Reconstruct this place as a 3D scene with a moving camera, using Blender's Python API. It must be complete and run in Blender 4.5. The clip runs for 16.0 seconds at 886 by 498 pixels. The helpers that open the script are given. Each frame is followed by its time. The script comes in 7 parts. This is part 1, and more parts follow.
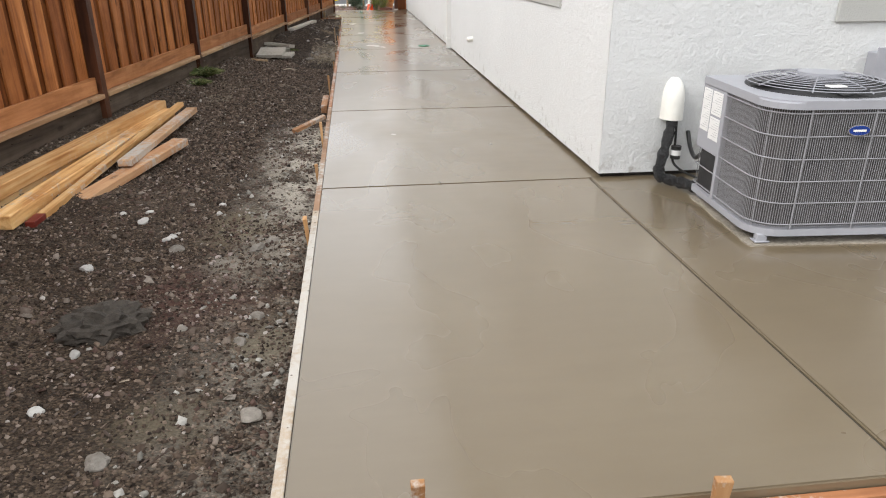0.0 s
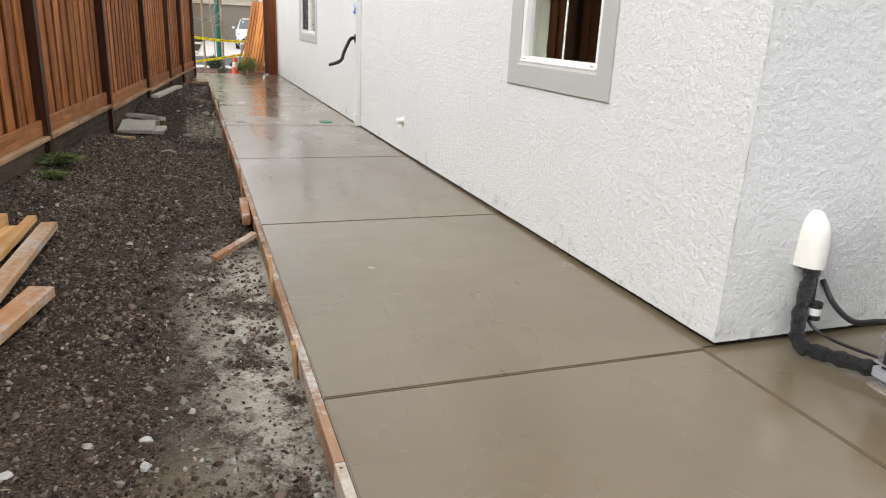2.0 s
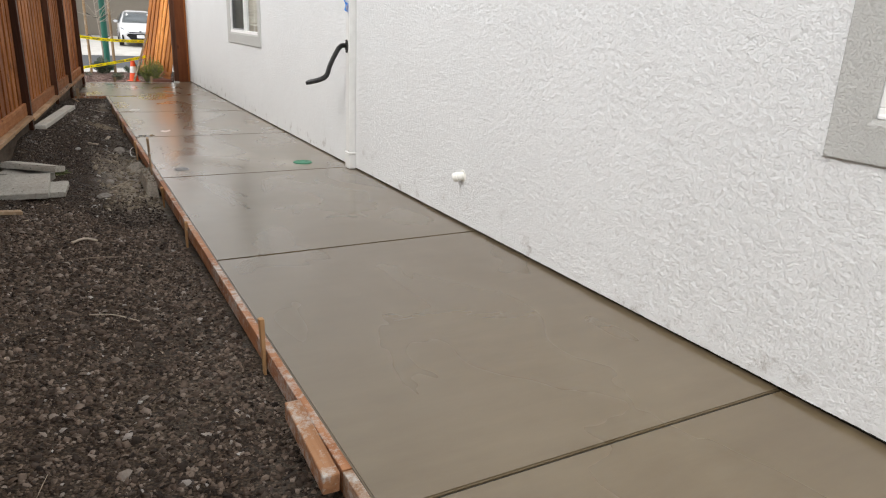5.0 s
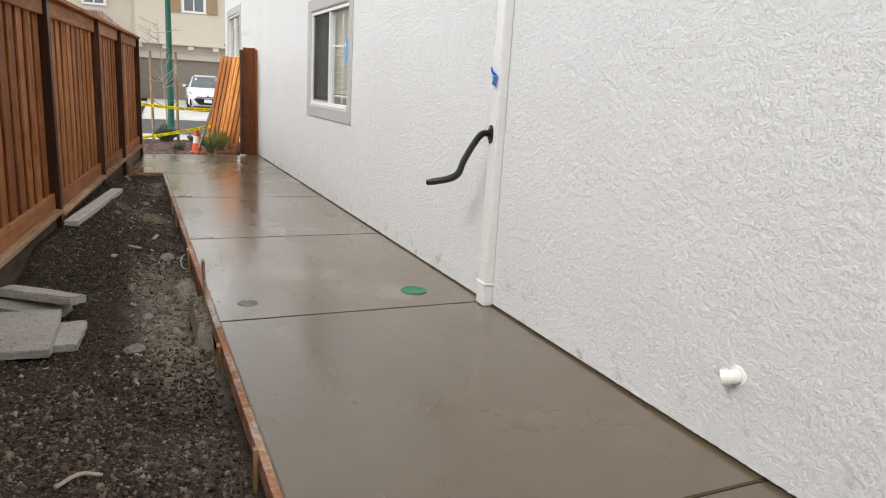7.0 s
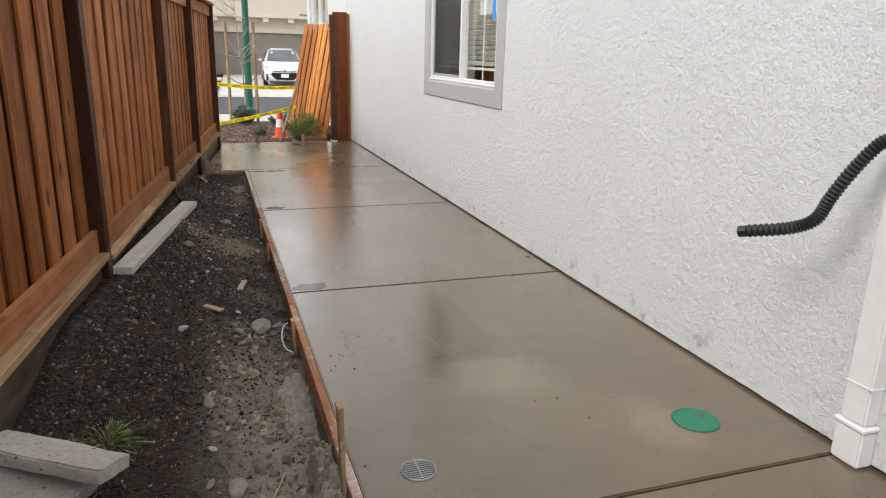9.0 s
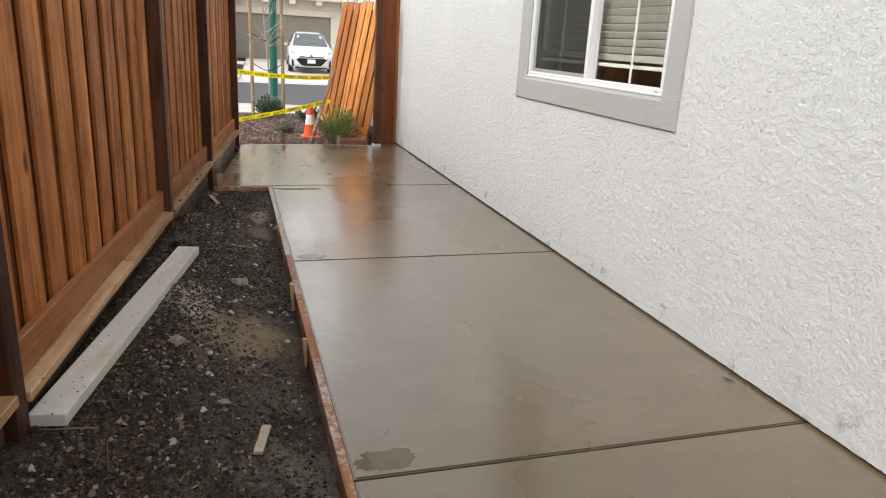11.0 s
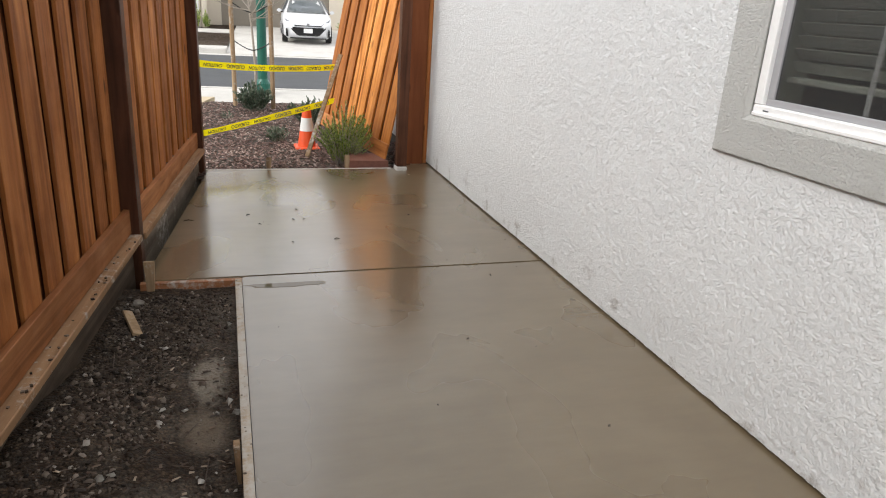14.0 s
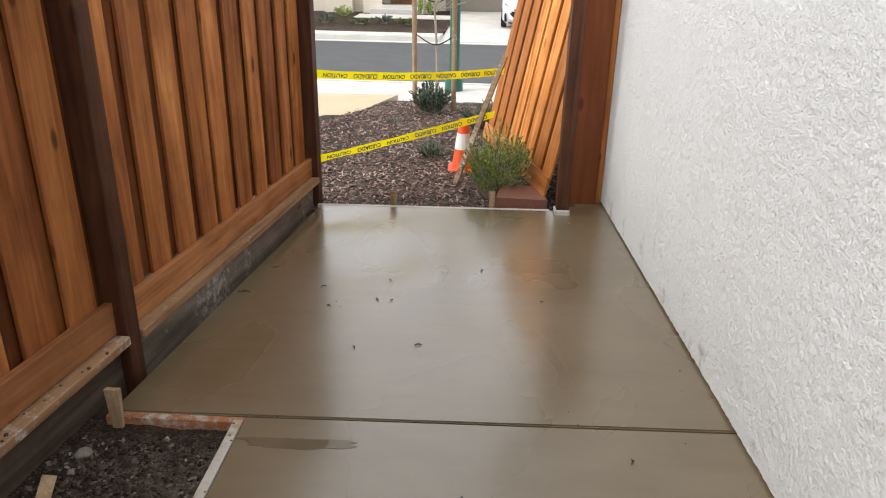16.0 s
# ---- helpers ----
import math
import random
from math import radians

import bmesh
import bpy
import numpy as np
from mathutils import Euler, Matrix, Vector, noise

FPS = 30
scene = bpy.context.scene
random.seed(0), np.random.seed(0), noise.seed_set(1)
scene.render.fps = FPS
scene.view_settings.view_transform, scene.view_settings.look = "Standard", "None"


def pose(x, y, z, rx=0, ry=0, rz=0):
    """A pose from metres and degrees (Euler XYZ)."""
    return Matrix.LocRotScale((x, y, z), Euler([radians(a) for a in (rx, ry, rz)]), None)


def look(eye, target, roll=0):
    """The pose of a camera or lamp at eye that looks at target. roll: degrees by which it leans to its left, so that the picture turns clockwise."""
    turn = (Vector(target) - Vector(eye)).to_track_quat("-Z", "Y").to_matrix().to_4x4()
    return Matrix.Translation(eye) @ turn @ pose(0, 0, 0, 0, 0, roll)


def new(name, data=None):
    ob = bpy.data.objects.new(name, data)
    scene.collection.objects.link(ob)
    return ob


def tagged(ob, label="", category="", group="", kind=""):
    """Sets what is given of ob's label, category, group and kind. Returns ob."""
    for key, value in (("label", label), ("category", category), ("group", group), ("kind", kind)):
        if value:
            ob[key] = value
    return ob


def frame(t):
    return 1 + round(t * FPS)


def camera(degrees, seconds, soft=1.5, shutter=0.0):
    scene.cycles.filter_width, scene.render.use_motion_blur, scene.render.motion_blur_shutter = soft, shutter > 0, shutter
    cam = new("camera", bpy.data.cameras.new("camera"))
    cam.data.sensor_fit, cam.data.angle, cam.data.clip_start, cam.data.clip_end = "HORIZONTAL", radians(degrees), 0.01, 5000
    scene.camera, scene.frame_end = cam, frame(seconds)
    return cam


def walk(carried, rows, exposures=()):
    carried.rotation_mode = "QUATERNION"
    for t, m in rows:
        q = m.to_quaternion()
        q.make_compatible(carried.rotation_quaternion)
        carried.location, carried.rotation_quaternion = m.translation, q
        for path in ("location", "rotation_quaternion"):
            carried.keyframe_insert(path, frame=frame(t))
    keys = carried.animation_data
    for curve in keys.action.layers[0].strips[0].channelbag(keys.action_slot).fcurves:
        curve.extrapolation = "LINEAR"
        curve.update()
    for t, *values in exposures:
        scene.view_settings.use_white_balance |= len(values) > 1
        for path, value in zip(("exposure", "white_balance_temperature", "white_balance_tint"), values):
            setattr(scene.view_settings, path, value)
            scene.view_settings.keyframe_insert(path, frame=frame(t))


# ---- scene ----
cam = camera(65.3, 16.0, 1.1)
PATH = [
    (0, (0.255, 0.524, 1.366), (0.479, 2.355, 0.594), -0.2),
    (0.5, (0.087, 0.949, 1.393), (0.311, 2.83, 0.753), -3.7),
    (1, (-0.111, 1.509, 1.313), (0.239, 3.336, 0.579), -2.1),
    (1.5, (-0.276, 1.979, 1.324), (0.296, 3.766, 0.631), 0.3),
    (2, (-0.411, 2.502, 1.378), (0.248, 4.291, 0.774), 2.8),
    (2.5, (-0.664, 3.019, 1.407), (0.1, 4.796, 0.897), 0.4),
    (3, (-0.788, 3.498, 1.426), (0.051, 5.211, 0.825), 1.4),
    (3.5, (-0.76, 4.112, 1.411), (0.119, 5.82, 0.855), 0.1),
    (3.7, (-0.766, 4.326, 1.45), (0.16, 5.997, 0.858), -0.1),
    (5.8, (-0.629, 6.74, 1.438), (0.275, 8.397, 0.777), 3.6),
    (6, (-0.573, 7.004, 1.487), (0.34, 8.636, 0.778), 2.3),
    (6.5, (-0.491, 7.569, 1.428), (0.465, 9.243, 0.898), 2.8),
    (7, (-0.462, 8.165, 1.483), (0.35, 9.936, 1.034), 3.4),
    (7.5, (-0.46, 8.799, 1.51), (0.299, 10.587, 1.031), 4.0),
    (8, (-0.413, 9.404, 1.477), (0.326, 11.226, 1.108), 3.2),
    (8.5, (-0.394, 10.024, 1.486), (0.255, 11.861, 1.034), 2.8),
    (8.7, (-0.422, 10.285, 1.466), (0.197, 12.118, 0.959), 1.2),
    (10.8, (-0.359, 12.637, 1.432), (0.265, 14.439, 0.827), 3.1),
    (11, (-0.353, 12.831, 1.41), (0.221, 14.658, 0.835), 3.2),
    (11.5, (-0.334, 13.347, 1.34), (0.243, 15.175, 0.768), 2.1),
    (11.8, (-0.387, 13.691, 1.31), (0.403, 15.419, 0.682), 3.4),
    (12, (-0.436, 13.917, 1.355), (0.343, 15.636, 0.695), 3.0),
    (12.5, (-0.475, 14.447, 1.383), (0.26, 16.227, 0.845), 2.1),
    (13, (-0.432, 14.871, 1.473), (0.257, 16.664, 0.918), 1.6),
    (13.5, (-0.332, 15.355, 1.476), (0.227, 17.177, 0.87), 2.4),
    (14, (-0.032, 15.739, 1.508), (0.544, 17.535, 0.843), 3.5),
    (14.5, (0.33, 16.06, 1.634), (0.732, 17.903, 0.968), 3.9),
    (14.8, (0.44, 16.271, 1.642), (0.743, 18.174, 1.105), 2.5),
    (15, (0.481, 16.42, 1.635), (0.732, 18.341, 1.137), 1.6),
    (15.3, (0.542, 16.65, 1.605), (0.698, 18.56, 1.031), 1.4),
    (15.5, (0.608, 16.822, 1.597), (0.704, 18.69, 0.89), -1.2),
    (16, (0.798, 17.321, 1.576), (0.749, 19.18, 0.839), 1.1),
]
SKY, SUN = 0.115, 1.9
walk(cam, [(t, look(eye, target, roll)) for t, eye, target, roll in PATH], [(0.0, 0.10), (1.5, 0.05), (2.5, -0.04), (3.5, -0.11), (6.0, -0.08), (6.5, -0.18), (7.0, -0.16), (8.0, -0.12), (8.5, -0.12), (11.0, 0.04), (13.5, -0.02), (15.0, 0.08), (16.0, 0.14)])

# ---- world, sun and exposure ----
world = bpy.data.worlds.new("overcast_sky")
scene.world = world
world.use_nodes = True
wn = world.node_tree
sky = wn.nodes.new("ShaderNodeTexSky")
sky.sky_type = "NISHITA"
sky.sun_disc = False
sky.sun_elevation, sky.sun_rotation = radians(42), radians(249)
sky.dust_density, sky.air_density, sky.ozone_density = 4.0, 1.0, 1.0
grey = wn.nodes.new("ShaderNodeHueSaturation")
grey.inputs["Saturation"].default_value = 0.16
wn.links.new(sky.outputs["Color"], grey.inputs["Color"])
cloud = wn.nodes.new("ShaderNodeMix")
cloud.data_type = "RGBA"
cloud.inputs["Factor"].default_value = 0.8
cloud.inputs["B"].default_value = (16.2, 16.4, 16.8, 1)
wn.links.new(grey.outputs["Color"], cloud.inputs["A"])
wn.links.new(cloud.outputs["Result"], wn.nodes["Background"].inputs["Color"])
wn.nodes["Background"].inputs["Strength"].default_value = SKY
sun = new("sun", bpy.data.lights.new("sun", "SUN"))
sun.data.energy, sun.data.angle, sun.data.color = SUN, radians(25), (1.0, 0.97, 0.93)
sun.matrix_world = look((-42, -16, 40), (0, 0, 0))


# ---- materials ----
def link(nt, a, b):
    nt.links.new(a, b)


def base_mat(name, rough=0.7, metal=0.0, spec=0.5):
    m = bpy.data.materials.new(name)
    m.use_nodes = True
    nt = m.node_tree
    b = nt.nodes["Principled BSDF"]
    b.inputs["Roughness"].default_value, b.inputs["Metallic"].default_value = rough, metal
    b.inputs["Specular IOR Level"].default_value = spec
    return m, nt, b


def coords(nt, scale=(1, 1, 1), jitter=0.0):
    tc = nt.nodes.new("ShaderNodeTexCoord")
    mp = nt.nodes.new("ShaderNodeMapping")
    mp.inputs["Scale"].default_value = scale
    link(nt, tc.outputs["Object"], mp.inputs["Vector"])
    if jitter:
        oi = nt.nodes.new("ShaderNodeObjectInfo")
        mu = nt.nodes.new("ShaderNodeMath")
        mu.operation, mu.inputs[1].default_value = "MULTIPLY", jitter
        link(nt, oi.outputs["Random"], mu.inputs[0])
        link(nt, mu.outputs[0], mp.inputs["Location"])
    return mp.outputs["Vector"]


def noise_tex(nt, vec, scale, detail=4, rough=0.6, dist=0.0):
    n = nt.nodes.new("ShaderNodeTexNoise")
    for key, v in (("Scale", scale), ("Detail", detail), ("Roughness", rough), ("Distortion", dist)):
        n.inputs[key].default_value = v
    link(nt, vec, n.inputs["Vector"])
    return n.outputs["Fac"]


def ramp(nt, fac, stops, ease_between=False):
    r = nt.nodes.new("ShaderNodeValToRGB")
    r.color_ramp.interpolation = "B_SPLINE" if ease_between else "LINEAR"
    while len(r.color_ramp.elements) < len(stops):
        r.color_ramp.elements.new(0.5)
    for e, (p, c) in zip(r.color_ramp.elements, stops):
        e.position = p
        e.color = (*c, 1) if isinstance(c, tuple) else (c, c, c, 1)
    link(nt, fac, r.inputs["Fac"])
    return r.outputs["Color"]


def mix(nt, fac, a, b, how="MIX"):
    n = nt.nodes.new("ShaderNodeMix")
    n.data_type, n.blend_type = "RGBA", how
    for sock, v in ((n.inputs["Factor"], fac), (n.inputs["A"], a), (n.inputs["B"], b)):
        if isinstance(v, (int, float)):
            sock.default_value = v if sock.type == "VALUE" else (v, v, v, 1)
        elif isinstance(v, tuple):
            sock.default_value = (*v, 1)
        else:
            link(nt, v, sock)
    return n.outputs["Result"]


def maths(nt, op, a, b=0.0):
    n = nt.nodes.new("ShaderNodeMath")
    n.operation = op
    for sock, v in ((n.inputs[0], a), (n.inputs[1], b)):
        if isinstance(v, (int, float)):
            sock.default_value = v
        else:
            link(nt, v, sock)
    return n.outputs[0]


def bumped(nt, b, height, strength, dist):
    n = nt.nodes.new("ShaderNodeBump")
    n.inputs["Strength"].default_value, n.inputs["Distance"].default_value = strength, dist
    link(nt, height, n.inputs["Height"])
    link(nt, n.outputs["Normal"], b.inputs["Normal"])


def rnd(nt):
    return nt.nodes.new("ShaderNodeObjectInfo").outputs["Random"]


def specks(nt, v, scale):
    """Scattered small dark spots of uneven size."""
    vo = nt.nodes.new("ShaderNodeTexVoronoi")
    vo.inputs["Scale"].default_value = scale
    link(nt, v, vo.inputs["Vector"])
    uneven = noise_tex(nt, v, scale * 0.35, 3)
    d = maths(nt, "ADD", vo.outputs["Distance"], maths(nt, "MULTIPLY", uneven, 0.55))
    return ramp(nt, d, [(0.36, 0.9), (0.42, 0.0)])


def grainy(name, c1, c2, scale, rough=0.8, bump=0.4, dist=0.003, big=1.5, metal=0.0, spec=0.5, vary=0.0, pits=0.0):
    """Two-scale mottled surface."""
    m, nt, b = base_mat(name, rough, metal, spec)
    v = coords(nt, jitter=9.0 if vary else 0)
    fine, wide = noise_tex(nt, v, scale, 6, 0.7), noise_tex(nt, v, big, 4)
    col = mix(nt, ramp(nt, maths(nt, "ADD", maths(nt, "MULTIPLY", fine, 0.55), maths(nt, "MULTIPLY", wide, 0.45)), [(0.34, 0.0), (0.66, 1.0)]), c1, c2)
    if pits:
        col = mix(nt, specks(nt, v, pits), col, tuple(x * 0.25 for x in c1))
    if vary:
        col = mix(nt, vary, col, ramp(nt, rnd(nt), [(0.0, 0.25), (1.0, 1.0)]), "MULTIPLY")
    link(nt, col, b.inputs["Base Color"])
    if bump:
        bumped(nt, b, fine, bump, dist)
    return m


def plain(name, c, rough=0.5, metal=0.0, spec=0.5):
    m, nt, b = base_mat(name, rough, metal, spec)
    f = noise_tex(nt, coords(nt), 14, 5, 0.7)
    link(nt, mix(nt, f, tuple(x * 0.86 for x in c), tuple(min(1, x * 1.1) for x in c)), b.inputs["Base Color"])
    link(nt, ramp(nt, f, [(0.3, max(0.02, rough - 0.08)), (0.7, min(1, rough + 0.08))]), b.inputs["Roughness"])
    return m


def wood(name, stops, axis=2, rough=0.65, wet=0.0, splash=0.0, knots=0.6):
    """Sawn timber, grain along the given axis; stops run from the dark grain to the light."""
    m, nt, b = base_mat(name, rough, spec=0.16)
    s = [7.0, 7.0, 7.0]
    s[axis] = 0.5
    v = coords(nt, tuple(s), 37.0)
    g1, g2 = noise_tex(nt, v, 1.3, 3, 0.55, 1.6), noise_tex(nt, v, 7, 5, 0.7, 0.4)
    s2 = [5.0, 5.0, 5.0]
    s2[axis] = 2.1
    vk = coords(nt, tuple(s2), 23.0)
    vo = nt.nodes.new("ShaderNodeTexVoronoi")
    vo.inputs["Scale"].default_value = 1.0
    link(nt, vk, vo.inputs["Vector"])
    knot = ramp(nt, vo.outputs["Distance"], [(0.05, 1.0), (0.085, 0.75), (0.12, 0.0)])
    col = ramp(nt, maths(nt, "ADD", maths(nt, "MULTIPLY", g1, 0.72), maths(nt, "MULTIPLY", g2, 0.28)), stops)
    col = mix(nt, maths(nt, "MULTIPLY", knot, knots), col, tuple(x * 0.3 for x in stops[0][1]))
    tone = ramp(nt, rnd(nt), [(0.0, (0.58, 0.50, 0.45)), (0.5, (0.95, 0.93, 0.9)), (1.0, (1.25, 1.25, 1.22))])
    col = mix(nt, 0.85, col, tone, "MULTIPLY")
    patch = noise_tex(nt, coords(nt, jitter=5.0), 3.0, 5, 0.65)
    col = mix(nt, ramp(nt, patch, [(0.45, 0.0), (0.75, 0.4)]), col, tuple(x * 0.7 for x in stops[0][1]))
    if splash:
        sp = noise_tex(nt, coords(nt, jitter=11.0), 26, 8, 0.75)
        sw = noise_tex(nt, coords(nt, jitter=3.0), 1.7, 3)
        fac = ramp(nt, maths(nt, "ADD", maths(nt, "MULTIPLY", sp, 0.6), maths(nt, "MULTIPLY", sw, 0.5)), [(0.62 - 0.2 * splash, 0.0), (0.74 - 0.2 * splash, 0.9)])
        col = mix(nt, fac, col, (0.5, 0.48, 0.44))
        if splash > 0.7:
            col = mix(nt, specks(nt, coords(nt, jitter=7.0), 30), col, (0.05, 0.035, 0.025))
    link(nt, col, b.inputs["Base Color"])
    link(nt, ramp(nt, patch, [(0.3, rough - 0.15 - wet), (0.7, rough + 0.1 - wet)]), b.inputs["Roughness"])
    bumped(nt, b, g2, 0.35, 0.003)
    return m


def stucco(name, c, scale, dist, dirt=0.0):
    m, nt, b = base_mat(name, 0.9, spec=0.3)
    v = coords(nt)
    lumps = noise_tex(nt, coords(nt, (1, 0.9, 1.2)), scale, 5, 0.68, 0.35)
    broad = noise_tex(nt, v, scale * 0.3, 3, 0.6)
    fine, wide = noise_tex(nt, v, 190, 3), noise_tex(nt, v, 0.8, 5, 0.6)
    h = maths(nt, "ADD", ramp(nt, lumps, [(0.36, 0.0), (0.5, 0.7), (0.62, 1.0)]), maths(nt, "ADD", maths(nt, "MULTIPLY", fine, 0.15), maths(nt, "MULTIPLY", broad, 0.45)))
    col = mix(nt, ramp(nt, wide, [(0.35, 0.0), (0.7, 1.0)]), tuple(x * 0.95 for x in c), c)
    # hollows between the lumps coloured darker, in place of their shade
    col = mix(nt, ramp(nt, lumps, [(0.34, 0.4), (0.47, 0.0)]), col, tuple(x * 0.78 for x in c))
    if dirt:
        # splashes of wet concrete and mud low on the wall
        sep = nt.nodes.new("ShaderNodeSeparateXYZ")
        link(nt, v, sep.inputs[0])
        low = ramp(nt, sep.outputs["Z"], [(0.05, 1.0), (0.30, 0.0)])
        spot = ramp(nt, noise_tex(nt, v, 6, 7, 0.75), [(0.56, 0.0), (0.7, 1.0)])
        col = mix(nt, maths(nt, "MULTIPLY", maths(nt, "MULTIPLY", low, spot), dirt), col, (0.30, 0.27, 0.24))
    link(nt, col, b.inputs["Base Color"])
    bumped(nt, b, h, 1.0, dist)
    return m


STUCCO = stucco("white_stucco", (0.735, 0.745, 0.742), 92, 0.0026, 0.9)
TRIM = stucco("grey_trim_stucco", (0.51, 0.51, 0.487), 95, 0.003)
CREAM = stucco("cream_stucco", (0.66, 0.59, 0.49), 40, 0.003)


def wet_concrete():
    m, nt, b = base_mat("wet_concrete", 0.3)
    v = coords(nt)
    wide, mid, fine = noise_tex(nt, v, 0.9, 4, 0.55, 0.6), noise_tex(nt, coords(nt, (1, 3.2, 1)), 2.6, 5, 0.6), noise_tex(nt, v, 150, 4, 0.7)
    trowel = noise_tex(nt, coords(nt, (2.0, 40, 1)), 1.2, 4, 0.6, 0.5)
    s = maths(nt, "ADD", maths(nt, "MULTIPLY", wide, 0.6), maths(nt, "MULTIPLY", mid, 0.4))
    col = ramp(nt, s, [(0.30, (0.118, 0.085, 0.047)), (0.5, (0.148, 0.111, 0.064)), (0.72, (0.185, 0.144, 0.089))], True)
    col = mix(nt, 0.12, col, ramp(nt, fine, [(0.3, 0.75), (0.7, 1.2)]), "MULTIPLY")
    col = mix(nt, 0.06, col, ramp(nt, trowel, [(0.3, 0.75), (0.7, 1.25)]), "MULTIPLY")
    # a wetter, darker stretch
    sp = nt.nodes.new("ShaderNodeSeparateXYZ")
    link(nt, v, sp.inputs[0])
    stretch = ramp(nt, maths(nt, "ADD", maths(nt, "MULTIPLY", sp.outputs["Y"], 0.05), maths(nt, "MULTIPLY", maths(nt, "SUBTRACT", wide, 0.5), 0.12)), [(0.38, 0.0), (0.46, 1.0), (0.60, 1.0), (0.68, 0.15), (0.9, 0.0)])
    col = mix(nt, maths(nt, "MULTIPLY", stretch, 0.5), col, (0.082, 0.058, 0.034))
    # the greyer patio end
    col = mix(nt, ramp(nt, maths(nt, "MULTIPLY", sp.outputs["Y"], 0.05), [(0.23, 0.55), (0.30, 0.0)]), col, (0.158, 0.126, 0.083))
    # paler, half dry patches
    for px, py, rx, ry in ((1.28, 12.80, 0.15, 0.22), (0.78, 13.40, 0.34, 0.24)):
        mp = nt.nodes.new("ShaderNodeMapping")
        mp.inputs["Location"].default_value = (-px / rx, -py / ry, 0)
        mp.inputs["Scale"].default_value = (1 / rx, 1 / ry, 0)
        link(nt, v, mp.inputs["Vector"])
        vl = nt.nodes.new("ShaderNodeVectorMath")
        vl.operation = "LENGTH"
        link(nt, mp.outputs["Vector"], vl.inputs[0])
        rag = maths(nt, "ADD", vl.outputs["Value"], maths(nt, "MULTIPLY", maths(nt, "SUBTRACT", mid, 0.5), 2.0))
        col = mix(nt, ramp(nt, maths(nt, "MULTIPLY", rag, 0.5), [(0.2, 0.6), (0.56, 0.0)]), col, (0.235, 0.192, 0.13))
    link(nt, col, b.inputs["Base Color"])
    wetness = noise_tex(nt, coords(nt, (1.0, 0.6, 1)), 1.5, 3, 0.5, 0.5)
    link(nt, ramp(nt, wetness, [(0.30, 0.2), (0.74, 0.4)], True), b.inputs["Roughness"])
    # thin film of water
    b.inputs["Coat IOR"].default_value = 1.5
    link(nt, ramp(nt, maths(nt, "MULTIPLY", sp.outputs["Y"], 0.05), [(0.45, 0.68), (0.62, 0.95)], True), b.inputs["Coat Weight"])
    link(nt, ramp(nt, wetness, [(0.30, 0.12), (0.52, 0.19), (0.74, 0.32)], True), b.inputs["Coat Roughness"])
    h = maths(nt, "ADD", maths(nt, "MULTIPLY", trowel, 0.5), maths(nt, "MULTIPLY", fine, 0.25))
    bumped(nt, b, h, 0.02, 0.0015)
    return m


CONCRETE = wet_concrete()


def water():
    m, nt, b = base_mat("standing_water", 0.02)
    link(nt, ramp(nt, noise_tex(nt, coords(nt), 6, 4), [(0.3, (0.12, 0.093, 0.06)), (0.7, (0.15, 0.12, 0.08))]), b.inputs["Base Color"])
    b.inputs["IOR"].default_value = 1.36
    return m


PUDDLE = water()
DRYCON = grainy("pale_concrete", (0.42, 0.40, 0.37), (0.62, 0.60, 0.56), 60, 0.85, 0.3, 0.002)
PAVER = grainy("grey_paver", (0.27, 0.25, 0.21), (0.54, 0.51, 0.45), 45, 0.75, 0.5, 0.003, vary=0.2, pits=24)
# near-black: shade of the gap under the stucco painted in; slab joints share it
DARKGAP = grainy("dark_joint_and_gap_shade", (0.018, 0.015, 0.012), (0.04, 0.034, 0.028), 50, 0.8, 0.4)


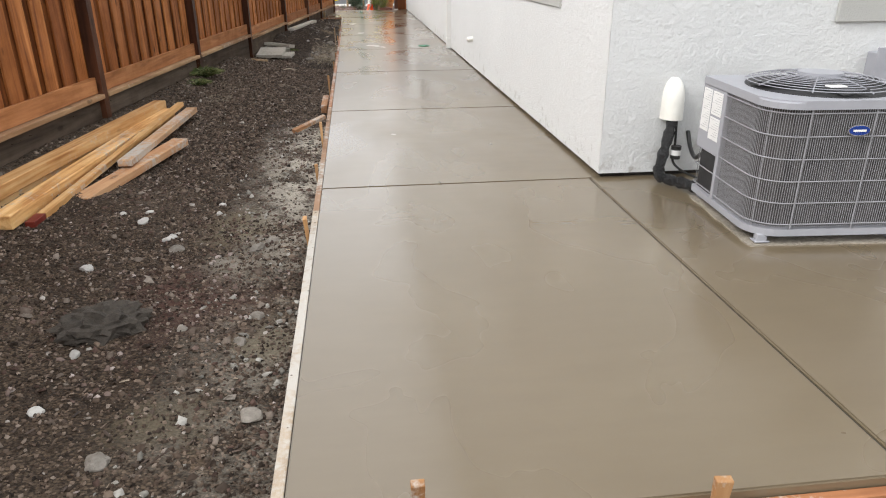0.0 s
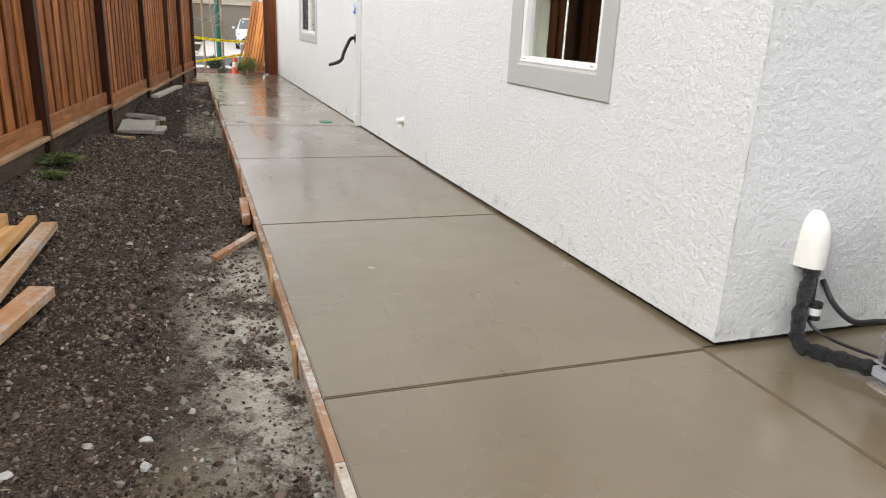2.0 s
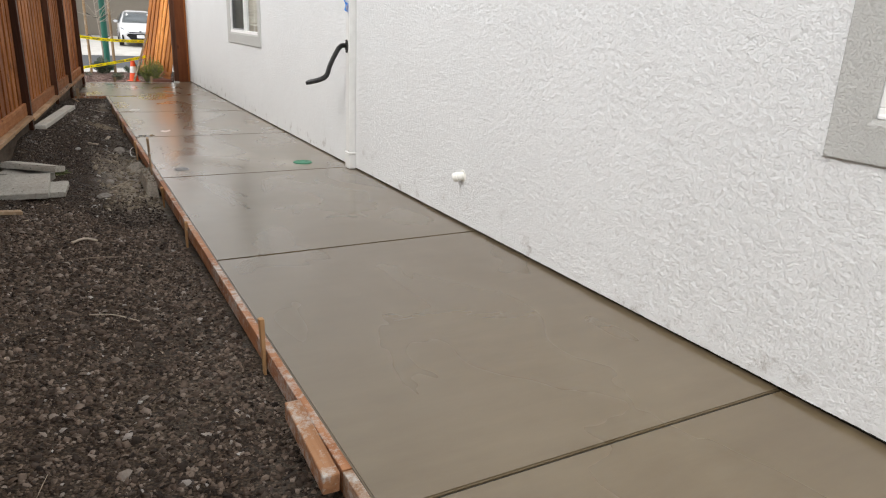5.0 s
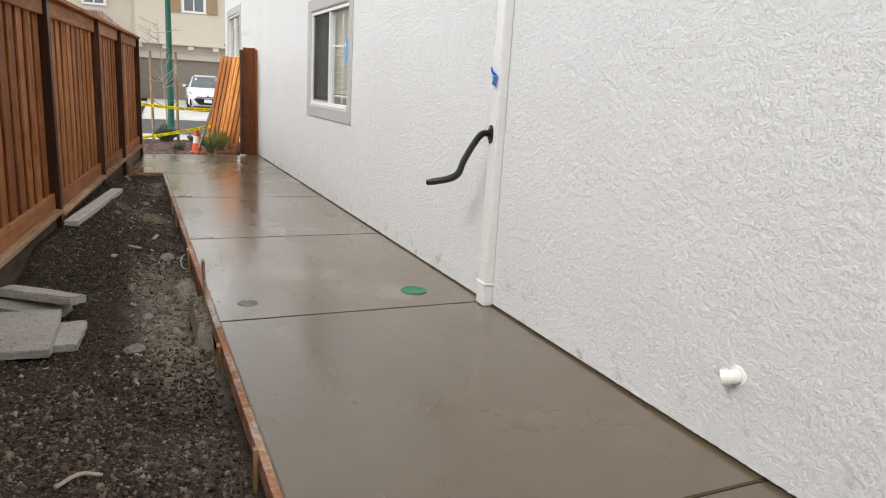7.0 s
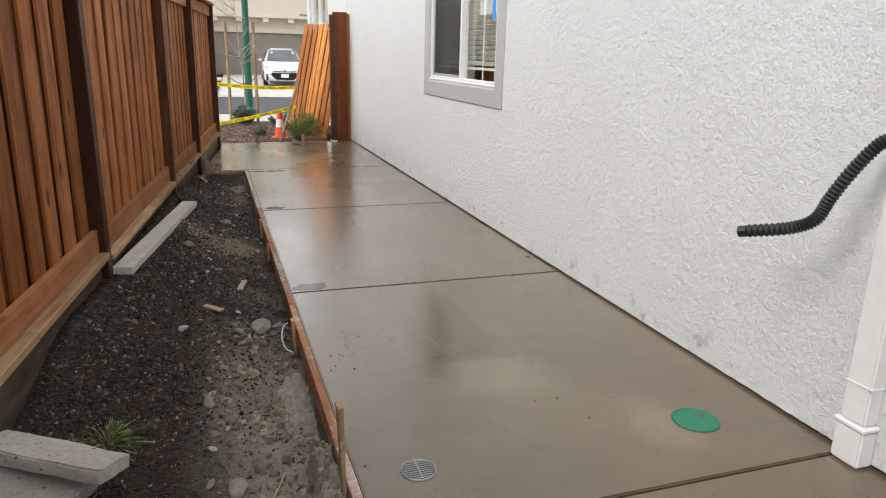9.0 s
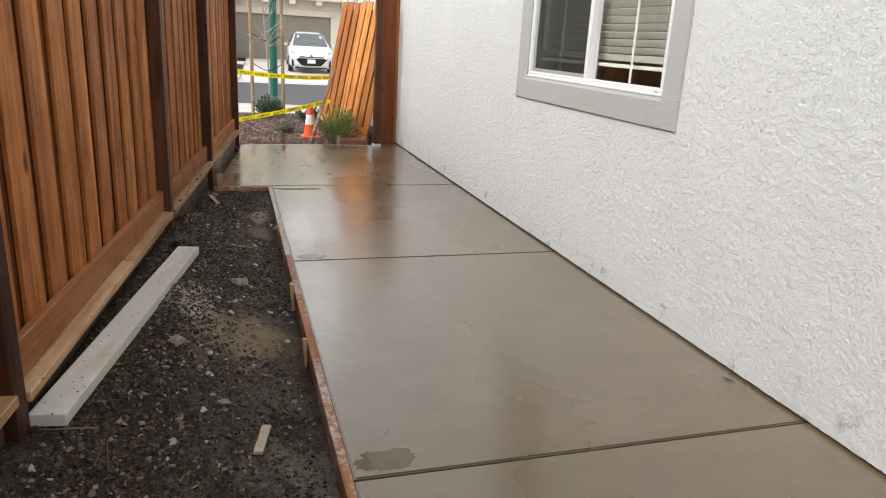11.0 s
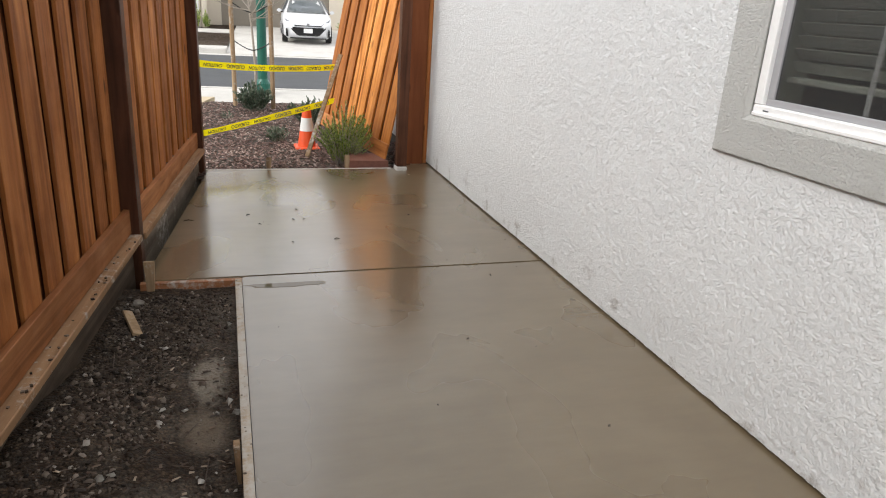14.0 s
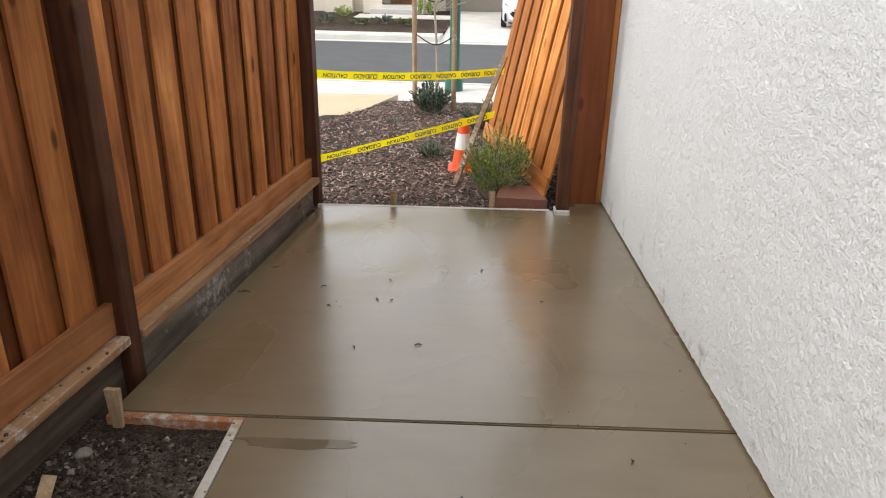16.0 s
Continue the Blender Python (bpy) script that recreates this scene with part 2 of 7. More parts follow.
def soil():
    m, nt, b = base_mat("damp_soil", 0.85, spec=0.15)
    v = coords(nt)
    fine, mid, wide = noise_tex(nt, v, 70, 8, 0.75), noise_tex(nt, v, 9, 6, 0.65), noise_tex(nt, v, 1.1, 5, 0.6)
    s = maths(nt, "ADD", maths(nt, "MULTIPLY", fine, 0.5), maths(nt, "MULTIPLY", mid, 0.5))
    col = ramp(nt, s, [(0.32, (0.012, 0.0075, 0.005)), (0.5, (0.040, 0.027, 0.0185)), (0.68, (0.098, 0.069, 0.048))])
    place = nt.nodes.new("ShaderNodeSeparateXYZ")
    link(nt, v, place.inputs[0])
    worn = ramp(nt, maths(nt, "MULTIPLY", place.outputs["Y"], 0.05), [(0.54, 1.0), (0.63, 0.2)])
    tan = maths(nt, "MULTIPLY", ramp(nt, wide, [(0.40, 0.25), (0.62, 0.85)]), worn)
    col = mix(nt, tan, col, ramp(nt, s, [(0.3, (0.058, 0.043, 0.031)), (0.7, (0.185, 0.145, 0.108))]))
    # grit too fine to lie loose: small bright grains, hollows painted dark as shade
    grit = nt.nodes.new("ShaderNodeTexVoronoi")
    grit.inputs["Scale"].default_value = 78
    link(nt, coords(nt, (1, 1.3, 1)), grit.inputs["Vector"])
    tone = nt.nodes.new("ShaderNodeSeparateColor")
    link(nt, grit.outputs["Color"], tone.inputs[0])
    col = mix(nt, 0.65, col, ramp(nt, tone.outputs[0], [(0.0, (0.45, 0.40, 0.36)), (0.6, (1.0, 0.95, 0.9)), (0.92, (1.6, 1.5, 1.4)), (1.0, (2.2, 2.1, 2.0))]), "MULTIPLY")
    col = mix(nt, ramp(nt, grit.outputs["Distance"], [(0.42, 0.0), (0.7, 0.75)]), col, (0.012, 0.009, 0.007))
    # cement dust dropped along the form boards
    sep = nt.nodes.new("ShaderNodeSeparateXYZ")
    link(nt, v, sep.inputs[0])
    n = nt.nodes.new("ShaderNodeMapRange")
    n.inputs["From Min"].default_value, n.inputs["From Max"].default_value = -0.62, -0.22
    link(nt, sep.outputs["X"], n.inputs["Value"])
    along = ramp(nt, maths(nt, "MULTIPLY", sep.outputs["Y"], 0.05), [(0.19, 0.3), (0.27, 1.0), (0.35, 1.0), (0.385, 0.08), (0.57, 0.08), (0.62, 0.6), (0.70, 0.5), (0.77, 0.1)])
    dust_n = noise_tex(nt, v, 3.2, 7, 0.72)
    dust = ramp(nt, maths(nt, "ADD", maths(nt, "MULTIPLY", dust_n, 0.75), maths(nt, "MULTIPLY", fine, 0.25)), [(0.445, 0.0), (0.54, 1.0)])
    fac = maths(nt, "MULTIPLY", maths(nt, "MULTIPLY", n.outputs[0], along), dust)
    col = mix(nt, fac, col, ramp(nt, s, [(0.3, (0.26, 0.23, 0.185)), (0.5, (0.47, 0.43, 0.36)), (0.68, (0.60, 0.56, 0.49))]))
    # crusts of spilled sand and cement
    for px, py, rx, ry, tint in ((-0.36, 16.15, 0.26, 0.34, (0.24, 0.185, 0.115)), (-0.58, 16.42, 0.17, 0.24, (0.42, 0.38, 0.31)), (-0.16, 18.48, 0.07, 0.16, (0.30, 0.265, 0.215)), (-0.17, 18.15, 0.09, 0.12, (0.20, 0.16, 0.12)),
                                 (-0.27, 13.75, 0.26, 0.6, (0.235, 0.20, 0.158)), (-0.24, 12.9, 0.22, 0.5, (0.25, 0.212, 0.168)), (-0.22, 12.2, 0.2, 0.5, (0.26, 0.215, 0.16)), (-1.28, 8.5, 0.16, 0.3, (0.25, 0.21, 0.155)), (-0.48, 2.6, 0.17, 0.17, (0.13, 0.108, 0.072)), (-0.18, 3.13, 0.12, 0.2, (0.19, 0.165, 0.12)), (-0.45, 3.95, 0.17, 0.15, (0.28, 0.25, 0.205)), (-0.46, 4.5, 0.2, 0.3, (0.17, 0.142, 0.095)), (-0.6, 3.55, 0.3, 0.4, (0.075, 0.036, 0.03)), (-1.3, 9.2, 0.12, 0.3, (0.22, 0.18, 0.13))):
        mp = nt.nodes.new("ShaderNodeMapping")
        mp.inputs["Location"].default_value = (-px / rx, -py / ry, 0)
        mp.inputs["Scale"].default_value = (1 / rx, 1 / ry, 0)
        link(nt, v, mp.inputs["Vector"])
        vl = nt.nodes.new("ShaderNodeVectorMath")
        vl.operation = "LENGTH"
        link(nt, mp.outputs["Vector"], vl.inputs[0])
        rag = maths(nt, "ADD", vl.outputs["Value"], maths(nt, "MULTIPLY", maths(nt, "SUBTRACT", dust_n, 0.5), 3.2))
        col = mix(nt, ramp(nt, maths(nt, "MULTIPLY", rag, 0.5), [(0.25, 0.7), (0.6, 0.0)]), col, tint)
    link(nt, col, b.inputs["Base Color"])
    link(nt, ramp(nt, mid, [(0.35, 0.45), (0.6, 0.9)]), b.inputs["Roughness"])
    relief = maths(nt, "SUBTRACT", s, maths(nt, "MULTIPLY", grit.outputs["Distance"], 0.6))
    bumped(nt, b, relief, 1.0, 0.012)
    return m


SOIL = soil()


def island(name, stops, rough, bump=40, spec=0.5):
    """Loose pieces, each with its own tone."""
    m, nt, b = base_mat(name, rough, spec=spec)
    geo = nt.nodes.new("ShaderNodeNewGeometry")
    f = noise_tex(nt, coords(nt), bump, 5, 0.7)
    col = mix(nt, 0.5, ramp(nt, geo.outputs["Random Per Island"], stops), ramp(nt, f, [(0.3, 0.45), (0.7, 1.35)]), "MULTIPLY")
    link(nt, col, b.inputs["Base Color"])
    bumped(nt, b, f, 0.5, 0.003)
    return m


DARKGRAVEL = island("fine_dark_gravel", [(0.0, (0.010, 0.0065, 0.0045)), (0.55, (0.046, 0.032, 0.023)), (0.9, (0.12, 0.092, 0.071)), (0.985, (0.22, 0.185, 0.155)), (1.0, (0.34, 0.31, 0.28))], 0.7, spec=0.2)
GRAVEL = island("mixed_gravel", [(0.0, (0.014, 0.009, 0.006)), (0.45, (0.078, 0.054, 0.039)), (0.85, (0.18, 0.133, 0.10)), (0.985, (0.26, 0.21, 0.17)), (1.0, (0.36, 0.33, 0.30))], 0.7, spec=0.2)
CHIPS = island("dark_chips", [(0.0, (0.03, 0.02, 0.015)), (0.7, (0.10, 0.068, 0.05)), (0.95, (0.20, 0.15, 0.11)), (1.0, (0.42, 0.34, 0.25))], 0.75)
MULCH = island("bark_mulch", [(0.0, (0.06, 0.034, 0.028)), (0.5, (0.17, 0.10, 0.082)), (0.85, (0.31, 0.21, 0.175)), (1.0, (0.46, 0.36, 0.31))], 0.75)
REDGRAVEL = island("reddish_gravel", [(0.0, (0.04, 0.024, 0.018)), (0.5, (0.11, 0.068, 0.054)), (0.85, (0.20, 0.15, 0.128)), (1.0, (0.42, 0.36, 0.33))], 0.75, spec=0.2)
MUD = island("mud_clod", [(0.0, (0.10, 0.08, 0.057)), (0.6, (0.21, 0.172, 0.125)), (1.0, (0.36, 0.31, 0.24))], 0.85, spec=0.2)
TWIG = grainy("dry_twig", (0.26, 0.20, 0.14), (0.50, 0.43, 0.34), 60, 0.85, 0.4)
COARSE = island("broken_stone", [(0.0, (0.04, 0.027, 0.019)), (0.6, (0.118, 0.090, 0.071)), (0.93, (0.25, 0.21, 0.175)), (1.0, (0.46, 0.43, 0.39))], 0.75, spec=0.2)
CEMENT = island("cement_lump", [(0.0, (0.15, 0.14, 0.12)), (0.6, (0.30, 0.285, 0.25)), (1.0, (0.46, 0.44, 0.40))], 0.85)
LEAF = island("needle_leaves", [(0.0, (0.07, 0.12, 0.022)), (0.5, (0.23, 0.33, 0.06)), (1.0, (0.50, 0.56, 0.16))], 0.7, spec=0.2)
SAGE = island("grey_green_leaves", [(0.0, (0.05, 0.08, 0.05)), (0.6, (0.10, 0.14, 0.09)), (1.0, (0.20, 0.22, 0.15))], 0.65)
WEED = island("weed_leaves", [(0.0, (0.05, 0.075, 0.025)), (0.6, (0.13, 0.17, 0.055)), (1.0, (0.28, 0.28, 0.13))], 0.7, spec=0.25)
ROCK = grainy("broken_rock", (0.14, 0.122, 0.10), (0.36, 0.325, 0.28), 35, 0.75, 0.7, 0.006, vary=0.5)
PALEROCK = grainy("pale_rock", (0.38, 0.37, 0.34), (0.62, 0.60, 0.57), 40, 0.8, 0.6, 0.005, vary=0.25)
SPILL = grainy("rough_spilled_concrete", (0.16, 0.14, 0.11), (0.46, 0.41, 0.34), 60, 0.85, 1.0, 0.012)
CLOD = grainy("dark_soil_clod", (0.03, 0.025, 0.02), (0.085, 0.07, 0.055), 50, 0.9, 0.9, 0.008)

CEDAR = wood("stained_cedar", [(0.28, (0.105, 0.034, 0.012)), (0.42, (0.275, 0.096, 0.029)), (0.56, (0.41, 0.155, 0.048)), (0.72, (0.60, 0.265, 0.09))], 2, 0.62, knots=0.9)
# the cedar again, darkened in its colour for the shade between front boards
CEDARSHADE = wood("stained_cedar_painted_shade", [(0.36, (0.046, 0.013, 0.003)), (0.5, (0.12, 0.036, 0.009)), (0.7, (0.21, 0.072, 0.019))], 2, 0.65)
RAILWOOD = wood("stained_rail", [(0.33, (0.20, 0.078, 0.029)), (0.5, (0.35, 0.148, 0.060)), (0.7, (0.49, 0.235, 0.105))], 1, 0.65)
LEDGEWOOD = wood("ledge_timber", [(0.33, (0.26, 0.145, 0.075)), (0.5, (0.42, 0.265, 0.15)), (0.7, (0.56, 0.39, 0.24))], 1, 0.6, splash=0.08)
POSTWOOD = wood("dark_stained_post", [(0.33, (0.035, 0.014, 0.008)), (0.5, (0.075, 0.030, 0.016)), (0.7, (0.12, 0.05, 0.027))], 2, 0.5)
REDPOST = wood("red_brown_post", [(0.25, (0.17, 0.055, 0.02)), (0.5, (0.26, 0.09, 0.033)), (0.75, (0.34, 0.13, 0.05))], 2, 0.5)
KICK = wood("grey_kickboard", [(0.33, (0.045, 0.033, 0.025)), (0.5, (0.09, 0.068, 0.052)), (0.7, (0.14, 0.108, 0.083))], 1, 0.75)
KICKPALE = wood("cement_smeared_kickboard", [(0.33, (0.10, 0.082, 0.066)), (0.5, (0.18, 0.15, 0.122)), (0.7, (0.26, 0.22, 0.185))], 1, 0.75, splash=0.2)
LUMBER = wood("new_fir_lumber", [(0.36, (0.44, 0.21, 0.075)), (0.48, (0.68, 0.40, 0.165)), (0.66, (0.86, 0.62, 0.33))], 1, 0.6, splash=0.1, knots=0.4)
OLDLUMBER = wood("used_lumber", [(0.33, (0.34, 0.17, 0.085)), (0.5, (0.52, 0.29, 0.155)), (0.7, (0.66, 0.43, 0.25))], 1, 0.7, splash=0.3)
WHITEWASHED = wood("half_cemented_lumber", [(0.33, (0.36, 0.20, 0.11)), (0.5, (0.52, 0.33, 0.19)), (0.7, (0.66, 0.47, 0.30))], 1, 0.75, splash=0.62, knots=0.3)
PASTED = wood("cement_covered_lumber", [(0.33, (0.36, 0.32, 0.26)), (0.5, (0.48, 0.44, 0.38)), (0.7, (0.60, 0.56, 0.50))], 1, 0.8, splash=0.8, knots=0.2)
FORMWOOD = wood("form_board_wood", [(0.33, (0.19, 0.077, 0.036)), (0.5, (0.33, 0.145, 0.068)), (0.7, (0.45, 0.235, 0.125))], 1, 0.55, splash=0.3)
FORMTAN = wood("muddy_form_board", [(0.33, (0.22, 0.125, 0.07)), (0.5, (0.34, 0.21, 0.13)), (0.7, (0.46, 0.31, 0.21))], 1, 0.65, splash=0.42)
FORMWHITE = wood("cement_splashed_form_board", [(0.33, (0.24, 0.17, 0.11)), (0.5, (0.38, 0.30, 0.22)), (0.7, (0.52, 0.45, 0.37))], 1, 0.75, splash=0.75)
STAKEWOOD = wood("stake_wood", [(0.33, (0.30, 0.15, 0.06)), (0.5, (0.46, 0.26, 0.12)), (0.7, (0.58, 0.37, 0.19))], 2, 0.65, splash=0.15)
STAKEGREY = wood("weathered_stake_wood", [(0.33, (0.20, 0.13, 0.075)), (0.5, (0.33, 0.23, 0.14)), (0.7, (0.44, 0.33, 0.22))], 2, 0.7, splash=0.2)
DOORWOOD = wood("brown_door_wood", [(0.33, (0.12, 0.06, 0.025)), (0.5, (0.22, 0.12, 0.05)), (0.7, (0.30, 0.17, 0.075))], 2, 0.45, knots=0.1)

VINYL = plain("white_vinyl", (0.80, 0.80, 0.79), 0.35)
WHITEMETAL = plain("white_painted_metal", (0.74, 0.74, 0.72), 0.45)
CAPWHITE = plain("white_plastic", (0.78, 0.77, 0.72), 0.4)
BLACKPLASTIC = plain("black_plastic", (0.018, 0.018, 0.018), 0.4)
WRAP = grainy("black_foil_wrap", (0.006, 0.006, 0.006), (0.07, 0.07, 0.073), 30, 0.12, 1.0, 0.09, spec=0.5)
ACGREY = plain("grey_powder_coat", (0.33, 0.335, 0.365), 0.45)
ACWIRE = plain("grey_coated_wire", (0.27, 0.27, 0.285), 0.45)
ACDARK = plain("dark_metal", (0.035, 0.035, 0.037), 0.5, 0.3)
LABEL = plain("white_label", (0.75, 0.75, 0.74), 0.5)
GREYINK = plain("grey_print", (0.42, 0.42, 0.43), 0.6)
INK = plain("dark_print", (0.10, 0.10, 0.11), 0.6)
BADGE = plain("blue_badge", (0.012, 0.04, 0.22), 0.25)
CHROME = plain("silver_rim", (0.65, 0.65, 0.67), 0.25, 0.9)
BLUETAPE = plain("blue_masking_tape", (0.05, 0.33, 0.80), 0.6)
GREENLID = plain("green_plastic_lid", (0.02, 0.185, 0.10), 0.45)
DRAINMETAL = plain("dull_drain_metal", (0.30, 0.30, 0.30), 0.4, 0.5)


def thin_plastic(name, c):
    """Thin film that lets part of the light through."""
    m, nt, b = base_mat(name, 0.4)
    b.inputs["Base Color"].default_value = (*c, 1)
    tr = nt.nodes.new("ShaderNodeBsdfTranslucent")
    tr.inputs["Color"].default_value = (*c, 1)
    mx = nt.nodes.new("ShaderNodeMixShader")
    mx.inputs[0].default_value = 0.5
    link(nt, b.outputs[0], mx.inputs[1])
    link(nt, tr.outputs[0], mx.inputs[2])
    link(nt, mx.outputs[0], nt.nodes["Material Output"].inputs["Surface"])
    return m


YELLOW = thin_plastic("yellow_tape", (0.95, 0.80, 0.01))
ORANGE = plain("orange_cone_plastic", (0.75, 0.09, 0.02), 0.45)
REFLECT = plain("white_reflective_band", (0.72, 0.72, 0.70), 0.4)
GREENPAINT = plain("dark_green_paint", (0.008, 0.10, 0.07), 0.35)
REDPAINT = plain("red_paint", (0.15, 0.018, 0.010), 0.5)
TERRA = grainy("red_brown_board", (0.16, 0.06, 0.04), (0.26, 0.11, 0.075), 30, 0.7, 0.2)
BARK = grainy("pale_bark", (0.26, 0.22, 0.18), (0.46, 0.41, 0.35), 50, 0.8, 0.5)
RUBBER = plain("black_rubber", (0.02, 0.02, 0.02), 0.7)
ASPHALT = grainy("asphalt", (0.045, 0.048, 0.052), (0.075, 0.078, 0.083), 120, 0.8, 0.4, 0.003)
TAN = grainy("tan_sand", (0.42, 0.33, 0.21), (0.56, 0.46, 0.31), 50, 0.9, 0.5, 0.004)
GARAGE = plain("taupe_garage_door", (0.23, 0.20, 0.16), 0.5)
ROOFTILE = island("clay_roof_tile", [(0.0, (0.20, 0.13, 0.10)), (1.0, (0.38, 0.28, 0.22))], 0.8)
SHUTTER = plain("brown_shutter", (0.36, 0.25, 0.14), 0.6)
CARWHITE = plain("silver_white_car_paint", (0.70, 0.71, 0.73), 0.18)
CARLAMP = plain("grey_headlamp", (0.22, 0.23, 0.25), 0.15)
CARBLACK = plain("gloss_black_trim", (0.012, 0.012, 0.013), 0.2)
TYRE = plain("tyre_rubber", (0.02, 0.02, 0.02), 0.8)
ROOM = plain("beige_room_paint", (0.42, 0.40, 0.34), 0.8)
DRYWALL = plain("pale_green_drywall", (0.62, 0.64, 0.54), 0.8)
ROOMFLOOR = plain("dark_wood_floor", (0.10, 0.06, 0.04), 0.6)
BLIND = plain("white_blind_slat", (0.66, 0.68, 0.60), 0.5)
SCREENMESH = plain("grey_screen_frame", (0.34, 0.34, 0.35), 0.5)
FARGROUND = grainy("far_ground", (0.10, 0.09, 0.07), (0.17, 0.15, 0.11), 2.0, 0.9, 0.2)


def clear_glass(name, tint=(0.95, 0.97, 0.96), rough=0.0):
    m, nt, b = base_mat(name, rough)
    b.inputs["Base Color"].default_value = (*tint, 1)
    b.inputs["Transmission Weight"].default_value = 1.0
    b.inputs["IOR"].default_value = 1.45
    return m


GLASS = clear_glass("window_glass")


def screen_cloth():
    m, nt, b = base_mat("insect_screen", 0.8)
    b.inputs["Base Color"].default_value = (0.03, 0.03, 0.03, 1)
    b.inputs["Alpha"].default_value = 0.42
    return m


SCREEN = screen_cloth()
CARGLASS = plain("car_window", (0.10, 0.115, 0.125), 0.05, 0.0, 1.0)


# paler than the other car glass: reflected sky is put into the base colour
WINDSCREEN = plain("windscreen_painted_sky", (0.26, 0.29, 0.31), 0.06, 0.0, 1.0)


def fin_mat():
    m, nt, b = base_mat("condenser_fins", 0.5, 0.4)
    f = noise_tex(nt, coords(nt, (1, 1, 0.15)), 25, 4)
    fine = noise_tex(nt, coords(nt, (1, 1, 30)), 12, 2)
    link(nt, ramp(nt, maths(nt, "ADD", maths(nt, "MULTIPLY", f, 0.6), maths(nt, "MULTIPLY", fine, 0.4)), [(0.35, (0.028, 0.027, 0.027)), (0.65, (0.12, 0.113, 0.11))]), b.inputs["Base Color"])
    bumped(nt, b, fine, 0.6, 0.003)
    return m


FINS = fin_mat()


# ---- building helpers ----
def mesh_of(name, bm, mat, smooth=False):
    me = bpy.data.meshes.new(name)
    bmesh.ops.recalc_face_normals(bm, faces=bm.faces)
    bm.to_mesh(me)
    bm.free()
    for m in (mat if isinstance(mat, (list, tuple)) else [mat]):
        me.materials.append(m)
    if smooth:
        me.polygons.foreach_set("use_smooth", [True] * len(me.polygons))
    return me


def part(name, bm, mat, parent=None, label="", smooth=False, m=None):
    data = mesh_of(name, bm, mat, smooth) if isinstance(bm, bmesh.types.BMesh) else bm
    ob = new(name, data)
    if m is not None:
        ob.matrix_basis = m
    ob.parent = parent
    return tagged(ob, label) if label else ob


def raw(name, verts, faces, mat, parent=None, smooth=False, m=None):
    me = bpy.data.meshes.new(name)
    me.from_pydata(verts, [], faces)
    me.materials.append(mat)
    if smooth:
        me.polygons.foreach_set("use_smooth", [True] * len(faces))
    ob = new(name, me)
    if m is not None:
        ob.matrix_basis = m
    ob.parent = parent
    return ob


def thing(name, label, category, m=None, group="", kind=""):
    ob = new(name)
    ob.empty_display_size = 0.1
    if m is not None:
        ob.matrix_basis = m
    return tagged(ob, label, category, group, kind)


def box(lo, hi, bevel=0.0, bm=None, seg=1):
    own = bm is None
    bm = bm or bmesh.new()
    m = Matrix.Translation([(a + b) / 2 for a, b in zip(lo, hi)]) @ Matrix.Diagonal([b - a for a, b in zip(lo, hi)] + [1])
    r = bmesh.ops.create_cube(bm, size=1, matrix=m)
    if bevel:
        edges = list({e for v in r["verts"] for e in v.link_edges})
        bmesh.ops.bevel(bm, geom=edges, offset=bevel, segments=seg, affect="EDGES")
    return bm


def cyl(a, b, r1, r2=None, n=12, bm=None, cap=True):
    bm = bm or bmesh.new()
    a, b = Vector(a), Vector(b)
    r2 = r1 if r2 is None else r2
    q = (b - a).to_track_quat("Z", "Y").to_matrix().to_4x4()
    bmesh.ops.create_cone(bm, cap_ends=cap, segments=n, radius1=r1, radius2=max(r2, 1e-4), depth=(b - a).length, matrix=Matrix.Translation((a + b) / 2) @ q)
    return bm


def tube(points, radii, n=10, bm=None, cap=True):
    """A round tube along points."""
    bm = bm or bmesh.new()
    pts = [Vector(p) for p in points]
    if not isinstance(radii, (list, tuple)):
        radii = [radii] * len(pts)
    rings, ref = [], Vector((0.13, 0.21, 0.97))
    for i, p in enumerate(pts):
        d = (pts[min(i + 1, len(pts) - 1)] - pts[max(i - 1, 0)]).normalized()
        u = d.cross(ref)
        if u.length < 1e-3:
            u = d.cross(Vector((1, 0, 0)))
        u.normalize()
        w = d.cross(u)
        rings.append([bm.verts.new(p + radii[i] * (math.cos(k * math.tau / n) * u + math.sin(k * math.tau / n) * w)) for k in range(n)])
    for a, b in zip(rings, rings[1:]):
        for k in range(n):
            bm.faces.new((a[k], a[(k + 1) % n], b[(k + 1) % n], b[k]))
    if cap:
        bm.faces.new(rings[0][::-1])
        bm.faces.new(rings[-1])
    return bm


def smoothed(points, steps=6):
    """Catmull-Rom through the points."""
    p = [Vector(q) for q in points]
    p = [2 * p[0] - p[1]] + p + [2 * p[-1] - p[-2]]
    out = []
    for i in range(1, len(p) - 2):
        for k in range(steps):
            t = k / steps
            a, b, c, d = p[i - 1:i + 3]
            out.append(0.5 * (2 * b + (c - a) * t + (2 * a - 5 * b + 4 * c - d) * t * t + (3 * b - a - 3 * c + d) * t ** 3))
    return out + [p[-2]]


def prism(outline, z0, z1, bm=None):
    """Upright prism from an outline in the plane."""
    bm = bm or bmesh.new()
    lo = [bm.verts.new((x, y, z0)) for x, y in outline]
    hi = [bm.verts.new((x, y, z1)) for x, y in outline]
    bm.faces.new(lo[::-1])
    bm.faces.new(hi)
    for i in range(len(lo)):
        j = (i + 1) % len(lo)
        bm.faces.new((lo[i], lo[j], hi[j], hi[i]))
    return bm


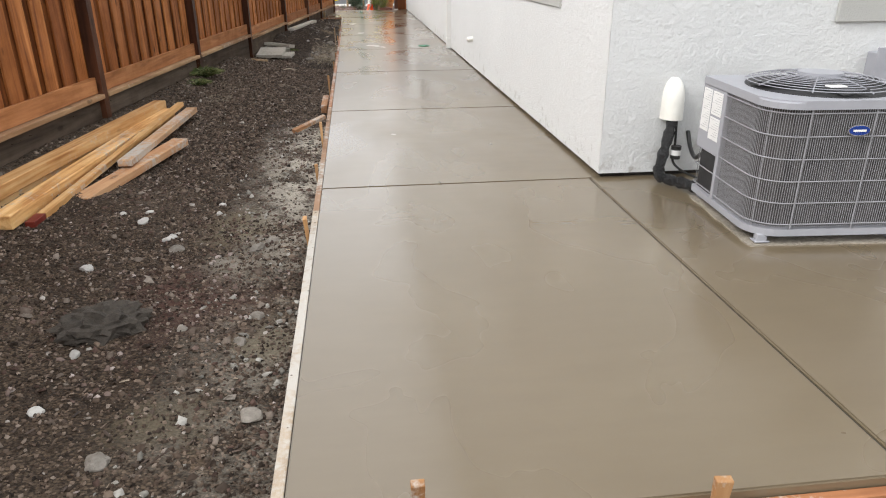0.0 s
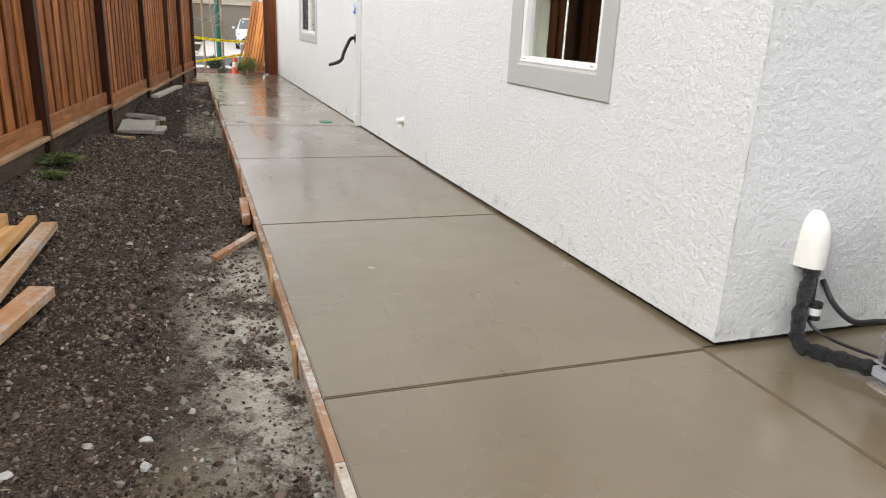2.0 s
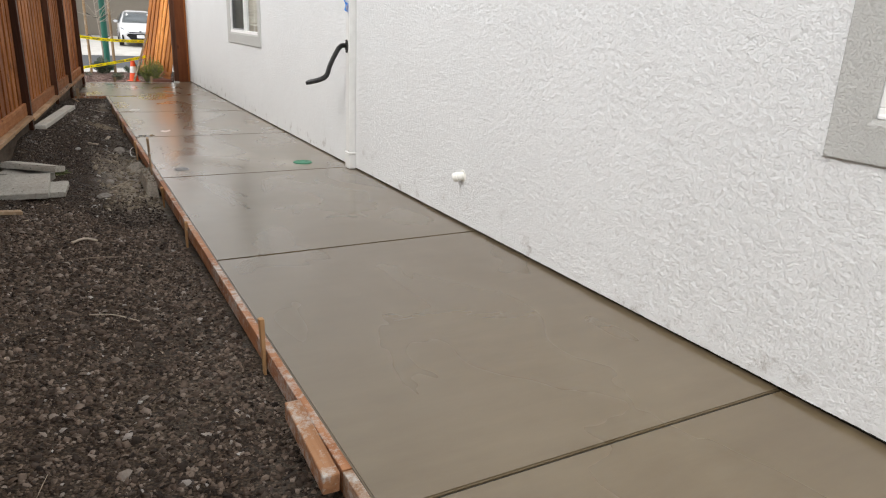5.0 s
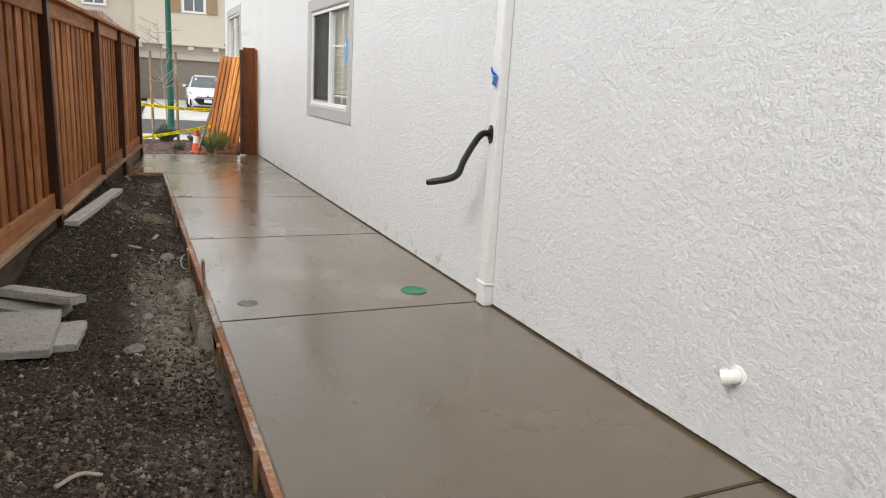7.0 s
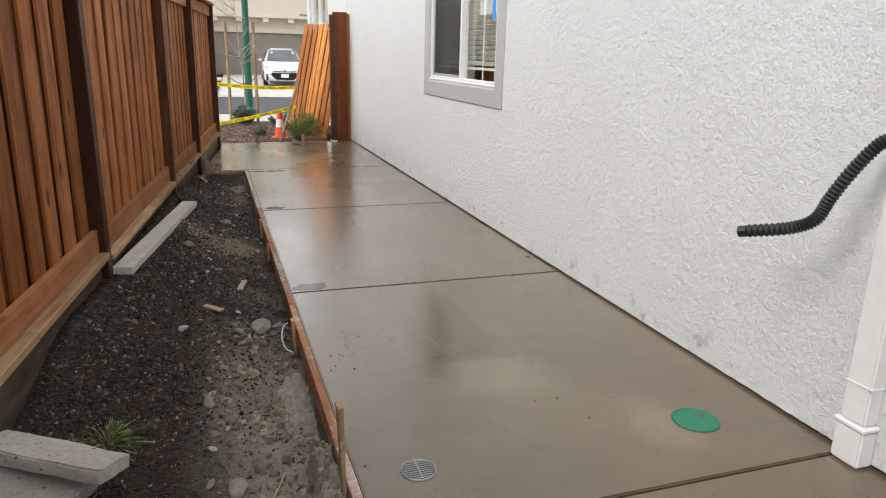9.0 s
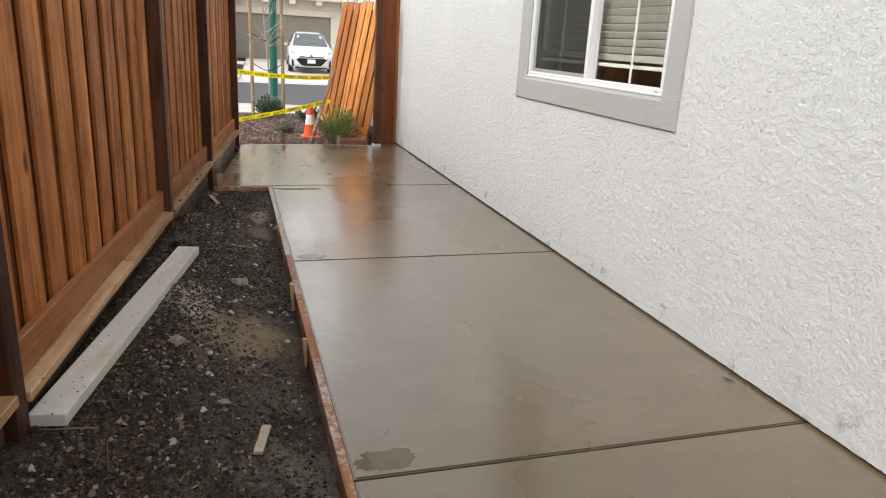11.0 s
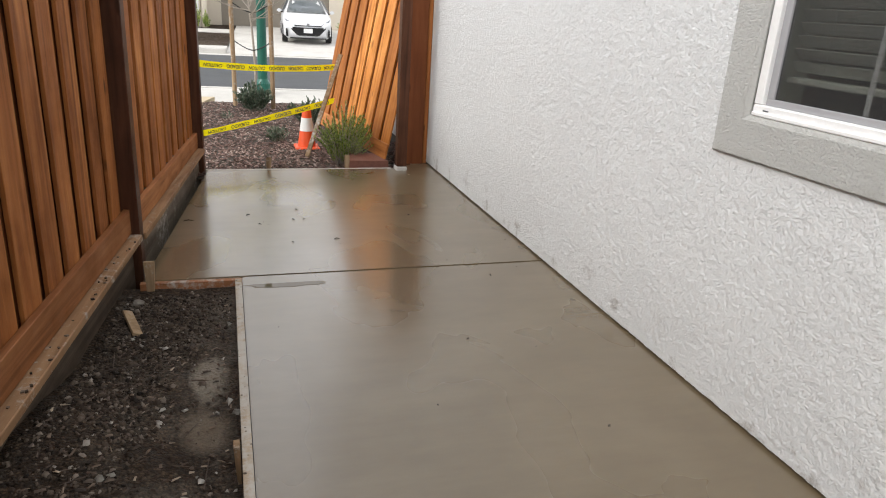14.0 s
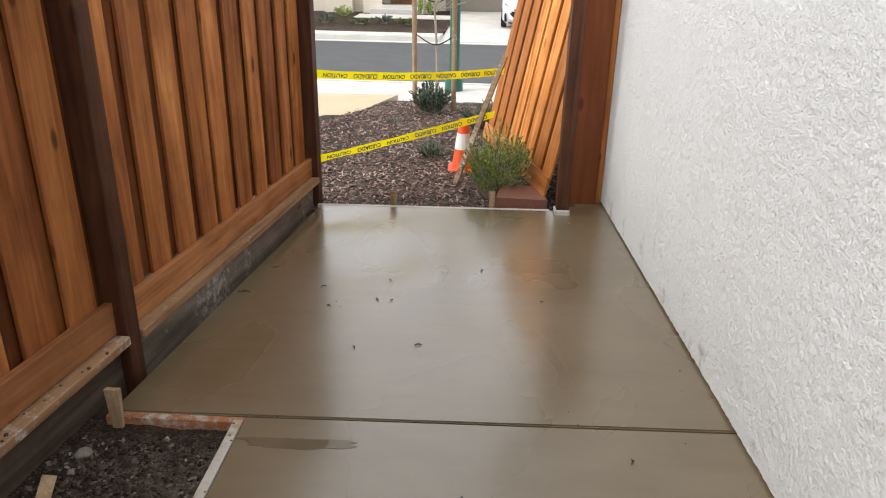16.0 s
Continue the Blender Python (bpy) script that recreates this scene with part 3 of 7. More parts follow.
def rounded(hx, hy, r, n=6):
    out = []
    for cx, cy, a in ((hx - r, hy - r, 0), (-hx + r, hy - r, 90), (-hx + r, -hy + r, 180), (hx - r, -hy + r, 270)):
        for k in range(n + 1):
            t = radians(a + 90 * k / n)
            out.append((cx + r * math.cos(t), cy + r * math.sin(t)))
    return out


def wavy(x, y, s, seed=0.0):
    return noise.noise(Vector((x * s, y * s, seed)))


def ease(v, a, b):
    t = max(0.0, min(1.0, (v - a) / (b - a)))
    return t * t * (3 - 2 * t)


def soil_z(x, y):
    """Soil banked up against the fence, with a mound towards the end of the strip."""
    low = -0.105 - 0.06 * ease(y, 9, 12) - 0.02 * ease(x, -0.35, -0.05)
    low += (0.075 - 0.15 * ease(y, 11, 12.2) * (1 - ease(y, 13.5, 14.4)) - low) * math.exp(-max(0.0, x - fence_x(y)) / 0.45) * ease(y, 3, 5)
    mound = 0.065 - 0.175 * max(0, min(1, (x + 0.65) / 0.55)) if y < 18 else 0.065 - 0.175 * max(0, min(1, (x + 0.65) / 0.55)) * (1 - ease(y, 18, 18.6)) - 0.105 * ease(y, 18, 18.7)
    low += (mound - low) * ease(y, 14.3, 15.5)
    return low + 0.018 * wavy(x, y, 1.3) + 0.011 * wavy(x, y, 4.1, 3) + 0.009 * wavy(x, y, 11, 7) + 0.006 * wavy(x, y, 24, 13)


def mulch_z(x, y):
    t = max(0, min(1, (y - 22.1) / 6))
    return -0.07 - 0.17 * t + 0.02 * wavy(x, y, 1.1, 2) + 0.008 * wavy(x, y, 5, 4)


FENCE_M = Matrix.Translation((-0.262, 22.285, 0)) @ pose(0, 0, 0, 0, 0, -math.degrees(math.atan(0.111)))


def fence_x(y):
    return -0.262 - 0.111 * (22.285 - y)


# ---- ground ----
def sheet(name, x0, x1, y0, y1, step, height, mat, label, category):
    nx, ny = max(2, int((x1 - x0) / step)), max(2, int((y1 - y0) / step))
    verts = [(x0 + (x1 - x0) * i / nx, y0 + (y1 - y0) * j / ny, 0) for j in range(ny + 1) for i in range(nx + 1)]
    verts = [(x, y, height(x, y)) for x, y, _ in verts]
    faces = [(j * (nx + 1) + i, j * (nx + 1) + i + 1, (j + 1) * (nx + 1) + i + 1, (j + 1) * (nx + 1) + i) for j in range(ny) for i in range(nx)]
    return tagged(raw(name, verts, faces, mat, smooth=True), label, category, kind="structure")


sheet("ground", -600, 600, -500, 900, 150, lambda x, y: -0.75, FARGROUND, "wide flat earth under the whole place", "ground")
sheet("ground_soil", -3.4, 0.02, -2.0, 19.52, 0.032, soil_z, SOIL, "damp dark brown soil with cement dust beside the forms", "ground")
sheet("ground_soil_yard", -3.4, 9.0, -8.0, 1.92, 0.4, lambda x, y: -0.14 + 0.02 * wavy(x, y, 1.0), SOIL, "bare damp soil of the unfinished back yard", "ground").location.z = -0.02
sheet("ground_mulch", -3.2, 2.2, 22.05, 28.0, 0.09, mulch_z, SOIL, "brown soil of the front planting bed", "ground")


# ---- concrete walk ----
JOINTS = [4.87, 7.37, 9.93, 12.42, 14.79, 17.16, 19.515]
GAP = 0.006
walkway = thing("pavement_walk", "freshly poured wet grey concrete walk with tooled joints", "pavement", kind="structure")


def slab(outline):
    bm = prism(outline, -0.10, 0.0)
    top = [e for e in bm.edges if all(v.co.z > -0.03 for v in e.verts)]
    bmesh.ops.bevel(bm, geom=top, offset=0.006, segments=2, affect="EDGES")
    part("slab_panel", bm, CONCRETE, walkway)


def rect(x0, x1, y0, y1):
    return [(x0, y0), (x1, y0), (x1, y1), (x0, y1)]


slab(rect(0.0, 1.79 - GAP, 1.93, JOINTS[0] - GAP))
slab(rect(1.79 + GAP, 6.5, 1.93, 4.90))
for a, b in zip(JOINTS, JOINTS[1:]):
    slab(rect(0.0, 1.88, a + GAP, b - GAP))
slab([(fence_x(19.5) + 0.05, 19.51 + GAP), (1.88, 19.515 + GAP), (1.88, 22.30), (1.57, 22.30), (1.57, 22.10), (fence_x(22.1) + 0.05, 22.10)])
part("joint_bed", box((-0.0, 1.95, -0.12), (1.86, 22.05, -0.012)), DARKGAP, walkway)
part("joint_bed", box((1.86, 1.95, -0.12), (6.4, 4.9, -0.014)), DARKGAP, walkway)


# ---- house beside the walk ----
WX, WY = 1.85, 4.87
WINDOWS = [(5.99, 7.38, 1.02, 2.45), (15.93, 18.08, 1.02, 2.55), (24.5, 26.8, 1.75, 3.05)]
TRIMW = 0.165


def wall_mesh(x0, x1, y0, y1, z0, z1, holes, along_y=True):
    """A wall of boxes round its openings."""
    bm = bmesh.new()
    a0, a1 = (y0, y1) if along_y else (x0, x1)

    def piece(a, b, lo, hi):
        if b - a > 1e-4 and hi - lo > 1e-4:
            box((x0, a, lo) if along_y else (a, y0, lo), (x1, b, hi) if along_y else (b, y1, hi), bm=bm)
    at = a0
    for h0, h1, b0, b1 in holes:
        piece(at, h0, z0, z1)
        piece(h0, h1, z0, b0)
        piece(h0, h1, b1, z1)
        at = h1
    piece(at, a1, z0, z1)
    return bm


def inner(w):
    return (w[0] + TRIMW, w[1] - TRIMW, w[2] + TRIMW, w[3] - TRIMW)


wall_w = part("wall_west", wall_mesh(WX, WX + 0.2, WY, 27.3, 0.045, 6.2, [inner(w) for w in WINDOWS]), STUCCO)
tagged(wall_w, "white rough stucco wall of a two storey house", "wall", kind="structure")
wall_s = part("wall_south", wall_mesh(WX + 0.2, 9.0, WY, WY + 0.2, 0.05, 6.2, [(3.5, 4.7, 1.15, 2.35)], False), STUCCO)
tagged(wall_s, "white rough stucco rear wall of the house", "wall", kind="structure")
wall_n = part("wall_north", box((WX + 0.2, 27.1, 0.035), (9.0, 27.3, 6.2)), STUCCO)
tagged(wall_n, "white stucco street side wall of the house", "wall", kind="structure")
wall_e = part("wall_east", box((8.8, WY + 0.2, 0.035), (9.0, 27.1, 6.2)), STUCCO)
tagged(wall_e, "white stucco far side wall of the house", "wall", kind="structure")
for v in wall_w.data.vertices:
    if v.co.z < 0.1:
        # the slab rises a little against the stucco edge along the walk
        v.co.z = 0.030 - 0.016 * max(0, min(1, (v.co.y - 5) / 8))


def value_noise(u, v, seed):
    """Smooth lattice noise in 0..1 for whole arrays of places."""
    grid = np.random.default_rng(seed).random((256, 256))
    iu, iv = np.floor(u).astype(int), np.floor(v).astype(int)
    fu, fv = u - iu, v - iv
    fu, fv = fu * fu * (3 - 2 * fu), fv * fv * (3 - 2 * fv)
    a, b = grid[iu % 256, iv % 256], grid[(iu + 1) % 256, iv % 256]
    c, d = grid[iu % 256, (iv + 1) % 256], grid[(iu + 1) % 256, (iv + 1) % 256]
    return (a * (1 - fu) + b * fu) * (1 - fv) + (c * (1 - fu) + d * fu) * fv


def trowelled(u, v, deep):
    """Depth of a rough dashed stucco coat: flat topped lumps with ragged hollows between them."""
    p, q = 0.8 * u + 0.6 * v, 0.8 * v - 0.6 * u
    lump = 0.40 * value_noise(p * 55, q * 55, 1) + 0.60 * value_noise(u * 94, v * 94, 2)
    lump = np.clip((lump - 0.30) / 0.36, 0, 1)
    return deep * (0.60 * lump + 0.25 * value_noise(p * 100, q * 100, 3) + 0.35 * value_noise(q * 11, p * 11, 4))


def coat(name, parent, a0, a1, z0, z1, step, place, holes=()):
    """A thin sheet of stucco over a wall; place(a, z, depth) gives its points."""
    na, nz = int((a1 - a0) / step), int((z1 - z0) / step)
    a, t = np.meshgrid(np.linspace(a0, a1, na + 1), np.linspace(0, 1, nz + 1))
    z = (0.030 - 0.016 * np.clip((a - 5) / 8, 0, 1) if z0 < 0.1 else z0) * (1 - t) + z1 * t
    co = place(a, z, trowelled(a, z, 0.0060))
    idx = np.arange((na + 1) * (nz + 1)).reshape(nz + 1, na + 1)
    quads = np.stack([idx[:-1, :-1], idx[:-1, 1:], idx[1:, 1:], idx[1:, :-1]], axis=2)
    keep = np.ones((nz, na), bool)
    for h0, h1, b0, b1 in holes:
        keep &= ~((a[:-1, :-1] > h0) & (a[:-1, 1:] < h1) & (z[:-1, :-1] > b0) & (z[1:, :-1] < b1))
    quads = quads[keep]
    me = bpy.data.meshes.new(name)
    me.vertices.add(co.shape[0] * co.shape[1])
    me.vertices.foreach_set("co", co.reshape(-1).astype(np.float32))
    me.loops.add(quads.size)
    me.loops.foreach_set("vertex_index", quads.reshape(-1).astype(np.int32))
    me.polygons.add(len(quads))
    me.polygons.foreach_set("loop_start", np.arange(0, quads.size, 4, dtype=np.int32))
    me.update(calc_edges=True)
    me.polygons.foreach_set("use_smooth", np.ones(len(quads), bool))
    me.materials.append(STUCCO)
    ob = new(name, me)
    ob.parent = parent
    return ob


def on_west(a, z, d):
    return np.stack([WX - 0.0012 - d, a, z], axis=2)


def on_south(a, z, d):
    return np.stack([a, WY - 0.0012 - d, z], axis=2)


trims = [(w[0] + 0.03, w[1] - 0.03, w[2] + 0.03, w[3] - 0.03) for w in WINDOWS]
coat("stucco_coat", wall_w, WY - 0.004, 22.4, 0.03, 2.4, 0.009, on_west, trims)
coat("stucco_coat", wall_w, WY - 0.004, 27.2, 2.4, 4.2, 0.02, on_west, trims)
coat("stucco_coat", wall_s, WX - 0.004, 5.0, 0.03, 1.7, 0.009, on_south, [(3.37, 4.83, 1.02, 2.47)])
# the footings carry the shadow gap below the walls in their colour
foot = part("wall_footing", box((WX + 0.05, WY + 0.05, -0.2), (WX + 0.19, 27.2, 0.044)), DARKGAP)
tagged(foot, "footing under the stucco edge, blackened as its shadow gap", "wall", kind="structure")
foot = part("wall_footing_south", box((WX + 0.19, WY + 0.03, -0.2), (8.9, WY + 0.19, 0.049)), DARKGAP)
tagged(foot, "footing under the rear wall, blackened as its shadow gap", "wall", kind="structure")
roof = part("roof", box((WX - 0.3, WY - 0.3, 6.2), (9.3, 27.6, 6.34), 0.03), WHITEMETAL)
tagged(roof, "flat pale edge of the house roof", "roof", kind="structure")


def room(name, y0, y1, label):
    """Unlit room behind a window."""
    bm = bmesh.new()
    x0, x1, z0, z1 = WX + 0.2, WX + 3.6, 0.1, 2.75
    for lo, hi in (((x1, y0, z0), (x1 + 0.05, y1, z1)), ((x0, y0 - 0.05, z0), (x1, y0, z1)), ((x0, y1, z0), (x1, y1 + 0.05, z1)), ((x0, y0, z1), (x1, y1, z1 + 0.05))):
        box(lo, hi, bm=bm)
    ob = part(name, bm, ROOM)
    tagged(ob, label, "wall", kind="structure")
    fl = part(name.replace("wall", "floor"), box((x0, y0, 0.04), (x1, y1, 0.1)), ROOMFLOOR)
    tagged(fl, "dark wooden floor of an unlit room", "floor", kind="structure")


room("wall_room_1", 5.4, 9.4, "beige walls of an unlit room")
room("wall_room_2", 14.9, 19.0, "beige walls of an unlit bedroom")
room("wall_room_3", 23.6, 26.95, "beige walls of an unlit front room")


def band_mesh(x0, x1, out, hole):
    """A raised band with rounded edges round an opening."""
    bm = bmesh.new()

    def loop(x, r, grow):
        a, b, c, d = r[0] - grow, r[1] + grow, r[2] - grow, r[3] + grow
        return [bm.verts.new((x, y, z)) for y, z in ((a, c), (b, c), (b, d), (a, d))]
    loops = [loop(x1, out, 0), loop(x0 + 0.007, out, 0), loop(x0, out, -0.007), loop(x0, hole, 0.02), loop(x0 + 0.012, hole, 0), loop(x1, hole, 0)]
    for p, q in zip(loops, loops[1:]):
        for k in range(4):
            bm.faces.new((p[k], p[(k + 1) % 4], q[(k + 1) % 4], q[k]))
    return bm


def window(name, w, panes, blind_to, label, screen=False, muntins=()):
    y0, y1, z0, z1 = w
    i0, i1, j0, j1 = inner(w)
    win = thing(name, label, "window", kind="structure")
    T = WX - 0.020
    part("window_trim", band_mesh(T, WX + 0.02, (y0, y1, z0, z1), (i0, i1, j0, j1)), TRIM, win, "grey stucco band")
    bm = bmesh.new()
    fx0, fx1, fw = WX + 0.0, WX + 0.075, 0.042
    for lo, hi in (((fx0, i0, j0), (fx1, i1, j0 + fw)), ((fx0, i0, j1 - fw), (fx1, i1, j1)), ((fx0, i0, j0 + fw), (fx1, i0 + fw, j1 - fw)), ((fx0, i1 - fw, j0 + fw), (fx1, i1, j1 - fw))):
        box(lo, hi, 0.004, bm=bm)
    box((fx0 - 0.012, i0 + 0.01, j0 + 0.001), (fx0 + 0.02, i1 - 0.01, j0 + 0.016), 0.003, bm=bm)
    part("window_frame", bm, VINYL, win, "white vinyl frame")
    for y in (i0 + 0.07, i1 - 0.07):
        part("weep_slot", box((fx0 - 0.002, y - 0.014, j0 + 0.021), (fx0 + 0.004, y + 0.014, j0 + 0.026)), INK, win)
    cuts = [i0 + fw] + list(panes) + [i1 - fw]
    for y in panes:
        part("mullion", box((fx0 + 0.006, y - 0.022, j0 + fw), (fx1, y + 0.022, j1 - fw), 0.003), VINYL, win, "white vinyl mullion")
    for k, (a, b) in enumerate(zip(cuts, cuts[1:])):
        a, b = a + (0.022 if k else 0), b - (0.022 if k < len(panes) else 0)
        g = part("pane", box((WX + 0.045, a, j0 + fw), (WX + 0.049, b, j1 - fw)), GLASS, win)
        g.visible_shadow = False
        bar = bmesh.new()
        for y in [q for q in muntins if a < q < b]:
            box((WX + 0.052, y - 0.009, j0 + fw), (WX + 0.058, y + 0.009, j1 - fw), bm=bar)
        zz = j0 + 0.62 * (j1 - j0)
        box((WX + 0.0585, a, zz - 0.009), (WX + 0.064, b, zz + 0.009), bm=bar)
        part("muntin", bar, VINYL, win)
        if screen and k == len(panes):
            fr = bmesh.new()
            for lo, hi in (((WX + 0.018, a, j0 + fw), (WX + 0.034, b, j0 + fw + 0.025)), ((WX + 0.018, a, j0 + fw + 0.025), (WX + 0.034, a + 0.022, j1 - fw)), ((WX + 0.018, b - 0.035, j0 + fw + 0.025), (WX + 0.034, b, j1 - fw))):
                box(lo, hi, 0.002, bm=fr)
            part("screen_frame", fr, SCREENMESH, win, "grey screen frame")
            part("screen", box((WX + 0.025, a + 0.022, j0 + fw + 0.025), (WX + 0.026, b - 0.035, j1 - fw)), SCREEN, win, "grey insect screen")
    jam = bmesh.new()
    for lo, hi in (((WX + 0.076, i0 + 0.002, j0 + 0.002), (WX + 0.199, i0 + 0.02, j1)), ((WX + 0.076, i1 - 0.02, j0 + 0.002), (WX + 0.199, i1 - 0.002, j1)), ((WX + 0.076, i0 + 0.02, j0 + 0.002), (WX + 0.199, i1 - 0.02, j0 + 0.02))):
        box(lo, hi, bm=jam)
    part("reveal", jam, DRYWALL, win, "pale green inner reveal")
    if blind_to:
        bl = thing("window_blind", "white horizontal slat blind lowered behind the glass", "blind")
        slat = mesh_of("slat", box((-0.024, 0, -0.0015), (0.024, i1 - i0 - 0.06, 0.0015)), BLIND)
        z = j1 - 0.07
        part("head_rail", box((WX + 0.1, i0 + 0.025, j1 - 0.06), (WX + 0.15, i1 - 0.025, j1 - 0.012), 0.004), BLIND, bl)
        n = 0
        while z > blind_to + 0.05:
            part("slat", slat, None, bl, m=pose(WX + 0.125, i0 + 0.03, z, 0, 50 + 2 * math.sin(n * 2.1), 0))
            z -= 0.045
            n += 1
        part("bottom_rail", box((WX + 0.1, i0 + 0.03, blind_to), (WX + 0.15, i1 - 0.03, blind_to + 0.022), 0.004), BLIND, bl)
        for y in (i0 + 0.2, (i0 + i1) / 2 - 0.12, i1 - 0.2):
            part("cord", cyl((WX + 0.094, y, blind_to), (WX + 0.094, y, j1 - 0.04), 0.0014, n=5), BLIND, bl)
    return win


window("window_1", WINDOWS[0], [], 1.66, "window with white frame, grey stucco band and dark room behind", muntins=(6.685,))
window("window_2", WINDOWS[1], [17.0], 1.31, "two-light sliding window with lowered slat blind and grey stucco band", True, muntins=(16.53, 17.47))
window("window_3", WINDOWS[2], [25.65], 2.0, "front window with slat blind and grey stucco band", muntins=())

# rear window
rear = thing("window_4", "rear window with grey stucco band and white frame", "window", kind="structure")
for lo, hi in (((3.34, 4.842, 0.985), (4.86, 4.89, 1.15)), ((3.34, 4.842, 1.15), (3.5, 4.89, 2.35)), ((4.7, 4.842, 1.15), (4.86, 4.89, 2.35)), ((3.34, 4.842, 2.35), (4.86, 4.89, 2.5))):
    part("window_trim", box(lo, hi, 0.006), TRIM, rear)
bm = bmesh.new()
for lo, hi in (((3.5, 4.87, 1.15), (4.7, 4.94, 1.195)), ((3.5, 4.87, 2.305), (4.7, 4.94, 2.35)), ((3.5, 4.87, 1.195), (3.545, 4.94, 2.305)), ((4.655, 4.87, 1.195), (4.7, 4.94, 2.305))):
    box(lo, hi, 0.004, bm=bm)
part("window_frame", bm, VINYL, rear)
part("pane", box((3.545, 4.91, 1.195), (4.655, 4.914, 2.305)), GLASS, rear).visible_shadow = False
back = part("wall_room_4", box((3.3, 5.3, 0.3), (4.9, 5.35, 2.7)), ROOM)
tagged(back, "dim wall inside the rear room", "wall", kind="structure")


# ---- fence ----
POSTS = [0.0, -2.495, -4.53, -7.15, -10.05, -12.66, -15.35, -18.0, -20.5, -23.0]
fence = thing("fence", "tall stained cedar board fence with dark posts", "fence", FENCE_M)
post_mesh = mesh_of("post", box((-0.115, -0.046, -0.35), (0.0, 0.046, 2.045), 0.004), POSTWOOD)
board_mesh = mesh_of("board", box((-0.009, -0.084, 0.30), (0.009, 0.084, 2.0), 0.002), CEDAR)
back_mesh = mesh_of("back_board", box((-0.009, -0.096, 0.30), (0.009, 0.096, 2.0), 0.002), CEDARSHADE)
rng = random.Random(5)
for s in POSTS:
    part("post", post_mesh, None, fence, "dark brown post", m=pose(0, s, 0, 0, rng.uniform(-0.3, 0.3), rng.uniform(-1, 1)))
for s1, s0 in zip(POSTS, POSTS[1:]):
    a, b = s0 + 0.046, s1 - 0.046
    up = -0.022 if s1 > -1 else 0.0 if s1 > -4 else 0.01 if s1 > -6 else 0.05 if s1 > -10 else 0.095
    n = round((b - a) / 0.252)
    pitch = (b - a) / n
    for i in range(n):
        y = a + pitch * (i + 0.5)
        part("board", board_mesh, None, fence, m=pose(-0.086 + rng.uniform(-0.002, 0.003), y + rng.uniform(-0.006, 0.006), rng.uniform(-0.004, 0.004), rng.uniform(-0.25, 0.25), 0, rng.uniform(-1.6, 1.6) + (180 if rng.random() < 0.5 else 0)))
    for i in range(n + 1):
        y = min(max(a + pitch * i, a + 0.068), b - 0.068)
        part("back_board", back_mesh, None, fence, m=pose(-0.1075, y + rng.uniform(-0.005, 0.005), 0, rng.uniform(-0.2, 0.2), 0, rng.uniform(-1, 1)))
    part("bottom_rail", box((-0.075, a, 0.195 + up), (-0.042, b, 0.335 + up + rng.uniform(-0.006, 0.006)), 0.003), RAILWOOD, fence, "orange stained bottom rail")
    mid = a + (b - a) * rng.uniform(0.35, 0.65)
    for y0, y1 in ((a, mid - 0.002), (mid + 0.002, b)) if rng.random() < 0.4 else ((a, b),):
        part("ledge", box((-0.075, y0, 0.152 + up + rng.uniform(-0.006, 0.002)), (0.014, y1, 0.190 + up), 0.004), LEDGEWOOD, fence, "pale timber ledge spotted with cement")
    part("kickboard", box((-0.085, a, -0.25), (-0.045, b, 0.148 + up), 0.003), KICKPALE if s1 > -1 else KICK, fence, "grey damp kickboard")
    part("top_trim", box((-0.075, a, 1.90), (-0.042, b, 2.042), 0.003), RAILWOOD, fence)
    part("cap", box((-0.13, s0 + 0.001, 2.047), (0.03, s1 - 0.001, 2.085), 0.004), RAILWOOD, fence)
# crumbs of cement on the ledges
vs, fs = [], []


def pebble(vs, fs, p, r, rg, flat=0.6, sub=False):
    """A small angular stone of twelve or so faces."""
    base = len(vs)
    t = rg.random() * 6.28
    rings = ((-0.75, 0.55, 4), (0.0, 1.0, 5), (0.7, 0.6, 4)) if sub else ((-0.6, 0.75, 4), (0.5, 0.8, 4))
    sx, sy = rg.uniform(0.7, 1.3), rg.uniform(0.7, 1.2)
    idx = []
    for zz, rr, n in rings:
        ring = []
        for k in range(4 if not sub else 5):
            n_ = 4 if not sub else 5
            a = t + math.tau * k / n_ + rg.uniform(-0.3, 0.3)
            q = rr * r * rg.uniform(0.75, 1.2)
            ring.append(len(vs))
            vs.append((p[0] + sx * q * math.cos(a), p[1] + sy * q * math.sin(a), p[2] + zz * r * flat * rg.uniform(0.8, 1.2)))
        idx.append(ring)
    for r0, r1 in zip(idx, idx[1:]):
        for k in range(len(r0)):
            fs.append((r0[k], r0[(k + 1) % len(r0)], r1[(k + 1) % len(r0)], r1[k]))
    fs.append(tuple(idx[-1]))


for i in range(90):
    s = -rng.uniform(2.6, 7.0) if i < 65 else -rng.uniform(9, 17)
    pebble(vs, fs, FENCE_M @ Vector((rng.uniform(-0.036, 0.012), s, 0.196)), rng.uniform(0.004, 0.011), rng)
tagged(raw("cement_crumbs", vs, fs, GRAVEL), "grey cement crumbs along the fence ledge", "debris", kind="stuff")


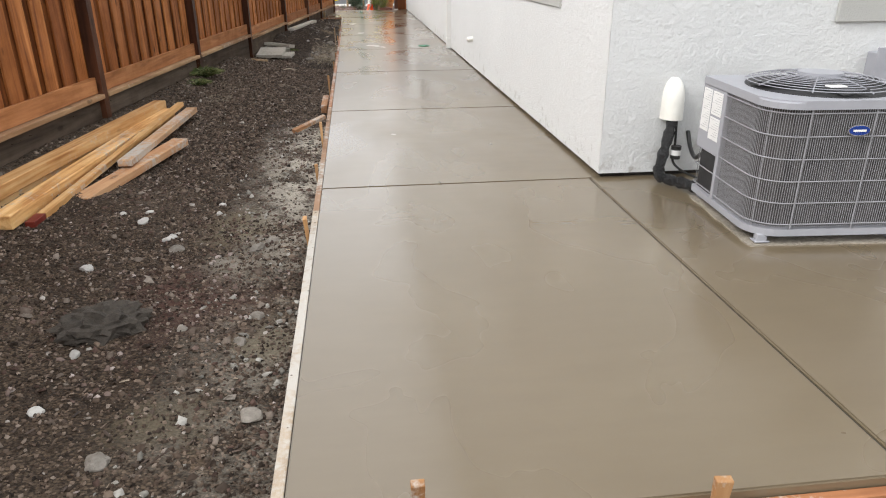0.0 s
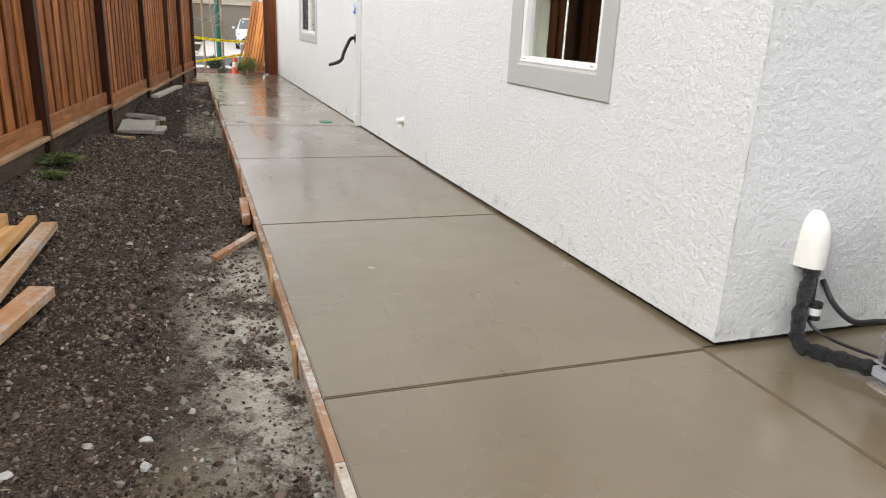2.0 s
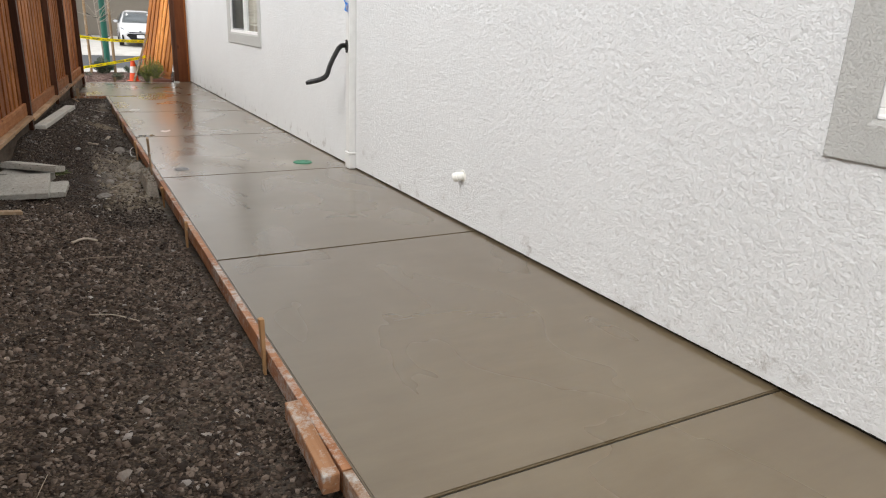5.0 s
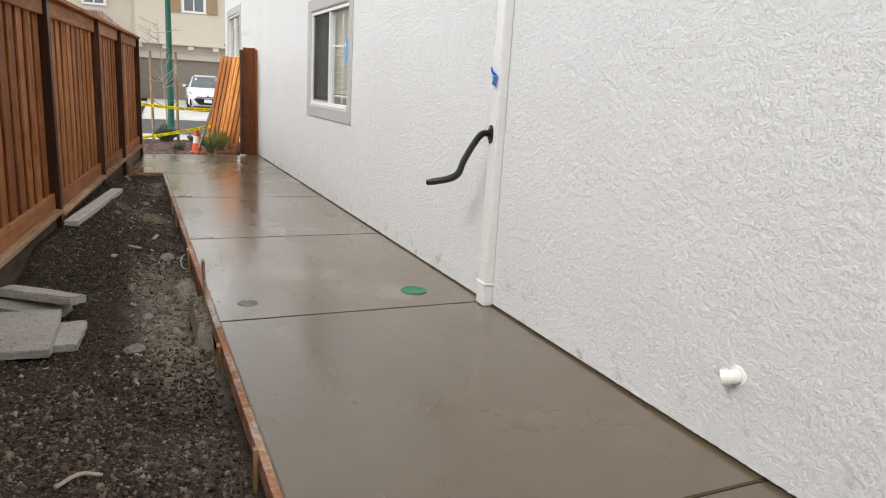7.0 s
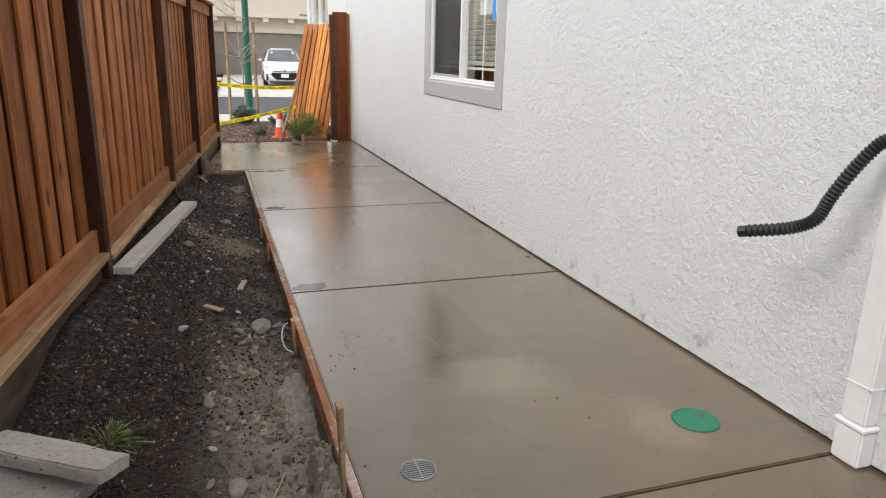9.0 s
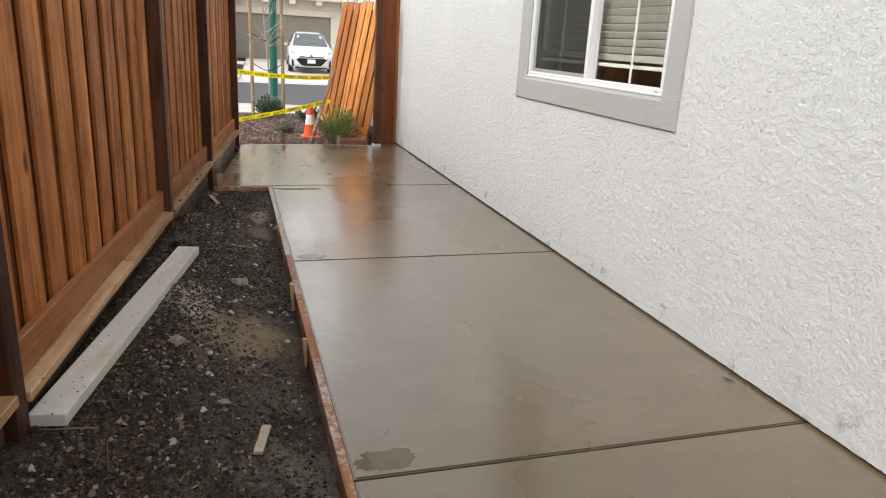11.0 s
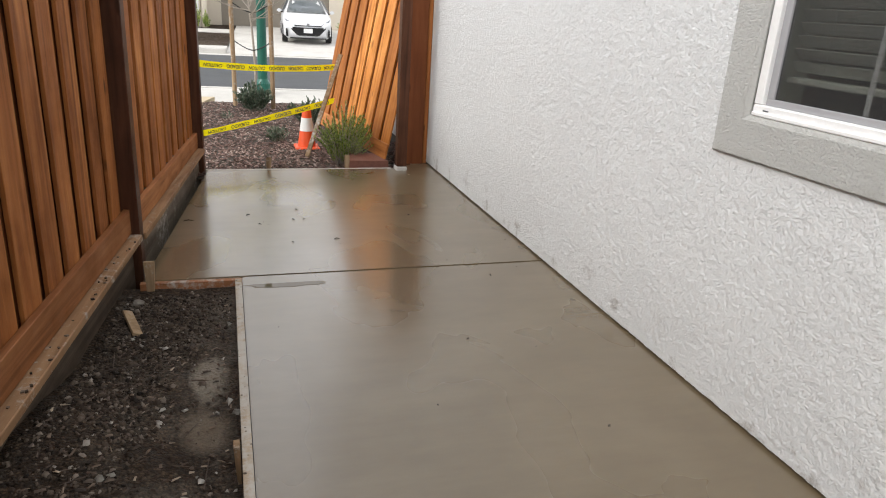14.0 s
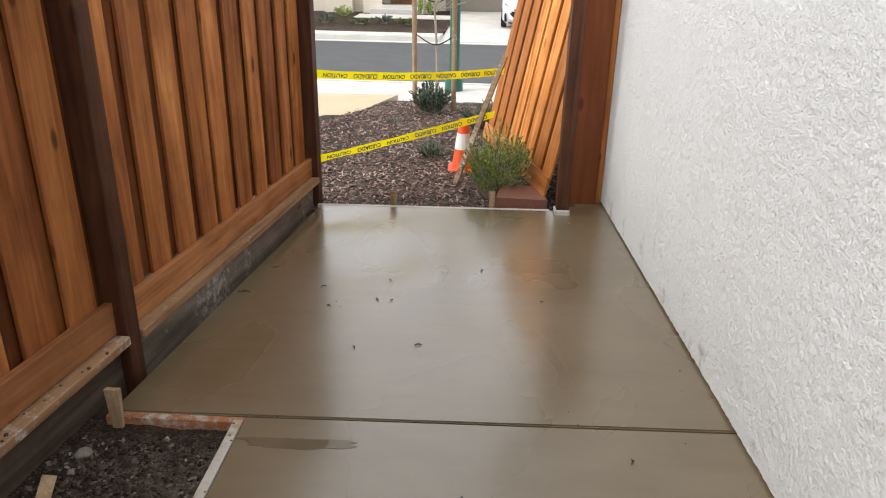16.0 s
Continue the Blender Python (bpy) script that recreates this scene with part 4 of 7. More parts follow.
# ---- forms and stakes ----
def timber(name, a, b, w, h, mat, label, category, roll=0.0, group="", up=0.0):
    """A sawn stick from a to b (ends of its axis), w across and h high, as one object."""
    a, b = Vector(a), Vector(b)
    d = b - a
    L = d.length
    bm = box((-w / 2, 0, -h / 2), (w / 2, L, h / 2), min(w, h) * 0.06)
    y = d.normalized()
    x = y.cross(Vector((0, 0, 1))).normalized()
    z = x.cross(y)
    m = Matrix.Translation(a) @ Matrix((x, y, z)).transposed().to_4x4() @ pose(0, 0, 0, 0, roll, 0)
    return tagged(part(name, bm, mat, m=m), label, category, group)


def form(x0, y0, x1, y1, mat, label, top=0.0):
    timber("form_board", (x0, y0, top - 0.047), (x1, y1, top - 0.047), 0.036, 0.092, mat, label, "form board", group="form boards")


form(-0.021, 1.93, -0.021, 4.45, FORMWHITE, "cement splashed wooden form board beside the slab")
form(-0.021, 4.455, -0.021, 7.62, FORMTAN, "tan wooden form board holding the slab edge", -0.001)
form(-0.021, 7.625, -0.021, 11.2, FORMWOOD, "reddish wooden form board holding the slab edge", 0.001)
form(-0.021, 11.205, -0.021, 14.6, FORMWOOD, "reddish wooden form board holding the slab edge", -0.002)
form(-0.021, 14.605, -0.021, 17.3, FORMWOOD, "reddish wooden form board holding the slab edge", 0.0)
form(-0.021, 17.305, -0.021, 19.49, FORMWHITE, "cement splashed wooden form board beside the slab")
timber("form_board", (-0.53, 19.505, -0.051), (0.0, 19.492, -0.051), 0.036, 0.092, FORMWOOD, "short wooden form board across the soil strip", "form board", group="form boards")
form(-0.25, 22.122, 1.44, 22.122, PASTED, "cement splashed form board at the end of the walk", 0.002)
form(-0.02, 1.908, 6.5, 1.908, FORMWOOD, "wooden form board along the patio edge", -0.03)


def stake(x, y, top, w=0.04, d=0.022, lean=(0, 0), turn=0.0, mat=None, deep=0.3, label="rough sawn wooden stake nailed to the form board"):
    bm = box((-d / 2, -w / 2, -deep), (d / 2, w / 2, top), 0.002)
    for v in bm.verts:
        if v.co.z < -deep + 0.03:
            v.co.x *= 0.3
            v.co.y *= 0.3
        elif v.co.z > top - 0.01:
            v.co.z += 0.004 * math.sin(37 * y + 90 * v.co.y)
    ob = part("wooden_stake", bm, mat or STAKEWOOD, m=pose(x, y, 0, lean[0], lean[1], turn))
    return tagged(ob, label, "stake", "stakes along the forms")


for x, y, top, lx, ly in ((-0.054, 4.1, 0.085, 3, -4), (-0.054, 5.3, 0.045, -2, -3), (-0.05, 6.24, 0.14, 1, -2), (-0.054, 8.60, 0.165, 1, -2),
                          (-0.054, 10.75, 0.035, -2, 0), (-0.054, 12.03, 0.0, 2, -3), (-0.056, 12.74, 0.32, 1, -2), (-0.054, 14.25, 0.04, 0, -3),
                          (-0.054, 15.88, 0.03, 0, -2), (-0.054, 16.6, 0.05, 1, -3), (-0.054, 17.85, 0.05, 2, -2)):
    stake(x, y, top, lean=(lx, ly), mat=STAKEGREY if y in (16.6, 17.85, 12.74) else None)
stake(0.355, 1.876, 0.175, 0.022, 0.036, (1, 0))
stake(1.165, 1.876, 0.09, 0.022, 0.05, (-4, 5))
stake(-0.475, 19.47, 0.135, 0.025, 0.055, (2, 1), mat=STAKEGREY)
stake(0.30, 22.16, 0.10, 0.022, 0.05, (2, 0), mat=STAKEGREY)
stake(1.02, 22.16, 0.12, 0.022, 0.05, (1, 0), mat=STAKEGREY)
timber("wood_block", (-0.085, 7.60, -0.025), (-0.075, 8.08, -0.005), 0.06, 0.075, OLDLUMBER, "short reddish timber block leaning on the form board", "timber")
timber("wood_brace", (-0.34, 6.92, -0.085), (-0.065, 7.16, -0.005), 0.045, 0.035, OLDLUMBER, "pale timber brace propped against the form board", "timber", 8)
timber("wood_offcut", (-0.485, 18.93, -0.035), (-0.555, 19.15, -0.01), 0.045, 0.014, STAKEGREY, "splintered offcut stuck in the soil", "timber", 20)
timber("wood_offcut", (-1.33, 11.74, -0.04), (-1.10, 11.80, -0.07), 0.07, 0.025, STAKEGREY, "flat weathered offcut lying on the soil", "timber")
timber("wood_offcut", (-0.30, 15.10, soil_z(-0.28, 15.2) + 0.012), (-0.26, 15.28, soil_z(-0.28, 15.2) + 0.012), 0.035, 0.012, TWIG, "small wood chip lying on gravel", "timber")
timber("wood_offcut", (-0.42, 14.75, soil_z(-0.47, 14.8) + 0.012), (-0.52, 14.86, soil_z(-0.47, 14.8) + 0.012), 0.04, 0.012, TWIG, "small wood chip lying on gravel", "timber")


# ---- lumber pile ----
def plank(a, b, w, h, mat, label, roll=0.0):
    return timber("lumber_plank", a, b, w, h, mat, label, "lumber", roll, "lumber pile")


plank((-2.02, 4.35, 0.075), (-1.615, 7.43, 0.095), 0.115, 0.088, LUMBER, "long new fir plank on the soil beside the fence")
plank((-2.09, 4.2, -0.02), (-1.70, 7.25, 0.005), 0.18, 0.085, LUMBER, "long new fir plank under the lumber pile")
plank((-1.80, 4.50, -0.012), (-1.535, 7.36, 0.030), 0.125, 0.088, LUMBER, "wide new fir plank spotted with mud")
plank((-1.657, 4.69, -0.045), (-1.425, 7.42, 0.100), 0.055, 0.04, LUMBER, "thin pale plank with a red painted end lying across the pile")
timber("red_plank_end", (-1.6695, 4.55, -0.052), (-1.6575, 4.684, -0.0453), 0.058, 0.043, REDPAINT, "red painted end of a thin plank", "lumber")
plank((-1.425, 5.58, 0.025), (-1.345, 7.49, 0.03), 0.10, 0.045, WHITEWASHED, "short plank half covered with dried cement")
plank((-1.56, 5.02, -0.070), (-1.195, 6.31, 0.0), 0.125, 0.055, OLDLUMBER, "reddish used plank lying on the soil")
plank((-0.995, 15.22, 0.088), (-0.632, 17.19, 0.088), 0.125, 0.048, PASTED, "white cement covered board lying along the fence")


# ---- pavers ----
def paver(cx, cy, cz, w, d, h, rz, rx, ry, label):
    bm = box((-w / 2, -d / 2, -h / 2), (w / 2, d / 2, h / 2), 0.006, seg=2)
    rg = random.Random(int(cx * 977))
    for v in bm.verts:
        v.co += Vector((rg.uniform(-1, 1), rg.uniform(-1, 1), rg.uniform(-1, 1))) * 0.003
    bmesh.ops.subdivide_edges(bm, edges=bm.edges[:], cuts=5, use_grid_fill=True)
    for v in bm.verts:
        v.co += 0.006 * noise.noise_vector(v.co * 22 + Vector((cx * 9, cy, 0))) + 0.003 * noise.noise_vector(v.co * 60)
    tagged(part("concrete_paver", bm, PAVER, m=pose(cx, cy, cz, rx, ry, rz)), label, "paver", "stacked pavers")


paver(-1.12, 12.61, -0.045, 0.42, 0.54, 0.05, -2, 6.5, 0, "square grey concrete paver lying tilted on the soil")
paver(-1.04, 13.20, 0.012, 0.53, 0.16, 0.055, -31, -7, 2, "broken grey paver resting on another paver")
paver(-1.10, 13.19, -0.085, 0.40, 0.30, 0.10, -20, 3, 6, "thick grey paver under the stack")
paver(-0.885, 12.66, -0.098, 0.22, 0.37, 0.05, -7, 3, 0, "small grey paver piece tucked beside the stack")


# ---- rocks ----
def rock(x, y, r, mat, flat=0.6, z=None, name="rock", label="broken grey rock lying on the soil", cuts=11, lumpy=0.05):
    """A ball cut by random planes into a broken stone, then roughened."""
    bm = bmesh.new()
    bmesh.ops.create_icosphere(bm, subdivisions=4 if r > 0.05 else 3, radius=1)
    sd = x * 31.7 + y * 7.3
    tilt = random.Random(int(sd * 100))
    sx, sy = tilt.uniform(0.75, 1.25), tilt.uniform(0.7, 1.1)
    planes = [(Vector((tilt.gauss(0, 1), tilt.gauss(0, 1), tilt.gauss(0, 1))).normalized(), tilt.uniform(0.55, 0.9)) for _ in range(cuts)]
    for v in bm.verts:
        d = v.co.normalized()
        k = min([1.0] + [q / d.dot(n) for n, q in planes if d.dot(n) > 0.05])
        k += lumpy * (noise.noise(d * 3.1 + Vector((sd, 0, 0))) + 0.7 * noise.noise(d * 7.7 + Vector((0, sd, 0))) + 0.5 * noise.noise(d * 17 + Vector((0, 0, sd))))
        v.co = Vector((d.x * sx, d.y * sy, d.z * flat)) * k * r
    zz = soil_z(x, y) if z is None else z
    return tagged(part(name, bm, mat, m=pose(x, y, zz + 0.2 * r * flat, 0, 0, tilt.uniform(0, 360))), label, "rock", "rocks on the soil")


for x, y, r in ((-0.62, 2.41, 0.055), (-0.18, 2.61, 0.045), (-0.24, 3.36, 0.04), (-0.28, 3.12, 0.035), (-0.55, 3.27, 0.03), (-0.77, 4.19, 0.045), (-0.33, 4.14, 0.05),
                (-0.27, 4.25, 0.045), (-0.20, 14.58, 0.085), (-0.10, 14.62, 0.055), (-0.49, 12.45, 0.065), (-0.41, 13.05, 0.055), (-0.335, 16.88, 0.062), (-0.62, 15.9, 0.05), (-0.52, 19.3, 0.04)):
    rock(x, y, r, ROCK)
for x, y, r in ((-0.92, 3.09, 0.032), (-1.16, 3.94, 0.035), (-1.06, 4.77, 0.035), (-1.21, 4.75, 0.024), (-0.83, 4.36, 0.03), (-0.63, 4.73, 0.03), (-0.92, 2.7, 0.032), (-1.05, 4.6, 0.04),
                (-0.64, 4.9, 0.03), (-0.85, 4.33, 0.03), (-0.63, 14.55, 0.035), (-1.4, 7.6, 0.03)):
    rock(x, y, r, PALEROCK, 0.65, label="pale chalky stone lying on the soil")
rock(-0.88, 3.30, 0.15, CLOD, 0.62, name="soil_clod", label="dark damp clod of soil", cuts=0, lumpy=0.3)
rock(-0.67, 17.38, 0.085, CLOD, 0.6, name="soil_clod", label="dark damp clod of soil beside the fence", cuts=5, lumpy=0.25)


def spill(x0, x1, y0, y1, top, label):
    """Lumpy strip of concrete that ran out under a form."""
    nx, ny = 9, int((y1 - y0) / 0.022)
    vs = []
    for j in range(ny + 1):
        for i in range(nx + 1):
            u, v = i / nx, j / ny
            x, y = x0 + (x1 - x0) * u, y0 + (y1 - y0) * v
            edge = min(1, 6 * v, 6 * (1 - v)) * min(1, 3.2 * (u + 0.25 * wavy(x, y, 9, 1)))
            z = -0.22 + (top + 0.22) * max(0.0, edge) ** 0.6 + 0.045 * wavy(x, y, 11, 2) + 0.034 * wavy(x, y, 27, 5) + 0.015 * wavy(x, y, 55, 3)
            vs.append((x + 0.012 * wavy(x, y, 15, 9), y, z))
    fs = [(j * (nx + 1) + i, j * (nx + 1) + i + 1, (j + 1) * (nx + 1) + i + 1, (j + 1) * (nx + 1) + i) for j in range(ny) for i in range(nx)]
    tagged(raw("concrete_spill", vs, fs, SPILL), label, "concrete")


spill(-0.145, -0.045, 12.40, 13.2, -0.05, "rough hardened concrete spilled beside the form board")
spill(-0.20, -0.05, 13.3, 14.0, -0.135, "low crust of concrete spilled on the soil")

# loose gravel on the soil
def stones(name, spots, sizes, mat, label, seed, flat=0.5):
    """Many small angular stones in one mesh."""
    rn = np.random.default_rng(seed)
    n = len(spots)
    ang = rn.uniform(0, 6.28, n)[:, None] + np.array([0, 1.57, 3.14, 4.71])[None, :]
    ang = np.concatenate([ang, ang + 0.3], axis=1) + rn.uniform(-0.35, 0.35, (n, 8))
    rad = sizes[:, None] * rn.uniform(0.5, 1.4, (n, 8)) * np.array([1.05] * 4 + [0.72] * 4)[None, :]
    wide = rn.uniform(0.7, 1.35, (n, 1))
    tilt = rn.uniform(-0.55, 0.55, (n, 2))
    dx, dy = rad * np.cos(ang) * wide, rad * np.sin(ang)
    dz = sizes[:, None] * flat * (np.array([-0.7] * 4 + [0.75] * 4)[None, :] * rn.uniform(0.7, 1.25, (n, 8))) + dx * tilt[:, :1] + dy * tilt[:, 1:]
    co = np.stack([dx, dy, dz], axis=2) + spots[:, None, :]
    quads = np.array([(4, 5, 6, 7), (0, 1, 5, 4), (1, 2, 6, 5), (2, 3, 7, 6), (3, 0, 4, 7)])
    idx = (np.arange(n)[:, None, None] * 8 + quads[None]).reshape(-1)
    me = bpy.data.meshes.new(name)
    me.vertices.add(n * 8)
    me.vertices.foreach_set("co", co.reshape(-1).astype(np.float32))
    me.loops.add(len(idx))
    me.loops.foreach_set("vertex_index", idx.astype(np.int32))
    me.polygons.add(n * 5)
    me.polygons.foreach_set("loop_start", np.arange(0, n * 20, 4, dtype=np.int32))
    me.update(calc_edges=True)
    me.materials.append(mat)
    return tagged(new(name, me), label, "gravel", kind="stuff")


rg = random.Random(11)
spots, sizes = [], []
while len(spots) < 88000:
    y = 1.3 + 18.1 * rg.random() ** 1.12
    x = fence_x(y) - 0.02 + (-0.045 - fence_x(y)) * rg.random() ** 0.8
    bare = 0.85 * max(0, min(1, (y - 11.5) / 1.5)) * max(0, min(1, (x - fence_x(y) - 0.3) / 0.2))
    if wavy(x, y, 0.9, 5) + 0.35 * wavy(x, y, 3, 8) < rg.uniform(-1.0, 0.0) + bare:
        continue
    if x > -0.6 and 4.6 < y < 7.4 and rg.random() < 0.86 or x > -0.5 and 12.3 < y < 14.4 and rg.random() < 0.75:
        continue
    r = 0.0028 + 0.0072 * rg.random() ** 1.6 + (0.007 if rg.random() < 0.05 else 0)
    if 5.5 < y < 12.0:
        r *= 1.3
    spots.append((x, y, soil_z(x, y) + r * 0.3))
    sizes.append(r)
spots, sizes = np.array(spots), np.array(sizes)
far = spots[:, 1] > 11.8 + 0.5 * np.sin(spots[:, 0] * 5)
stones("gravel", spots[~far], sizes[~far], GRAVEL, "grey brown gravel scattered over damp soil", 3)
stones("gravel_fine", spots[far], sizes[far], DARKGRAVEL, "fine dark gravel scattered over damp soil", 8)
spots, sizes = [], []
for i in range(4200):
    y = rg.uniform(1.9, 19)
    x = rg.uniform(fence_x(y) + 0.05, -0.06) if i < 2200 else fence_x(y) + 0.04 + 0.55 * rg.random() ** 1.4 if i < 3400 else rg.uniform(-1.3, -0.06)
    if x > -0.06 or x > -0.55 and 4.6 < y < 7.4 and rg.random() < 0.7 or y > 12 and x > fence_x(y) + 0.35 and rg.random() < 0.6:
        continue
    r = (0.007 + 0.018 * rg.random() ** 3.0) * (1.0 if y < 12 else 0.66)
    spots.append((x, y, soil_z(x, y) + r * 0.3))
    sizes.append(r)
stones("gravel_coarse", np.array(spots), np.array(sizes), COARSE, "coarse broken stones scattered over damp soil", 4)
# larger reddish gravel near the start of the strip
spots, sizes = [], []
while len(spots) < 3200:
    y = rg.uniform(1.2, 7.5)
    x = rg.uniform(fence_x(y) + 0.3, -0.06)
    if wavy(x, y, 1.4, 21) + 0.5 * wavy(x, y, 4, 3) < rg.uniform(-0.5, 0.45):
        continue
    r = 0.005 + 0.011 * rg.random() ** 2
    spots.append((x, y, soil_z(x, y) + r * 0.3))
    sizes.append(r)
stones("gravel_red", np.array(spots), np.array(sizes), REDGRAVEL, "reddish brown and pink gravel mixed into the soil", 6)
# lumps of cement along the forms
spots, sizes = [], []
for i in range(900):
    y = rg.uniform(2.2, 7.6) if i < 650 else rg.uniform(11.5, 19)
    x = -0.055 - 0.55 * rg.random() ** 1.7
    if wavy(x, y, 3.0, 12) < -0.02:
        continue
    r = 0.005 + 0.016 * rg.random() ** 2
    spots.append((x, y, soil_z(x, y) + r * 0.3))
    sizes.append(r)
stones("cement_lumps", np.array(spots), np.array(sizes), CEMENT, "pale lumps of cement beside the form boards", 5)
# muddy clods and crumbs beside the spilled concrete
spots, sizes = [], []
for i in range(900):
    y = rg.uniform(11.9, 14.6)
    x = -0.06 - 0.45 * rg.random() ** 1.3
    if wavy(x, y, 2.6, 17) < rg.uniform(-0.5, 0.2):
        continue
    r = 0.008 + 0.026 * rg.random() ** 2.5
    spots.append((x, y, soil_z(x, y) + r * 0.15))
    sizes.append(r)
for i in range(60):
    y = rg.uniform(12.45, 13.15)
    r = rg.uniform(0.006, 0.014)
    spots.append((rg.uniform(-0.125, -0.055), y, -0.045 + r * 0.5))
    sizes.append(r)
stones("mud_clods", np.array(spots), np.array(sizes), MUD, "olive brown clods of mud and cement on the soil", 7)
# twigs and a loop of thin tube
for pts_, r_ in (((-0.78, 10.9, 0.0), (-0.70, 10.97, 0.02), (-0.62, 10.99, 0.0)), 0.012), (((-0.73, 9.53, 0.0), (-0.62, 9.47, 0.01), (-0.50, 9.39, 0.0)), 0.005), (((-0.38, 17.58, 0.0), (-0.30, 17.59, 0.012), (-0.21, 17.64, 0.0)), 0.004), (((-0.42, 12.75, 0.0), (-0.30, 12.9, 0.02), (-0.22, 13.1, 0.01)), 0.005):
    pp = smoothed([(x, y, soil_z(x, y) + h + 0.008) for x, y, h in pts_], 5)
    tagged(part("twig", tube(pp, [r_ * (0.75 + 0.25 * math.sin(3.1 * k)) for k in range(len(pp))], 6), TWIG), "pale dry twig lying on the soil", "twig", "twigs on the soil")
pp = smoothed([(-0.062, 14.46, -0.06), (-0.09, 14.44, -0.075), (-0.108, 14.35, -0.10), (-0.10, 14.24, -0.12), (-0.066, 14.17, -0.12)], 6)
tagged(part("plastic_loop", tube(pp, 0.0035, 7), CAPWHITE, smooth=True), "thin white plastic tube curled beside the form board", "tube")
# bark chips and straw
vs, fs = [], []
for i in range(4200):
    y = rg.uniform(1.4, 19.2)
    x = rg.uniform(fence_x(y) + 0.03, -0.06)
    a, L, w = rg.uniform(0, 6.28), rg.uniform(0.006, 0.018), rg.uniform(0.002, 0.006)
    if i % 40 == 0:
        L, w = rg.uniform(0.04, 0.11), 0.002
    c, s_ = math.cos(a), math.sin(a)
    z = soil_z(x, y) + 0.005
    k = len(vs)
    for u, v_, dz in ((-L, -w, 0), (L, -w, rg.uniform(-0.003, 0.006)), (L, w, 0.002), (-L, w, rg.uniform(0, 0.004)), (0, 0, 0.006)):
        vs.append((x + u * c - v_ * s_, y + u * s_ + v_ * c, z + dz))
    fs += [(k, k + 1, k + 4), (k + 1, k + 2, k + 4), (k + 2, k + 3, k + 4), (k + 3, k, k + 4)]
tagged(raw("wood_chips", vs, fs, CHIPS), "bark chips and straw scattered on the soil", "debris", kind="stuff")


# ---- plants ----
def blades(name, x, y, z, count, height, spread, width, mat, label, category, seed, droop=0.3, side=0):
    """A clump of thin stems with short leaves."""
    rg = random.Random(seed)
    vs, fs = [], []

    def leaf(p, d, L, w):
        d = d.normalized()
        u = d.cross(Vector((rg.uniform(-1, 1), rg.uniform(-1, 1), rg.uniform(-1, 1)))).normalized() * w
        k = len(vs)
        vs.extend([tuple(p - u * 0.4), tuple(p + u * 0.4), tuple(p + d * L * 0.5 + u), tuple(p + d * L), tuple(p + d * L * 0.5 - u)])
        fs.append((k, k + 1, k + 2, k + 3, k + 4))
    stems = bmesh.new()
    for i in range(count):
        a, out = rg.uniform(0, 6.28), spread * math.sqrt(rg.random())
        h = height * rg.uniform(0.55, 1.0) * (1.05 - 0.45 * out / spread)
        b = Vector((0.25 * out * math.cos(a), 0.25 * out * math.sin(a), 0))
        tip = Vector((out * math.cos(a), out * math.sin(a), h))
        pts = [b, b.lerp(tip, 0.5) + Vector((0, 0, 0.12 * h)), tip]
        if side:
            tube(pts, [0.0035, 0.0025, 0.001], 4, stems)
            for j in range(side):
                t = 0.2 + 0.8 * j / side
                p = pts[0].lerp(pts[1], 2 * t) if t < 0.5 else pts[1].lerp(pts[2], 2 * t - 1)
                d = Vector((rg.uniform(-1, 1), rg.uniform(-1, 1), 0)) * 0.75 + (tip - b).normalized() * rg.uniform(0.5, 1.6)
                leaf(p, d, width * rg.uniform(4, 8), width)
        else:
            leaf(b, pts[1] - b, (pts[1] - b).length * 1.1, width)
            leaf(pts[1], tip - pts[1] - Vector((0, 0, droop * h)), (tip - pts[1]).length, width)
    ob = thing(name, label, category, pose(x, y, z))
    if side:
        part("woody_core", stems, BARK, ob)
    else:
        stems.free()
    raw("leaves", vs, fs, mat, ob)
    return ob


blades("weed_clump", -1.60, 9.50, soil_z(-1.60, 9.50) - 0.01, 620, 0.17, 0.26, 0.0035, WEED, "low green weeds growing beside the fence", "weed", 1)
blades("weed_clump", -1.60, 9.05, soil_z(-1.60, 9.05) - 0.01, 260, 0.11, 0.20, 0.003, WEED, "low green weeds growing beside the fence", "weed", 2)
blades("weed_clump", -0.90, 13.48, soil_z(-0.90, 13.48) - 0.01, 240, 0.055, 0.20, 0.003, WEED, "thin yellow green weeds on the soil", "weed", 3)
blades("weed_clump", -2.22, 6.85, soil_z(-2.22, 6.85) - 0.01, 25, 0.13, 0.09, 0.005, WEED, "small green weed beside the kickboard", "weed", 4)


# ---- air conditioner ----
AC = pose(2.678, 3.965, 0.0, 0, 0, -4)


def unit_outline(hx, hy, r, n=6):
    """Rounded on three corners, square at the service corner."""
    out = []
    for cx, cy, a, q in ((1, 1, 0, r), (-1, 1, 90, 0.02), (-1, -1, 180, r), (1, -1, 270, r)):
        for k in range(n + 1):
            t = radians(a + 90 * k / n)
            out.append((cx * (hx - q) + q * math.cos(t), cy * (hy - q) + q * math.sin(t)))
    return out


